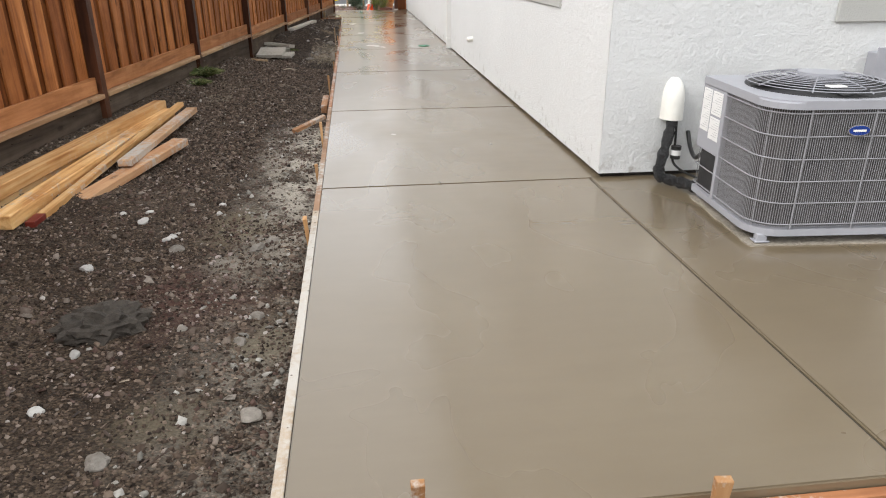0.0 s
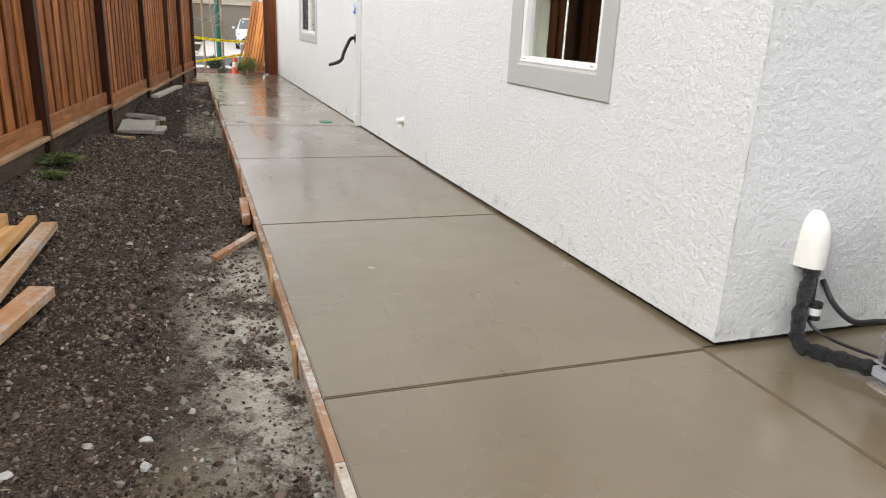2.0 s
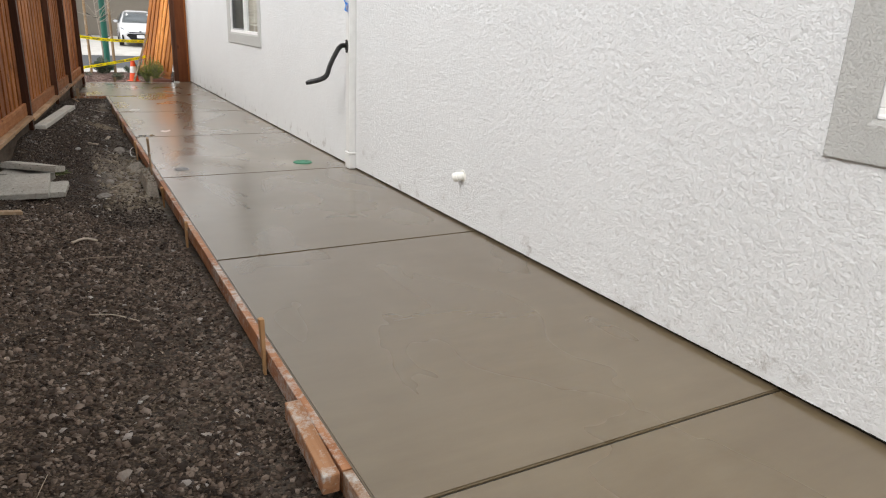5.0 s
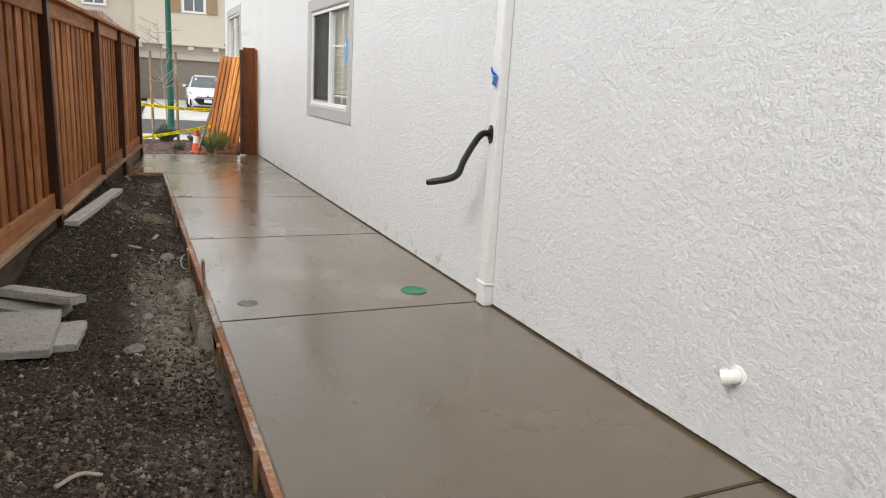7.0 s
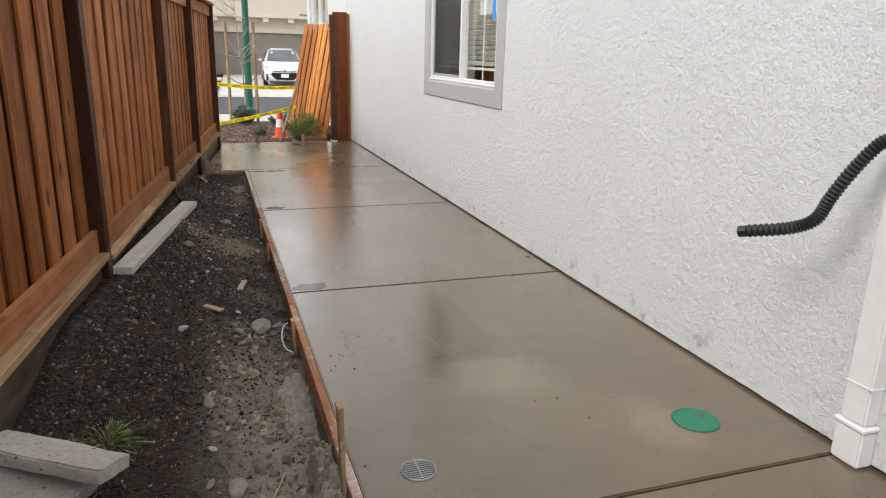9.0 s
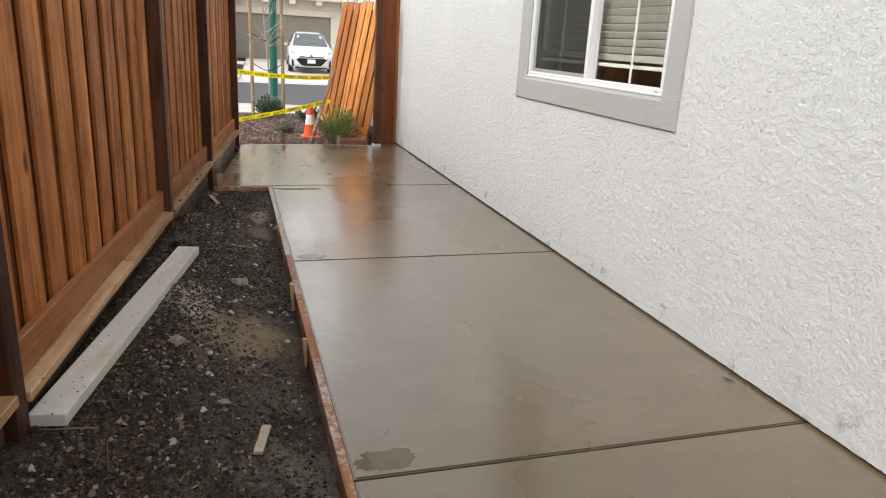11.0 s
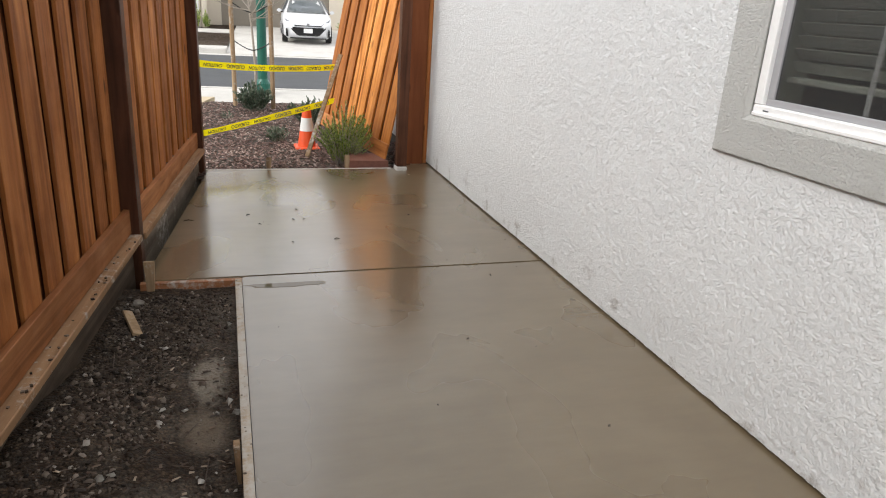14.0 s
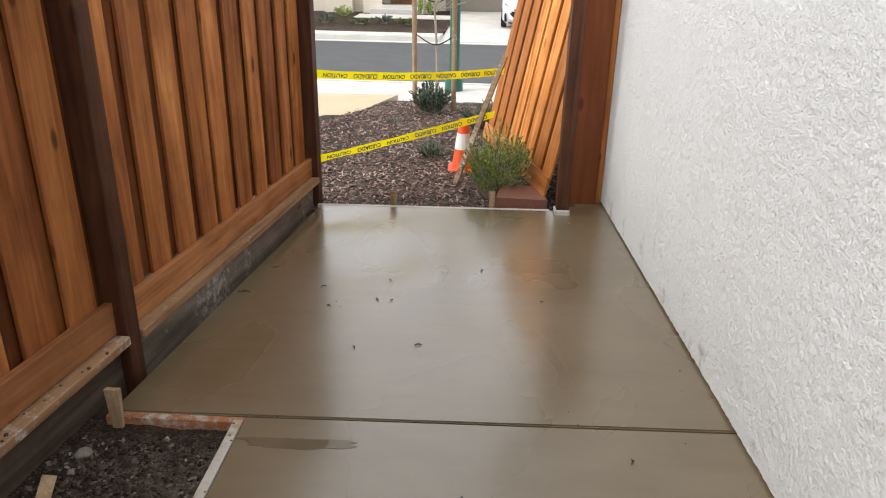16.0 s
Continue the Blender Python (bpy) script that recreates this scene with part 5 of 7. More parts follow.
ac = thing("air_conditioner", "grey outdoor condenser unit with wire grille on a pad", "air conditioner", AC)
HX, HY, R = 0.43, 0.40, 0.16
edge = [(x + 0.016 * wavy(x, y, 13, 2) + 0.010 * wavy(x, y, 40, 5), y + 0.016 * wavy(x, y, 13, 8) + 0.010 * wavy(x, y, 40, 9)) for x, y in [Vector(a).lerp(Vector(b), k / 12) for a, b in zip(rect(-0.435, 0.435, -0.405, 0.405), rect(-0.435, 0.435, -0.405, 0.405)[1:] + [(-0.435, -0.405)]) for k in range(12)]]
pad = part("concrete_pad", prism(edge, -0.05, 0.008), SPILL, m=AC)
tagged(pad, "rough broken edged mortar pad under the condenser unit", "pad")
part("base_pan", prism(unit_outline(HX + 0.006, HY + 0.006, R), 0.052, 0.088), ACGREY, ac, "grey base pan")
part("coil", prism(unit_outline(HX - 0.035, HY - 0.035, R - 0.03), 0.10, 0.70), FINS, ac, "dark finned coil")
bm = prism(unit_outline(HX + 0.012, HY + 0.012, R), 0.700, 0.742)
bmesh.ops.bevel(bm, geom=[e for e in bm.edges if all(v.co.z > 0.735 for v in e.verts)], offset=0.012, segments=3, affect="EDGES")
part("top_cover", bm, ACGREY, ac, "light grey sheet metal cover")
path = unit_outline(HX, HY, R, 8)
ring = [Vector((x, y, 0)) for x, y in path] + [Vector((*path[0], 0))]
lens = [0.0]
for a, b in zip(ring, ring[1:]):
    lens.append(lens[-1] + (b - a).length)
gr = bmesh.new()
count = 270
for i in range(count):
    d = lens[-1] * i / count
    k = max(j for j in range(len(lens) - 1) if lens[j] <= d)
    p = ring[k].lerp(ring[k + 1], (d - lens[k]) / max(1e-6, lens[k + 1] - lens[k]))
    if p.x < -HX + 0.01 and p.y > HY - R - 0.13:
        continue
    cyl((p.x, p.y, 0.10), (p.x, p.y, 0.70), 0.0019, n=4, bm=gr, cap=False)
tagged(part("grille_mesh", gr, ACWIRE, ac, "closely spaced grille wires"), kind="stuff")
for j in range(6):
    z = 0.115 + 0.113 * j
    part("grille_ring", tube([(x * 1.006, y * 1.006, z) for x, y in path] + [(path[0][0] * 1.006, path[0][1] * 1.006, z)], 0.0036, 6), ACWIRE, ac)
for x, y in ((-HX + 0.03, -HY + 0.075), (-0.24, -HY - 0.004), (0.08, -HY - 0.004), (0.34, -HY + 0.02)):
    part("grille_stay", cyl((x, y, 0.09), (x, y, 0.71), 0.0042, n=6), ACWIRE, ac)
for x, y in ((-HX + 0.07, -HY + 0.04), (HX - 0.07, -HY + 0.04), (-HX + 0.07, HY - 0.04), (HX - 0.07, HY - 0.04)):
    bm = box((x - 0.028, y - 0.022, 0.012), (x + 0.028, y + 0.022, 0.058), 0.006)
    box((x - 0.04, y - 0.03, 0.012), (x + 0.04, y + 0.03, 0.02), 0.003, bm=bm)
    part("foot", bm, ACGREY, ac)
# fan guard
for k, r in enumerate([0.06 + 0.027 * i for i in range(12)]):
    zz = 0.81 - 0.05 * (r / 0.38) ** 3
    part("guard_ring", tube([(r * math.cos(a * math.tau / 40), r * math.sin(a * math.tau / 40), zz) for a in range(41)], 0.0022, 5), ACGREY, ac)
for k in range(8):
    a = k * math.tau / 8 + 0.2
    part("guard_spoke", tube([(q * math.cos(a), q * math.sin(a), 0.807 - 0.05 * (q / 0.38) ** 3) for q in (0.05, 0.2, 0.3, 0.34, 0.365)], 0.0036, 5), ACGREY, ac)
part("motor_cap", cyl((0, 0, 0.803), (0, 0, 0.818), 0.11, n=24), ACGREY, ac)
part("fan_well", cyl((0, 0, 0.742), (0, 0, 0.745), 0.36, n=40), ACDARK, ac, "dark fan opening")
hubm = bmesh.new()
for k in range(4):
    a = k * math.tau / 4
    m = pose(0, 0, 0.765, 0, 0, math.degrees(a)) @ pose(0.19, 0, 0, 12, 0, 0)
    r = bmesh.ops.create_cube(hubm, size=1, matrix=m @ Matrix.Diagonal((0.30, 0.13, 0.004, 1)))
part("fan_blades", hubm, ACDARK, ac)
part("rating_plate", box((-0.12, -0.31, 0.785), (-0.035, -0.26, 0.793), 0.002), LABEL, ac, "pale rating plate")
# service panel corner
part("service_panel", box((-HX - 0.007, HY - R - 0.12, 0.33), (-HX + 0.06, HY + 0.006, 0.698), 0.004), ACGREY, ac, "grey service panel")
part("corner_post", box((-HX - 0.008, HY - R - 0.145, 0.06), (-HX + 0.02, HY - R - 0.115, 0.70), 0.003), ACGREY, ac)
part("corner_post", box((-HX + 0.02, HY - R - 0.12, 0.06), (-HX + 0.05, HY - 0.02, 0.33), 0.003), ACDARK, ac)
for z0, z1, y0, y1 in ((0.44, 0.68, HY - 0.125, HY - 0.015), (0.55, 0.68, HY - 0.265, HY - 0.14), (0.41, 0.535, HY - 0.265, HY - 0.14)):
    lab = part("label", box((-HX - 0.0095, y0, z0), (-HX - 0.006, y1, z1)), LABEL, ac, "white printed label")
    bm = bmesh.new()
    for j in range(int((z1 - z0) / 0.014)):
        box((-HX - 0.0105, y0 + 0.010, z1 - 0.012 - 0.013 * j), (-HX - 0.0094, y1 - 0.012 - 0.022 * (j * 7 % 4), z1 - 0.010 - 0.013 * j), bm=bm)
    part("print_bars", bm, GREYINK, lab)
bm = bmesh.new()
bmesh.ops.create_cone(bm, cap_ends=True, segments=32, radius1=1, radius2=1, depth=1)
for v in bm.verts:
    v.co = Vector((v.co.x * 0.055, v.co.z * 0.012, v.co.y * 0.027))
badge = part("badge", bm, CHROME, ac, "silver rimmed oval badge", m=pose(0.0, -HY - 0.014, 0.60))
bm = bmesh.new()
bmesh.ops.create_cone(bm, cap_ends=True, segments=32, radius1=1, radius2=1, depth=1)
for v in bm.verts:
    v.co = Vector((v.co.x * 0.051, v.co.z * 0.012, v.co.y * 0.0235))
part("badge_face", bm, BADGE, badge, "blue badge face", m=pose(0, -0.0025, 0))
part("badge_mark", box((-0.032, -0.0102, -0.005), (0.032, -0.0088, 0.005), 0.0), LABEL, badge)

# refrigerant line and its cover
cover = thing("line_set_cover", "white plastic line set cover fixed to stucco", "pipe cover")
bm = bmesh.new()
sections = ((0.395, 0.076, 0.105), (0.43, 0.074, 0.104), (0.52, 0.073, 0.10), (0.58, 0.068, 0.088), (0.62, 0.056, 0.068), (0.65, 0.036, 0.042), (0.662, 0.010, 0.012))
rings = []
for z, w, d in sections:
    rings.append([bm.verts.new((2.305 + w * math.cos(a * math.pi / 14), WY - d * math.sin(a * math.pi / 14), z)) for a in range(15)])
for a, b in zip(rings, rings[1:]):
    for k in range(14):
        bm.faces.new((a[k], a[k + 1], b[k + 1], b[k]))
part("shell", bm, CAPWHITE, cover, smooth=True)
part("bracket", box((2.27, WY - 0.05, 0.375), (2.345, WY - 0.002, 0.40), 0.003), DRAINMETAL, cover)
line = thing("refrigerant_line", "black foil wrapped refrigerant line with wrinkles", "pipe")
pts = smoothed([(2.30, 4.81, 0.41), (2.275, 4.80, 0.28), (2.235, 4.77, 0.13), (2.20, 4.71, 0.055), (2.24, 4.64, 0.042), (2.29, 4.52, 0.048), (2.33, 4.40, 0.055)], 9)
part("wrapped_pipe", tube(pts, [0.034 + 0.004 * math.sin(i * 0.9) + 0.003 * math.sin(i * 4.7) for i in range(len(pts))], 14), WRAP, line, smooth=True)
part("thin_pipe", tube(smoothed([(2.325, 4.81, 0.41), (2.33, 4.80, 0.25), (2.325, 4.79, 0.12), (2.35, 4.66, 0.08), (2.36, 4.42, 0.10)], 6), 0.008, 8), BLACKPLASTIC, line, smooth=True)
drier = thing("filter_drier", "small black drier can with white label", "pipe fitting")
part("can", cyl((2.335, 4.785, 0.14), (2.335, 4.785, 0.225), 0.033, n=18), BLACKPLASTIC, drier)
part("label", cyl((2.335, 4.785, 0.165), (2.335, 4.785, 0.20), 0.0336, n=18, cap=False), LABEL, drier, "white paper label")
cond = thing("electrical_conduit", "black flexible conduit entering the condenser unit", "conduit")
part("hose", tube(smoothed([(2.44, 4.86, 0.30), (2.42, 4.76, 0.22), (2.39, 4.62, 0.19), (2.36, 4.48, 0.25), (2.35, 4.33, 0.32)], 8), 0.014, 10), BLACKPLASTIC, cond, smooth=True)
disc = thing("disconnect_box", "grey electrical disconnect box on the rear wall", "electrical box")
part("box_body", box((3.62, WY - 0.10, 0.50), (3.84, WY - 0.002, 0.80), 0.006), ACGREY, disc)
part("box_cover", box((3.61, WY - 0.115, 0.49), (3.85, WY - 0.102, 0.835), 0.004), ACGREY, disc)
part("hasp", box((3.70, WY - 0.13, 0.70), (3.76, WY - 0.116, 0.72), 0.003), ACDARK, disc)


# ---- fittings on the walk side wall ----
ds = thing("downspout", "white rectangular metal downspout with a collar", "downspout")
ds.matrix_basis = pose(0, -0.022, 0)
part("pipe", box((WX - 0.072, 12.33, 0.17), (WX - 0.002, 12.435, 6.1), 0.008, seg=2), WHITEMETAL, ds)
part("boot", box((WX - 0.078, 12.322, 0.003), (WX - 0.002, 12.443, 0.155), 0.008, seg=2), WHITEMETAL, ds)
part("collar", box((WX - 0.084, 12.316, 0.150), (WX - 0.002, 12.449, 0.172), 0.006), WHITEMETAL, ds)
part("seam", box((WX - 0.075, 12.327, 0.32), (WX - 0.002, 12.438, 0.326), 0.0), WHITEMETAL, ds)
bm = bmesh.new()
rows_ = []
for i in range(11):
    t = i / 10
    y, z = 12.345 + 0.05 * t + 0.008 * math.sin(9 * t), 1.525 + 0.118 * t
    out = 0.006 + 0.030 * abs(math.sin(4.4 * t + 0.4)) * (1 - 0.4 * t)
    rows_.append([bm.verts.new((WX - 0.074 - out * (0.4 + 0.6 * math.sin(1.2 + 2.4 * k / 4)) - 0.004 * (k % 2), y + 0.068 * (k / 4 - 0.5) + 0.008 * math.sin(7 * t + k), z + 0.012 * math.sin(3 * k + 5 * t))) for k in range(5)])
for a, b in zip(rows_, rows_[1:]):
    for k in range(4):
        bm.faces.new((a[k], a[k + 1], b[k + 1], b[k]))
bmesh.ops.solidify(bm, geom=bm.faces[:], thickness=0.0015)
tape = part("blue_tape", bm, BLUETAPE)
tagged(tape, "crumpled blue masking tape on the downspout", "tape")
hose = thing("corrugated_hose", "black corrugated drain hose hanging from a flange", "hose", pose(0, 0, 0))
pts = smoothed([(WX - 0.07, 12.39, 1.21), (WX - 0.125, 12.415, 1.20), (1.68, 12.46, 1.11), (1.64, 12.50, 1.0), (1.62, 12.53, 0.915), (1.575, 12.59, 0.87), (1.50, 12.72, 0.83)], 16)
part("tube", tube(pts, [0.026 if i % 2 else 0.020 for i in range(len(pts))], 12), BLACKPLASTIC, hose)
part("cuff", tube([pts[-1], pts[-1] + (pts[-1] - pts[-4]).normalized() * 0.03], 0.022, 12), BLACKPLASTIC, hose)
bm = bmesh.new()
bmesh.ops.create_cone(bm, cap_ends=True, segments=20, radius1=1, radius2=1, depth=1)
for v in bm.verts:
    v.co = Vector((v.co.z * 0.010, v.co.x * 0.032, v.co.y * 0.062))
part("flange", bm, BLACKPLASTIC, hose, m=pose(WX - 0.078, 12.375, 1.205))
for z in (1.165, 1.245):
    part("screw", cyl((WX - 0.088, 12.375, z), (WX - 0.082, 12.375, z), 0.007, n=8), DRAINMETAL, hose)
stub = thing("pipe_stub", "white capped plastic pipe stub on the stucco wall", "pipe")
part("elbow", tube(smoothed([(WX + 0.005, 10.13, 0.375), (WX - 0.025, 10.13, 0.375), (WX - 0.045, 10.145, 0.368)], 5), 0.031, 16), CAPWHITE, stub, smooth=True)
part("cap", cyl((WX - 0.040, 10.142, 0.37), (WX - 0.062, 10.165, 0.360), 0.036, 0.033, n=16), CAPWHITE, stub)
part("escutcheon", cyl((WX - 0.002, 10.13, 0.375), (WX - 0.010, 10.13, 0.375), 0.048, 0.042, n=20), CAPWHITE, stub)
w1tape = part("blue_tape", box((WX + 0.040, 7.06, 1.72), (WX + 0.044, 7.10, 2.0), 0.0), BLUETAPE)
tagged(w1tape, "strip of blue masking tape on the window glass", "tape")
w2tape = part("blue_tape", box((WX + 0.012, 16.205, 1.72), (WX + 0.016, 16.262, 2.0), 0.0), BLUETAPE)
tagged(w2tape, "strip of blue masking tape on the window glass", "tape")
cj = part("wall_joint", box((WX - 0.006, 22.64, 0.04), (WX + 0.004, 22.665, 6.1), 0.0), WHITEMETAL)
tagged(cj, "thin metal control joint in the stucco", "trim", kind="structure")

# lids and drains in the walk
lid = thing("cleanout_lid", "round green plastic cleanout lid set in concrete", "lid")
part("disc", cyl((1.435, 12.78, -0.02), (1.435, 12.78, 0.004), 0.098, n=36), GREENLID, lid)
part("rim", tube([(1.435 + 0.092 * math.cos(a * math.tau / 36), 12.78 + 0.092 * math.sin(a * math.tau / 36), 0.004) for a in range(37)], 0.004, 6), GREENLID, lid)
part("finger_hole", cyl((1.48, 12.80, 0.002), (1.48, 12.80, 0.0052), 0.012, n=14), INK, lid)


def drain(x, y):
    ob = thing("floor_drain", "round metal drain grate set in wet concrete", "drain", pose(x, y, 0), "drains in the walk")
    part("ring", tube([(0.063 * math.cos(a * math.tau / 32), 0.063 * math.sin(a * math.tau / 32), 0.001) for a in range(33)], 0.005, 6), DRAINMETAL, ob)
    part("well", cyl((0, 0, -0.02), (0, 0, 0.0016), 0.060, n=28), RUBBER, ob)
    for k in range(9):
        w = math.sqrt(max(0, 0.058 ** 2 - ((k - 4) * 0.0125) ** 2))
        part("bar", box((-w, (k - 4) * 0.0125 - 0.003, 0.0018), (w, (k - 4) * 0.0125 + 0.003, 0.005)), DRAINMETAL, ob)
    part("cross_bar", box((-0.003, -0.058, 0.002), (0.003, 0.058, 0.0054)), DRAINMETAL, ob)


drain(0.22, 12.76)
def puddle(x, y, rx, ry, seed):
    """A thin film of standing water with a ragged rim."""
    bm = bmesh.new()
    rim = []
    for k in range(40):
        a = k * math.tau / 40
        q = 1 + 0.5 * noise.noise(Vector((math.cos(a) * 1.6, math.sin(a) * 1.6, seed))) + 0.25 * noise.noise(Vector((math.cos(a) * 5, math.sin(a) * 5, seed)))
        rim.append((x + rx * q * math.cos(a), y + ry * q * math.sin(a)))
    lo = [bm.verts.new((*p, 0.0004)) for p in rim]
    hi = [bm.verts.new((x + (p[0] - x) * 0.96, y + (p[1] - y) * 0.96, 0.0018)) for p in rim]
    for k in range(40):
        j = (k + 1) % 40
        bm.faces.new((lo[k], lo[j], hi[j], hi[k]))
    bm.faces.new(hi)
    tagged(part("puddle", bm, PUDDLE), "shallow clear puddle lying on the wet concrete", "puddle", "puddles on the walk")


puddle(0.13, 14.88, 0.11, 0.06, 1.0)
puddle(0.115, 17.245, 0.09, 0.06, 4.0)
puddle(0.24, 19.36, 0.20, 0.035, 7.0)
# crumbs of mud trodden onto the slab
spots, sizes = [], []
for i in range(80):
    x, y = (rg.gauss(0.95, 0.4), rg.gauss(13.0, 0.35)) if i < 26 else (rg.gauss(0.16, 0.06), rg.gauss(13.9, 0.16)) if i < 46 else (rg.uniform(0.03, 1.8), rg.uniform(12.4, 21.8))
    if 0.02 < x < 1.8:
        spots.append((x, y, 0.0015))
        sizes.append(rg.uniform(0.0022, 0.0055))
stones("mud_crumbs", np.array(spots), np.array(sizes), CLOD, "small crumbs of mud scattered on wet concrete", 9)
# little leaves and twigs on the wet slab
for k, (x, y) in enumerate(((-0.33, 20.59), (0.38, 20.56), (0.45, 20.55), (0.14, 20.46), (0.93, 20.97), (1.23, 20.58), (0.33, 20.05), (0.07, 20.69), (0.42, 20.8), (1.42, 19.32), (0.62, 20.09), (1.78, 15.17), (1.02, 18.55))):
    L = (0.022, 0.03, 0.016)[k % 3]
    a = k * 1.9
    d = Vector((math.cos(a), math.sin(a), 0)) * L
    p = Vector((x, y, 0.004))
    bend = Vector((-d.y, d.x, 0)) * 0.4
    big = 2.4 if k in (0, 11) else 1.0
    ob = part("leaf_scrap", tube([p - d * big * 0.62, p + bend * big * 0.62 + Vector((0, 0, 0.003)), p + d * big * 0.62], [0.002, 0.0038, 0.0015], 5), ACDARK if k % 2 else CLOD)
    tagged(ob, "small dark leaf scrap lying on wet concrete", "leaf", "scraps on the walk")


# ---- gate end of the walk ----
ret = thing("fence_return", "red brown gate posts standing against the house wall", "fence post")
part("post", box((1.475, 22.02, -0.3), (1.566, 22.13, 1.99), 0.005), POSTWOOD, ret)
part("wide_board", box((1.567, 22.305, -0.3), (1.80, 22.345, 2.045), 0.004), REDPOST, ret)
part("wall_cleat", box((1.801, 22.31, 0.0), (1.840, 22.36, 2.02), 0.003), CEDAR, ret)
part("cement_collar", box((1.467, 22.012, -0.02), (1.574, 22.133, 0.04), 0.012), DRYCON, ret, "cement smeared at the post base")

# cedar panel leaning on the posts
panel = thing("cedar_panel", "loose orange cedar fence panel leaning on a post", "fence panel")
BL, BR = Vector((1.02, 24.15, 0.10)), Vector((1.44, 22.30, 0.06))
TL, TR = Vector((1.60, 24.12, 1.88)), Vector((1.60, 22.26, 1.86))
U = (BR - BL)
wide = U.length
U.normalize()
UP = ((TL + TR) / 2 - (BL + BR) / 2)
UP = (UP - U * UP.dot(U)).normalized()
NRM = U.cross(UP).normalized()
PM = Matrix((U, UP, NRM)).transposed().to_4x4()
PM.translation = BL
panel.matrix_basis = PM
rgp = random.Random(3)
nb = 8
pb = mesh_of("board", box((-0.09, 0.10, -0.009), (0.09, 1.85, 0.009), 0.002), wood("panel_cedar", [(0.33, (0.32, 0.105, 0.022)), (0.5, (0.58, 0.225, 0.052)), (0.7, (0.76, 0.35, 0.10))], 1, 0.6))
pk = mesh_of("back_board", box((-0.07, 0.10, -0.009), (0.07, 1.74, 0.009), 0.002), CEDARSHADE)
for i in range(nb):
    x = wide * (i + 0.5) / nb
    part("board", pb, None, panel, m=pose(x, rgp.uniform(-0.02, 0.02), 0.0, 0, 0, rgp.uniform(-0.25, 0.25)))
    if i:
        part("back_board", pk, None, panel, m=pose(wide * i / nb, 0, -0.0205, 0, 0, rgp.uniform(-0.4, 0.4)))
part("bottom_rail", box((0.0, -0.02, 0.0095), (wide, 0.13, 0.032), 0.003), wood("panel_rail", [(0.33, (0.24, 0.08, 0.022)), (0.5, (0.42, 0.16, 0.045)), (0.7, (0.56, 0.25, 0.085))], 0, 0.5), panel)
part("nailer", box((0.0, 1.45, -0.07), (wide, 1.54, -0.031), 0.003), CEDARSHADE, panel)
red = part("red_board", prism([(1.05, 22.24), (1.43, 22.2), (1.40, 22.55), (1.12, 22.62)], -0.12, 0.05), TERRA)
tagged(red, "red brown board lying under the leaning panel", "board")
timber("long_stick", (0.74, 23.05, -0.09), (1.13, 23.32, 0.95), 0.045, 0.022, STAKEGREY, "weathered stick leaning on the cedar panel", "stick", 30)


# ---- caution tapes ----
def letters(text, size, m, parent):
    cu = bpy.data.curves.new("letters", "FONT")
    cu.body, cu.size, cu.align_x, cu.align_y, cu.extrude = text, size, "CENTER", "CENTER", 0.0004
    cu.offset = size * 0.022
    tmp = bpy.data.objects.new("letters", cu)
    scene.collection.objects.link(tmp)
    dg = bpy.context.evaluated_depsgraph_get()
    me = bpy.data.meshes.new_from_object(tmp.evaluated_get(dg))
    bpy.data.objects.remove(tmp)
    me.materials.clear()
    me.materials.append(INK)
    ob = new("letters", me)
    ob.matrix_basis = m
    ob.parent = parent


def caution(a, b, sag, height, twist, label):
    a, b = Vector(a), Vector(b)
    ob = thing("caution_tape", label, "tape", group="caution tapes")
    vs, fs = [], []
    n = 40
    side = (b - a).cross(Vector((0, 0, 1))).normalized()

    def at(t):
        p = a.lerp(b, t)
        p.z -= sag * 4 * t * (1 - t)
        tilt = twist * math.sin(t * 7) + 0.25 * math.sin(t * 19)
        return p, Vector((0, 0, math.cos(tilt))) + side * math.sin(tilt)
    for i in range(n + 1):
        p, up = at(i / n)
        vs.append(tuple(p - up * height / 2))
        vs.append(tuple(p + up * height / 2))
    fs = [(2 * i, 2 * i + 2, 2 * i + 3, 2 * i + 1) for i in range(n)]
    strip = raw("strip", vs, fs, YELLOW, ob, True)
    k = 0
    step = 0.26 / (b - a).length
    t = step * 0.6
    while t < 1 - step * 0.3:
        p, up = at(t)
        q, _ = at(t + 0.01)
        x = -(q - p).normalized()
        zc = x.cross(-up).normalized()
        yv = zc.cross(x)
        m = Matrix((x, yv, zc)).transposed().to_4x4()
        m.translation = p + zc * 0.004
        letters(("CAUTION", "CUIDADO")[k % 2], height * 0.74, m, ob)
        t += step
        k += 1
    return ob


caution((-0.27, 22.36, 0.90), (1.14, 23.55, 0.80), 0.03, 0.062, 0.25, "yellow caution tape stretched from fence to panel")
caution((-0.27, 22.36, 0.28), (1.06, 23.3, 0.47), 0.01, 0.06, 0.35, "yellow caution tape hanging low across the bed")

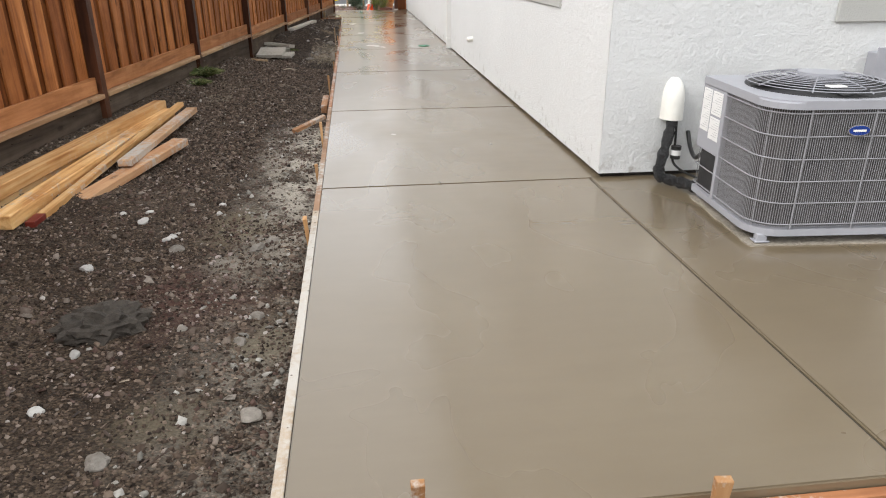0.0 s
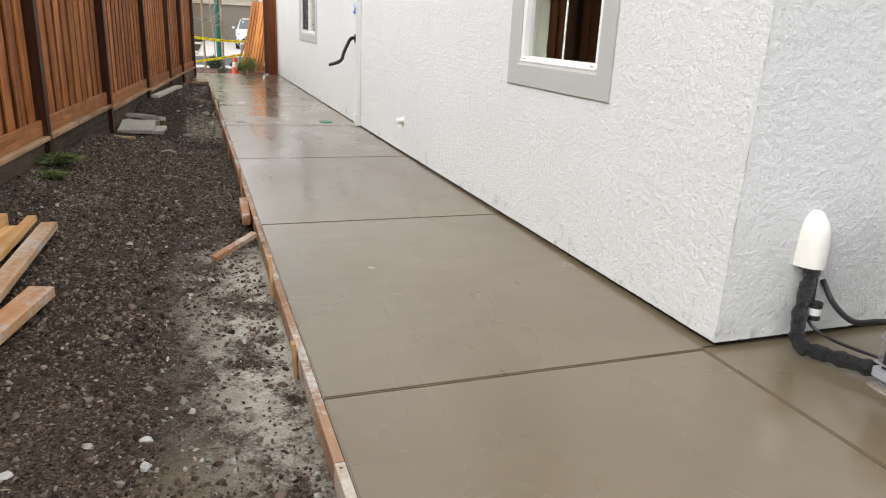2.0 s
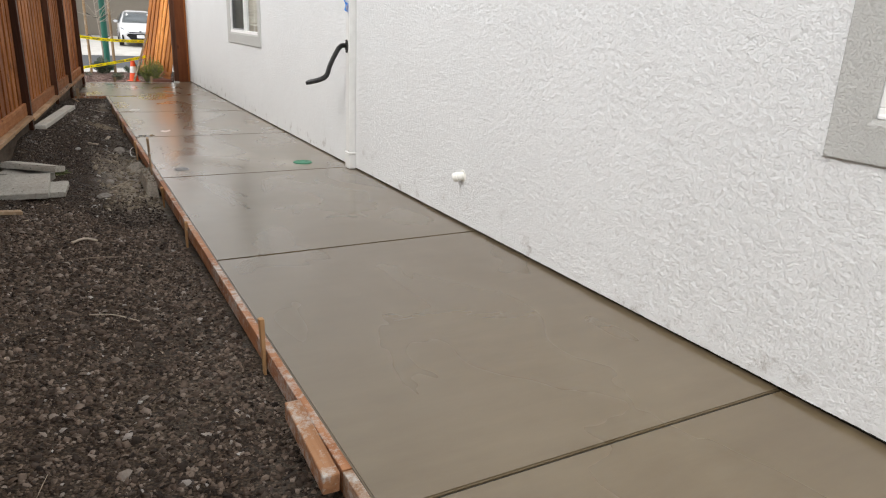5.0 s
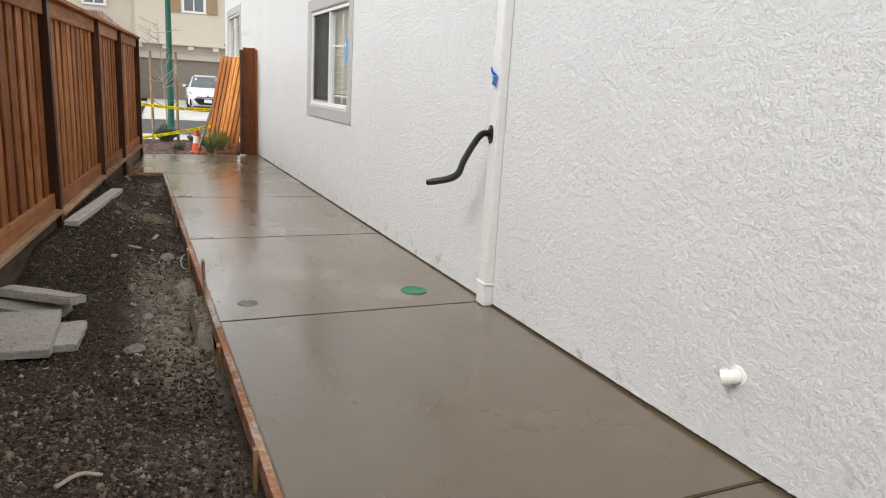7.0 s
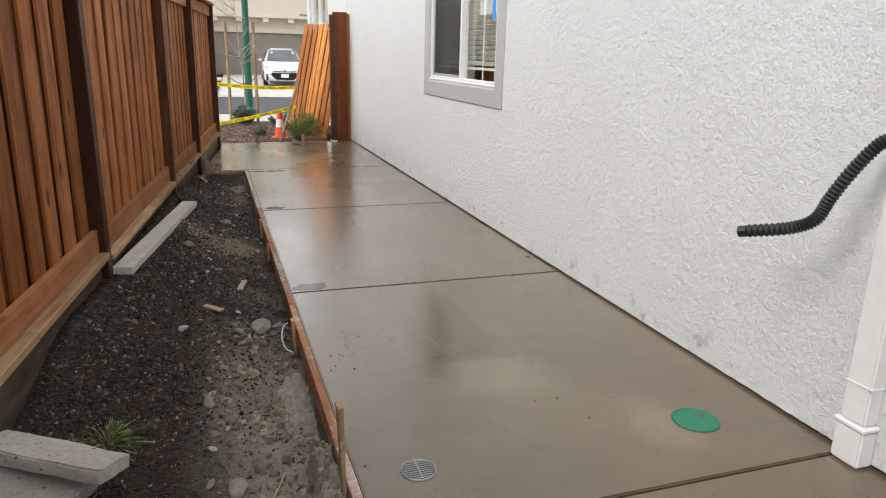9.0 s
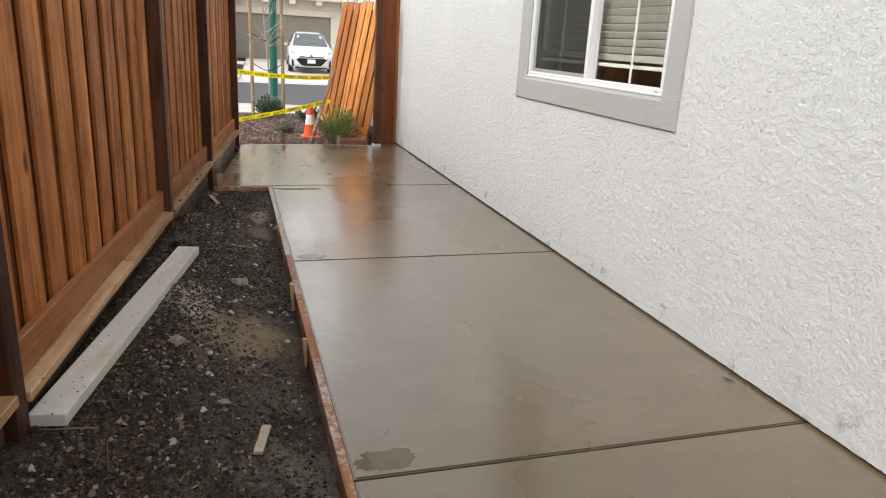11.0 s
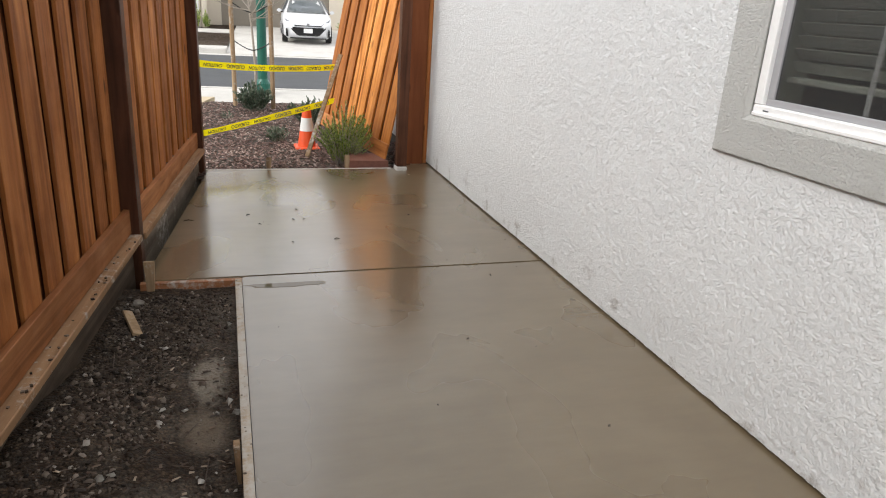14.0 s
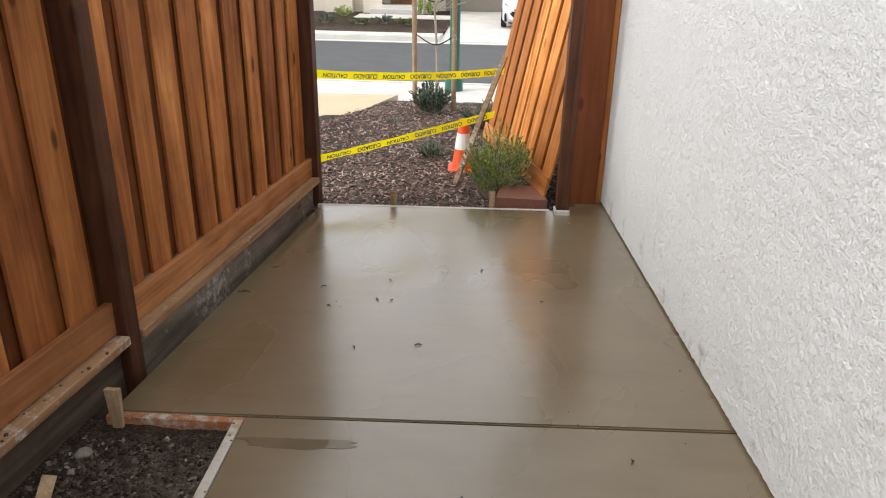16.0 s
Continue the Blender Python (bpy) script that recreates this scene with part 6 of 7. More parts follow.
# ---- traffic cone ----
cone = thing("traffic_cone", "orange traffic cone with white reflective band", "traffic cone", pose(0.80, 23.62, mulch_z(0.8, 23.62)))
part("foot", box((-0.135, -0.135, 0.0), (0.135, 0.135, 0.028), 0.01), ORANGE, cone)
for z0, r0, z1, r1, mt in ((0.028, 0.10, 0.20, 0.078, ORANGE), (0.20, 0.079, 0.345, 0.0585, REFLECT), (0.345, 0.0575, 0.47, 0.040, ORANGE)):
    part("band" if mt == REFLECT else "shell", cyl((0, 0, z0), (0, 0, z1), r0, r1, 28), mt, cone, "white band" if mt == REFLECT else "")

# ---- planting bed ----
rgm = random.Random(21)
vs, fs = [], []
for i in range(16000):
    y = 22.14 + 5.7 * rgm.random() ** 1.25
    x = rgm.uniform(-1.6 if y < 24 else -2.2, 1.95)
    if y > 26 and x < -1.05 + (y - 25.76) * 0.26:
        continue
    L, w, t = rgm.uniform(0.012, 0.042), rgm.uniform(0.005, 0.014), rgm.uniform(0.003, 0.008)
    m = pose(x, y, mulch_z(x, y) + rgm.uniform(0.0, 0.022), rgm.uniform(-28, 28), rgm.uniform(-28, 28), rgm.uniform(0, 360))
    k = len(vs)
    for sx, sy, sz in ((-1, -1, -1), (1, -0.7, -1), (0.8, 1, -1), (-1, 0.8, -1), (-0.9, -0.9, 1), (1, -0.7, 1), (0.7, 1, 1), (-1, 0.7, 1)):
        vs.append(tuple(m @ Vector((sx * L / 2 * 1.3, sy * w / 2 * 1.4, sz * t / 2))))
    fs += [(k + 4, k + 5, k + 6, k + 7), (k, k + 1, k + 5, k + 4), (k + 1, k + 2, k + 6, k + 5), (k + 2, k + 3, k + 7, k + 6), (k + 3, k, k + 4, k + 7)]
tagged(raw("bark_mulch", vs, fs, MULCH), "reddish brown bark mulch covering the front bed", "mulch", kind="stuff")
blades("rosemary_bush", 1.07, 22.62, mulch_z(1.07, 22.6) - 0.02, 150, 0.70, 0.30, 0.0042, LEAF, "upright green rosemary bush beside the walk", "bush", 31, side=52)
blades("grey_shrub", 0.36, 26.85, mulch_z(0.36, 26.8) - 0.02, 90, 0.50, 0.30, 0.009, SAGE, "grey green shrub in the mulch bed", "bush", 32, side=34)
blades("grey_shrub", 1.05, 25.6, mulch_z(1.05, 25.6) - 0.02, 70, 0.42, 0.30, 0.009, SAGE, "grey green shrub behind the leaning panel", "bush", 33, side=24)
blades("small_plant", 0.50, 24.02, mulch_z(0.5, 24.0) - 0.01, 50, 0.24, 0.16, 0.006, SAGE, "small sparse plant in the mulch bed", "plant", 34, side=14)
blades("small_plant", -0.05, 25.9, mulch_z(-0.05, 25.9) - 0.01, 22, 0.16, 0.12, 0.004, SAGE, "small sparse plant in the mulch bed", "plant", 35, side=10)
sand = part("ground_sand", prism([(-1.0, 25.6), (-0.25, 28.35), (-4.0, 28.35), (-4.0, 25.0), (-1.6, 25.0)], -0.5, -0.198), TAN)
tagged(sand, "tan compacted sand beside the planting bed", "ground", kind="structure")

# young tree with its stakes
tree = thing("young_tree", "bare young street tree tied between two stakes", "tree", pose(0.38, 27.35, -0.25))
rgt = random.Random(8)
trunk = [Vector((0, 0, 0)), Vector((0.02, 0, 0.6)), Vector((-0.01, 0.01, 1.2)), Vector((-0.05, 0.02, 1.6)), Vector((-0.09, 0.03, 2.3)), Vector((-0.14, 0.05, 3.0))]
part("trunk", tube(smoothed(trunk, 4), [0.022 - 0.0008 * i for i in range(21)], 8), BARK, tree, smooth=True)
for i in range(22):
    br = bmesh.new()
    t = rgt.uniform(0.35, 0.97)
    q = t * 5
    p = trunk[int(q)].lerp(trunk[min(5, int(q) + 1)], q - int(q))
    a = rgt.uniform(0, 6.28)
    d = Vector((math.cos(a), math.sin(a), rgt.uniform(0.1, 1.2))).normalized()
    L = rgt.uniform(0.25, 0.55)
    e = p + d * L
    tube([p, p + d * L * 0.5 + Vector((0, 0, -0.02)), e], [0.010, 0.007, 0.004], 5, br)
    for j in range(3):
        f = p.lerp(e, rgt.uniform(0.4, 1))
        d2 = (d + Vector((rgt.uniform(-1, 1), rgt.uniform(-1, 1), rgt.uniform(-0.2, 1)))).normalized()
        tube([f, f + d2 * rgt.uniform(0.1, 0.25)], [0.005, 0.002], 4, br)
    part("branch", br, BARK, tree)
for x, y in ((0.08, 27.5), (0.65, 27.1)):
    ob = part("tree_stake", cyl((x, y, -0.4), (x - 0.02, y, 2.0), 0.036, 0.034, 10), STAKEGREY)
    tagged(ob, "round weathered tree stake", "stake", "tree stakes")
for z in (0.72, 1.28):
    ob = part("tree_tie", tube(smoothed([(0.08, 27.5, z + 0.08), (0.25, 27.42, z - 0.02), (0.38, 27.32, z - 0.05), (0.51, 27.22, z), (0.65, 27.1, z + 0.1)], 6), 0.009, 6), RUBBER)
    tagged(ob, "black rubber tie holding the young tree", "tree tie", "tree ties")
lamp = thing("street_lamp", "dark green painted street lamp post with stepped base", "lamp post", pose(0.61, 29.5, -0.30))
part("pole", cyl((0, 0, 0.3), (0, 0, 5.2), 0.09, 0.07, 20), GREENPAINT, lamp)
part("base", cyl((0, 0, 0), (0, 0, 0.22), 0.16, 0.15, 20), GREENPAINT, lamp)
part("base_ring", cyl((0, 0, 0.22), (0, 0, 0.30), 0.14, 0.09, 20), GREENPAINT, lamp)
part("foot_slab", cyl((0, 0, -0.05), (0, 0, 0.012), 0.26, 0.26, 24), DRYCON, lamp)

# ---- street ----
ST = pose(0, 30.4, 0, 0, 0, -3)


def strip(name, y0, y1, z, mat, label, category, drop=0.4, x0=-90, x1=90):
    ob = part(name, box((x0, y0, z - drop), (x1, y1, z), 0.0), mat, m=ST)
    return tagged(ob, label, category, kind="structure")


strip("pavement_near", -2.2, -0.17, -0.285, DRYCON, "pale concrete pavement along the street", "pavement")
strip("kerb_near", -0.165, 0.0, -0.275, DRYCON, "pale concrete kerb", "kerb")
strip("gutter_near", 0.004, 0.35, -0.405, DRYCON, "pale concrete gutter", "gutter", 0.3)
strip("road", 0.354, 9.1, -0.40, ASPHALT, "dark grey asphalt street", "road", 0.3)
strip("gutter_far", 9.104, 9.6, -0.395, DRYCON, "pale concrete gutter", "gutter", 0.3)
strip("kerb_far", 9.604, 9.8, -0.25, DRYCON, "pale concrete kerb across the street", "kerb", 0.4, -90, -0.55)
strip("pavement_far", 9.804, 11.0, -0.24, DRYCON, "pale concrete pavement across the street", "pavement", 0.4, -90, -0.55)
strip("kerb_far_east", 9.604, 9.8, -0.25, DRYCON, "pale concrete kerb across the street", "kerb", 0.4, 5.6, 90)
strip("pavement_far_east", 9.804, 11.0, -0.24, DRYCON, "pale concrete pavement across the street", "pavement", 0.4, 5.6, 90)
verts = [(-0.54, 9.604, -0.38), (5.59, 9.604, -0.38), (5.59, 19.4, 0.10), (-0.54, 19.4, 0.10), (-0.54, 9.604, -0.8), (5.59, 9.604, -0.8), (5.59, 19.4, -0.8), (-0.54, 19.4, -0.8)]
drive = raw("driveway", verts, [(0, 1, 2, 3), (0, 4, 5, 1), (0, 3, 7, 4), (1, 5, 6, 2)], DRYCON, m=ST)
tagged(drive, "pale concrete driveway rising to the garage", "driveway", kind="structure")
verts = [(-30, 11.0, -0.23), (-0.56, 11.0, -0.23), (-0.56, 20, 0.12), (-30, 20, 0.12), (-30, 11.0, -0.8), (-0.56, 11, -0.8)]
bed = raw("ground_front_bed", verts, [(0, 1, 2, 3), (0, 4, 5, 1)], SOIL, m=ST)
tagged(bed, "dark soil bed before the house across the street", "ground", kind="structure")
entry = raw("pavement_entry", [(-4.5, 15.4, -0.03), (-0.55, 15.4, -0.03), (-0.55, 16.8, 0.03), (-4.5, 16.8, 0.03), (-4.5, 15.4, -0.3), (-0.55, 15.4, -0.3)], [(0, 1, 2, 3), (0, 4, 5, 1)], DRYCON, m=ST)
tagged(entry, "pale concrete entry path to the front door", "path", kind="structure")
for k, (x, y, h, mt) in enumerate(((-1.1, 47.2, 1.1, LEAF), (-0.75, 47.5, 0.8, LEAF), (-4.2, 46.6, 0.5, LEAF), (-1.4, 43.6, 0.3, WEED), (-2.2, 44.0, 0.35, SAGE), (-3.1, 43.7, 0.3, WEED), (-4.4, 43.9, 0.4, SAGE), (-5.6, 44.2, 0.4, LEAF), (-6.9, 44.0, 0.35, SAGE), (6.2, 45.0, 0.6, LEAF), (5.25, 48.9, 0.62, LEAF))):
    zz = -0.23 + (y - 41.4) * 0.035
    blades("front_shrub", x, y, zz, 34, h, 0.18 + 0.3 * (h < 0.7), 0.012, mt, "green shrub planted before the house across", "bush", 50 + k, side=22)

# ---- house across the street ----
HM = pose(0, 49.6, 0.10, 0, 0, -1.5)
house = thing("house", "two storey cream stucco house with garage and tiled porch", "house", HM)
part("main_wall", wall_mesh(-11, 5.7, 0.0, 0.3, -0.4, 3.0, [(-0.15, 4.6, -0.39, 2.12)], False), CREAM, house)
part("upper_wall", wall_mesh(0.0, 5.7, -0.45, 0.0, 3.0, 6.6, [(2.35, 3.45, 4.62, 6.0)], False), CREAM, house)
part("upper_wall", box((-11, -0.0, 3.0), (-0.002, 0.3, 6.6)), CREAM, house)
part("side_wall", box((5.5, 0.302, -0.4), (5.7, 9.0, 6.6)), CREAM, house)
part("side_wall", box((-11.0, 0.302, -0.4), (-10.8, 9.0, 6.6)), CREAM, house)
part("band", box((-0.06, -0.50, 2.86), (5.76, 0.02, 3.0), 0.01), CREAM, house)
part("garage_head", box((-0.35, -0.06, 2.13), (4.8, 0.0, 2.42), 0.008), CREAM, house)
for x in (0.15, 1.42, 2.7, 3.98, 5.26):
    part("corbel", box((x - 0.16, -0.47, 2.64), (x + 0.16, -0.002, 2.855), 0.02), CREAM, house)
bm = box((-11.6, -0.95, 6.6), (5.5, 9.5, 6.75))
part("eave", bm, CREAM, house)
bm = bmesh.new()
vv = [bm.verts.new(c) for c in ((-11.7, -1.05, 6.75), (5.6, -1.05, 6.75), (5.6, 9.6, 6.75), (-11.7, 9.6, 6.75), (-6.5, 4.3, 8.6), (0.5, 4.3, 8.6))]
for f in ((0, 1, 5, 4), (1, 2, 5), (2, 3, 4, 5), (3, 0, 4), (3, 2, 1, 0)):
    bm.faces.new([vv[i] for i in f])
part("roof", bm, ROOFTILE, house)
gd = part("garage_door", box((-0.148, 0.10, -0.2), (4.598, 0.14, 2.118)), GARAGE, house, "taupe sectional garage door")
for j in range(4):
    for i in range(4):
        part("door_panel", box((-0.14 + 1.18 * i, 0.092, 0.02 + 0.52 * j), (1.03 + 1.18 * i, 0.0985, 0.53 + 0.52 * j), 0.003), GARAGE, gd)
win = part("window", box((2.35, -0.40, 4.62), (3.45, -0.36, 6.0)), CARGLASS, house, "upper window with dark glass")
bm = bmesh.new()
for lo, hi in (((2.28, -0.49, 4.55), (3.52, -0.401, 4.66)), ((2.28, -0.49, 4.66), (2.42, -0.401, 6.0)), ((3.38, -0.49, 4.66), (3.52, -0.401, 6.0)), ((2.87, -0.46, 4.66), (2.93, -0.401, 6.0)), ((2.28, -0.49, 6.0), (3.52, -0.401, 6.1))):
    box(lo, hi, 0.005, bm=bm)
part("window_frame", bm, VINYL, win)
win = part("window", box((-2.40, -0.03, 4.66), (-1.42, -0.004, 6.0)), CARGLASS, house, "upper window with dark glass")
bm = bmesh.new()
for lo, hi in (((-2.5, -0.09, 4.56), (-1.32, -0.031, 4.67)), ((-2.5, -0.09, 4.67), (-2.36, -0.031, 6.0)), ((-1.46, -0.09, 4.67), (-1.32, -0.031, 6.0)), ((-1.94, -0.06, 4.67), (-1.88, -0.031, 6.0)), ((-2.36, -0.055, 5.3), (-1.46, -0.031, 5.34)), ((-2.5, -0.09, 6.0), (-1.32, -0.031, 6.1))):
    box(lo, hi, 0.005, bm=bm)
part("window_frame", bm, VINYL, win)
for x in (1.70, 3.56):
    sh = part("shutter", box((x, -0.50, 4.55), (x + 0.54, -0.452, 6.1), 0.006), SHUTTER, house, "brown plank shutter")
    for k in range(4):
        part("plank", box((x + 0.03 + 0.123 * k, -0.51, 4.58), (x + 0.14 + 0.123 * k, -0.501, 6.07), 0.003), SHUTTER, sh)
lan = part("wall_lantern", box((5.25, -0.03, 2.42), (5.41, -0.003, 2.62), 0.006), INK, house, "black wall lantern")
part("lantern_cage", cyl((5.33, -0.13, 2.33), (5.33, -0.13, 2.60), 0.055, 0.09, 8), CARLAMP, lan)
part("lantern_roof", cyl((5.33, -0.13, 2.60), (5.33, -0.13, 2.73), 0.11, 0.02, 8), INK, lan)
part("lantern_arm", tube(smoothed([(5.33, -0.03, 2.60), (5.33, -0.09, 2.76), (5.33, -0.13, 2.72)], 4), 0.012, 6), INK, lan)
num = part("number_plate", box((4.42, -0.475, 2.90), (4.82, -0.452, 3.10), 0.004), INK, house, "dark house number plate")
part("plate_face", box((4.45, -0.479, 2.925), (4.79, -0.4755, 3.075)), CARLAMP, num)
# porch with an arched opening
PX0, PX1, PY = -3.55, -0.95, -1.55
outer = [(PX0, -0.4), (-2.75, -0.4), (-2.75, 2.15)]
arch = [(-2.1 - 0.65 * math.cos(math.pi * k / 12), 2.15 + 0.65 * math.sin(math.pi * k / 12)) for k in range(1, 12)]
ring2 = outer + arch + [(-1.45, 2.15), (-1.45, -0.4), (PX1, -0.4), (PX1, 3.2), (PX0, 3.2)]
bm = bmesh.new()
fa = [bm.verts.new((x, PY, z)) for x, z in ring2]
fb = [bm.verts.new((x, PY + 0.3, z)) for x, z in ring2]
bm.faces.new(fa)
bm.faces.new(fb[::-1])
for i in range(len(fa)):
    j = (i + 1) % len(fa)
    bm.faces.new((fa[i], fb[i], fb[j], fa[j]))
part("porch_front", bm, CREAM, house)
part("porch_side", box((PX0, PY + 0.3, -0.4), (PX0 + 0.25, -0.002, 3.2)), CREAM, house)
part("porch_side", box((PX1 - 0.25, PY + 0.3, -0.4), (PX1, -0.002, 3.2)), CREAM, house)
part("porch_floor", box((-3.2, PY - 0.5, -0.4), (-1.2, PY - 0.002, 0.12), 0.01), DRYCON, house)
part("porch_floor", box((PX0 + 0.26, PY + 0.002, -0.4), (PX1 - 0.26, -0.01, 0.26), 0.01), DRYCON, house)
part("porch_eave", box((PX0 - 0.3, PY - 0.3, 3.2), (PX1 + 0.3, 0.0, 3.34), 0.02), CREAM, house)
fd = part("front_door", box((-2.55, -0.08, 0.262), (-1.62, -0.012, 2.5), 0.01), DOORWOOD, house, "brown wooden front door")
part("handle", box((-2.47, -0.12, 1.05), (-2.43, -0.082, 1.45), 0.008), INK, fd)
part("post_column", cyl((PX1 + 0.15, PY + 0.1, -0.3), (PX1 + 0.15, PY + 0.1, 3.19), 0.13, n=20), CREAM, house)
part("porch_downspout", cyl((PX1 - 0.1, PY - 0.06, -0.3), (PX1 - 0.1, PY - 0.06, 3.19), 0.05, n=10), WHITEMETAL, house)
part("low_wall", box((-5.2, PY, -0.4), (-4.0, PY + 0.25, 1.05), 0.02), CREAM, house)
part("left_wing", box((-11, PY + 0.5, -0.4), (PX0 - 0.002, -0.004, 3.0), 0.0), CREAM, house)
# hip roof of barrel tiles over the porch
vs, fs = [], []
x0, x1, y0, zr, zt = PX0 - 0.4, PX1 + 0.4, PY - 0.42, 3.35, 4.25
xm, ym = (x0 + x1) / 2, -0.05
rows = 22
for i in range(rows):
    a = (i + 0.5) / rows
    x = x0 + (x1 - x0) * a
    up = 1 - abs(2 * a - 1)
    ln = max(0.08, min(1, up * 1.6))
    segs = max(1, int(6 * ln))
    for s in range(segs):
        t0, t1 = ln * s / segs, ln * (s + 1.12) / segs
        k = len(vs)
        for t, rr in ((t0, 0.085), (t1, 0.070)):
            yy, zz = y0 + (ym - y0) * t, zr + (zt - zr) * t
            for c in range(6):
                an = math.pi * c / 5
                vs.append((x + rr * math.cos(an), yy, zz + rr * 0.8 * math.sin(an) + 0.012 * (1 - (t == t1))))
        for c in range(5):
            fs.append((k + c, k + c + 1, k + 6 + c + 1, k + 6 + c))
tagged(raw("roof_tiles", vs, fs, ROOFTILE, house), "brown barrel roof tiles", kind="stuff")
bm = bmesh.new()
vv = [bm.verts.new(c) for c in ((x0, y0, zr - 0.01), (x1, y0, zr - 0.01), (x1, -0.002, zr - 0.01), (x0, -0.002, zr - 0.01), (xm - 0.3, -0.002, zt), (xm + 0.3, -0.002, zt))]
for f in ((0, 1, 5, 4), (1, 2, 5), (3, 0, 4), (2, 3, 4, 5), (3, 2, 1, 0)):
    bm.faces.new([vv[i] for i in f])
part("porch_roof", bm, ROOFTILE, house)

# ---- parked car ----
CM = pose(2.95, 43.2, -0.2, 2.8, 0, -3) @ Matrix.Scale(1.04, 4)
car = thing("car", "silver white hatchback parked on the driveway", "car", CM)
# stations along the length: y, sill, belt, roof, half widths at sill, belt and roof
stations = ((0.00, 0.30, 0.62, 0.66, 0.52, 0.60, 0.50), (0.10, 0.20, 0.72, 0.76, 0.72, 0.76, 0.62), (0.35, 0.17, 0.82, 0.87, 0.84, 0.84, 0.70), (0.75, 0.17, 0.88, 0.94, 0.87, 0.87, 0.72),
            (1.15, 0.17, 0.93, 1.00, 0.88, 0.875, 0.70), (1.75, 0.17, 0.96, 1.33, 0.88, 0.87, 0.60), (2.15, 0.17, 0.98, 1.46, 0.88, 0.865, 0.57), (2.7, 0.17, 1.0, 1.48, 0.88, 0.86, 0.56),
            (3.4, 0.17, 1.02, 1.40, 0.88, 0.85, 0.55), (4.1, 0.19, 1.04, 1.18, 0.86, 0.83, 0.58), (4.5, 0.28, 0.95, 1.0, 0.74, 0.74, 0.6))
bm = bmesh.new()
rings = []
for y, zl, zb, zt_, wl, wb, wt in stations:
    half = [(wl * 0.85, zl), (wl, zl + 0.12), (wl * 1.0, (zl + zb) / 2 + 0.05), (wb, zb - 0.03), (wb * 0.97, zb), (wt + (wb - wt) * 0.15, zt_ - (zt_ - zb) * 0.18), (wt * 0.8, zt_)]
    rings.append([bm.verts.new((x, y, z)) for x, z in half] + [bm.verts.new((-x, y, z)) for x, z in half[::-1]])
n = len(rings[0])
for a, b in zip(rings, rings[1:]):
    for k in range(n):
        bm.faces.new((a[k], a[(k + 1) % n], b[(k + 1) % n], b[k]))
bm.faces.new(rings[0])
bm.faces.new(rings[-1][::-1])
part("body", bm, CARWHITE, car, smooth=True)


def patch(name, quad, mat, lift, parent, label=""):
    bm = bmesh.new()
    v = [Vector(q) for q in quad]
    nr = (v[1] - v[0]).cross(v[2] - v[0]).normalized() * lift
    lo = [bm.verts.new(q) for q in v]
    hi = [bm.verts.new(q + nr) for q in v]
    bm.faces.new(lo[::-1])
    bm.faces.new(hi)
    for i in range(len(v)):
        j = (i + 1) % len(v)
        bm.faces.new((lo[i], lo[j], hi[j], hi[i]))
    return part(name, bm, mat, parent, label)


def front_strip(name, xs, low, high, mat, out, parent, label=""):
    """A band bent round the nose of the car; low and high give z at x."""
    bm = bmesh.new()
    rows_ = []
    for d in (0.03, -out):
        rows_.append([[bm.verts.new((x, max(0.0, abs(x) - 0.52) * 0.62 + d, f(x))) for x in xs] for f in (low, high)])
    back, fore = rows_
    for k in range(len(xs) - 1):
        bm.faces.new((fore[0][k], fore[0][k + 1], fore[1][k + 1], fore[1][k]))
        bm.faces.new((fore[1][k], fore[1][k + 1], back[1][k + 1], back[1][k]))
        bm.faces.new((back[0][k], back[0][k + 1], fore[0][k + 1], fore[0][k]))
    return part(name, bm, mat, parent, label)


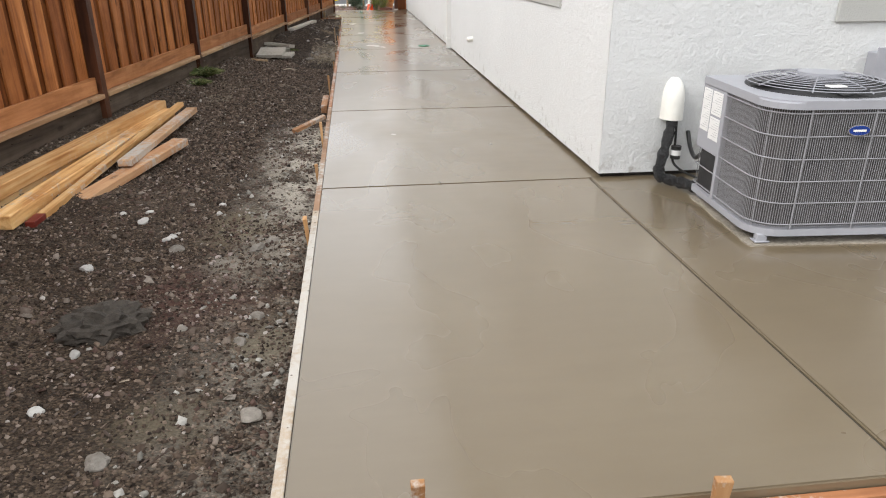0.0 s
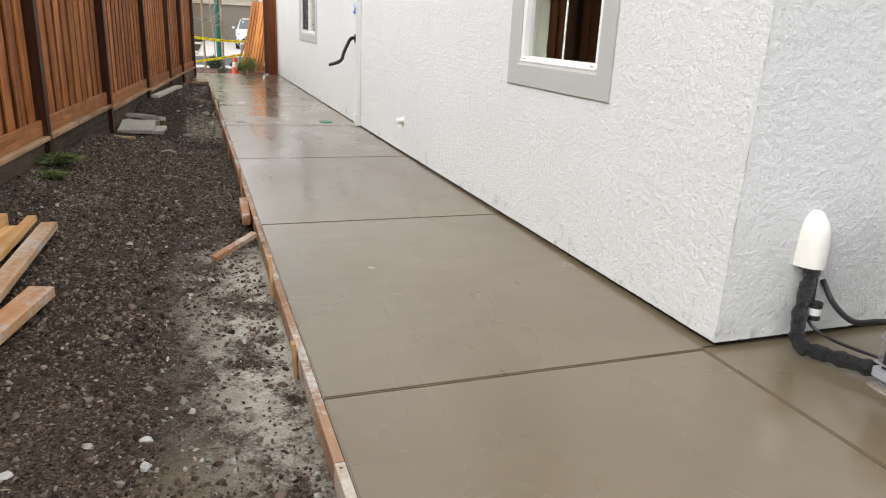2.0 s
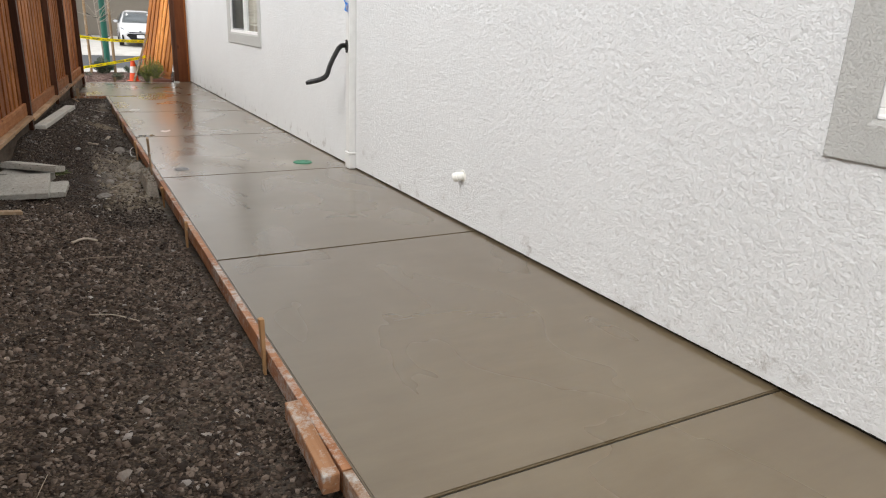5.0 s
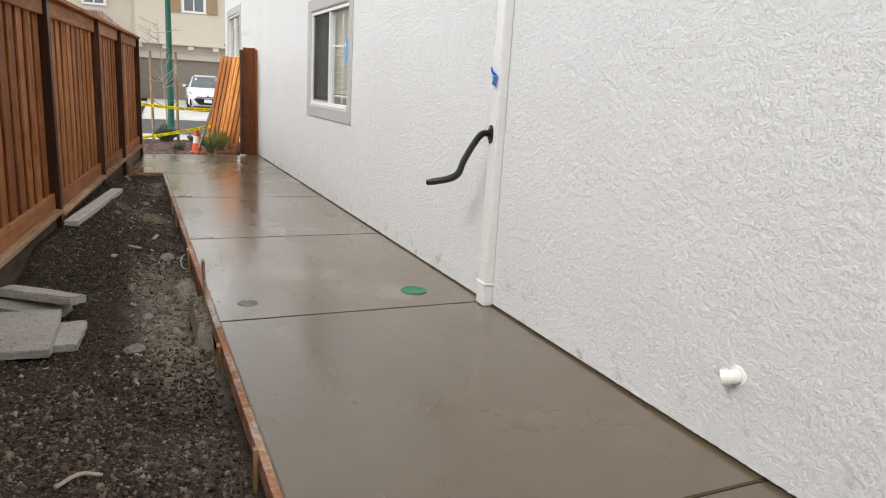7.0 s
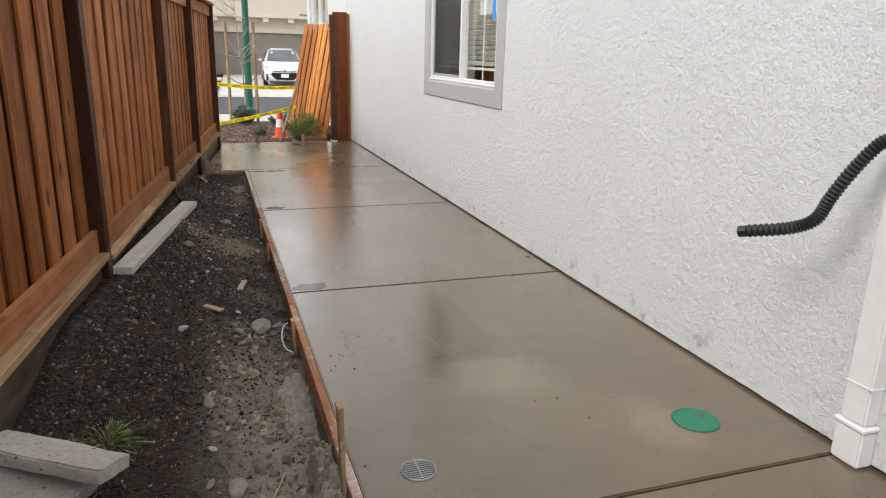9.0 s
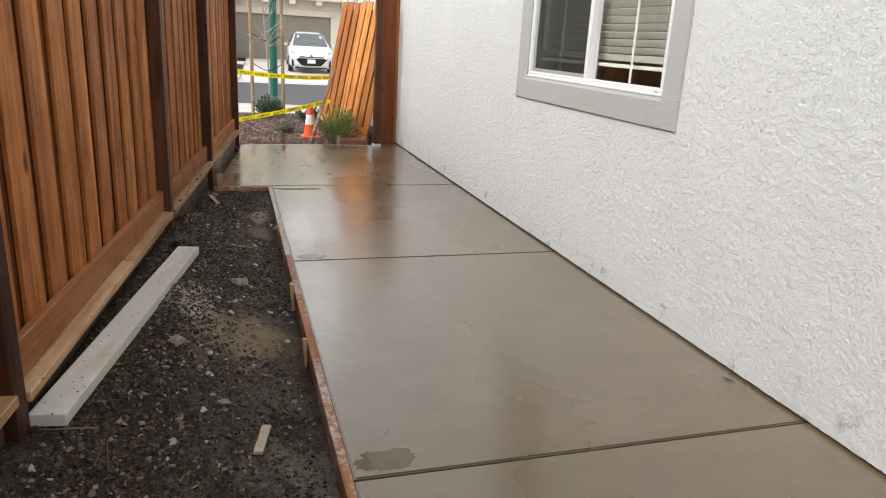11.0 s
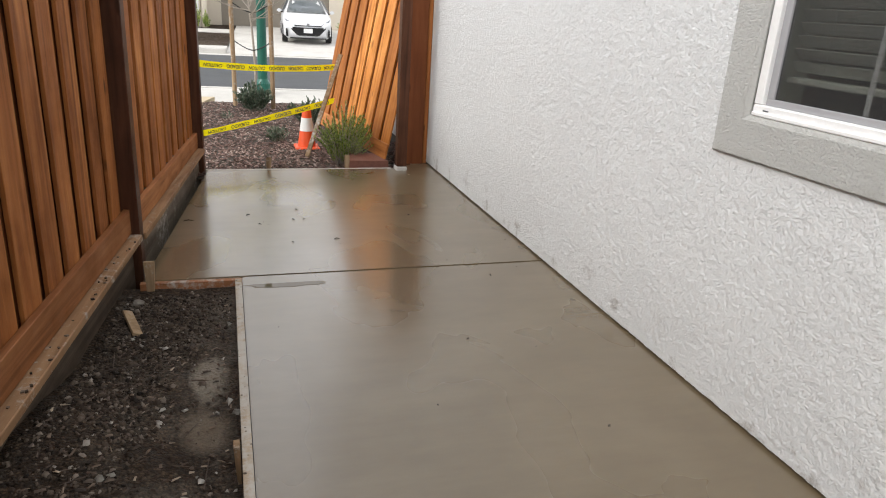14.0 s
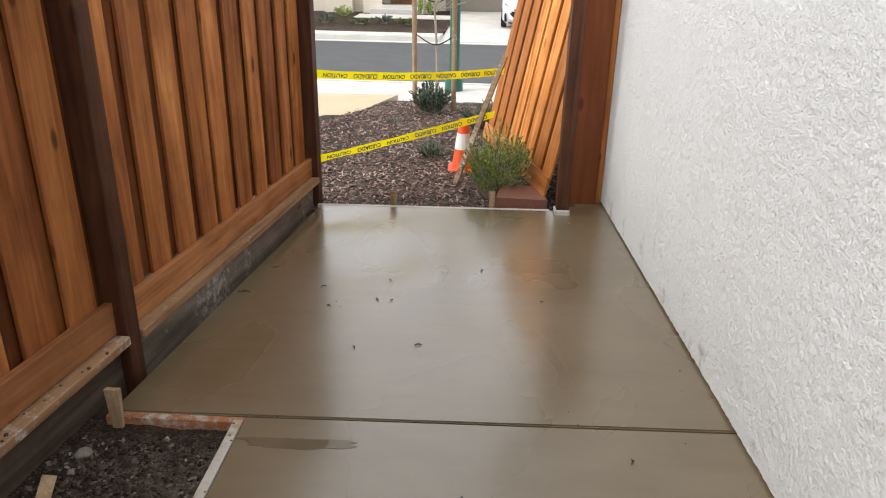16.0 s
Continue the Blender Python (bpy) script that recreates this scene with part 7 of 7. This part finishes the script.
bm = bmesh.new()
ws = [[bm.verts.new((w * k / 4, y + 0.05 * (k / 4) ** 2, z - 0.02 * (k / 4) ** 2)) for k in range(-4, 5)] for y, z, w in ((1.08, 1.015, 0.72), (1.40, 1.185, 0.665), (1.72, 1.335, 0.61), (2.04, 1.455, 0.55))]
for a, b in zip(ws, ws[1:]):
    for k in range(8):
        bm.faces.new((a[k], a[k + 1], b[k + 1], b[k]))
bmesh.ops.solidify(bm, geom=bm.faces[:], thickness=-0.02)
part("windscreen", bm, WINDSCREEN, car, "windscreen coloured pale as reflected sky", smooth=True)
for s in (1, -1):
    patch("side_window", [(s * 0.855, 1.6, 1.0), (s * 0.85, 3.5, 1.04), (s * 0.63, 3.2, 1.36), (s * 0.66, 2.1, 1.38)][::s], CARGLASS, 0.02, car)
    patch("headlight", [(s * 0.46, 0.02, 0.655), (s * 0.72, 0.14, 0.69), (s * 0.82, 0.40, 0.85), (s * 0.66, 0.17, 0.77)][::s], CARLAMP, 0.03, car, "slim grey headlight")
    patch("fog_recess", [(s * 0.69, 0.055, 0.25), (s * 0.77, 0.11, 0.27), (s * 0.765, 0.10, 0.52), (s * 0.73, 0.075, 0.54)][::s], CARBLACK, 0.03, car, "black lamp recess")
    mir = part("mirror", box((min(s * 0.90, s * 1.06), 1.52, 0.97), (max(s * 0.90, s * 1.06), 1.62, 1.09), 0.03, seg=2), CARWHITE, car)
    part("mirror_stalk", box((min(s * 0.82, s * 0.92), 1.55, 0.96), (max(s * 0.82, s * 0.92), 1.60, 1.0), 0.005), CARBLACK, mir)
    for y in (0.85, 3.55):
        wh = part("wheel", cyl((s * 0.70, y, 0.31), (s * 0.895, y, 0.31), 0.31, n=28), TYRE, car, "black tyre")
        part("rim", cyl((s * 0.893, y, 0.31), (s * 0.905, y, 0.31), 0.20, n=20), CHROME, wh)
nose = [-0.64 + 0.08 * k for k in range(17)]
front_strip("lower_grille", nose, lambda x: 0.30 + max(0.0, abs(x) - 0.38) * 1.0, lambda x: 0.585 + 0.02 * abs(x), CARBLACK, 0.022, car, "black lower grille")
front_strip("bumper_lip", nose, lambda x: 0.20, lambda x: 0.235, CARBLACK, 0.024, car, "black bumper lip")
front_strip("upper_grille", nose[2:-2], lambda x: 0.63, lambda x: 0.655 + 0.02 * abs(x), CARBLACK, 0.02, car, "black upper grille")
part("number_plate", box((-0.16, -0.045, 0.40), (0.16, -0.026, 0.55), 0.004), LABEL, car, "white number plate")
part("emblem", cyl((0, -0.02, 0.69), (0, 0.01, 0.69), 0.05, n=16), CHROME, car)
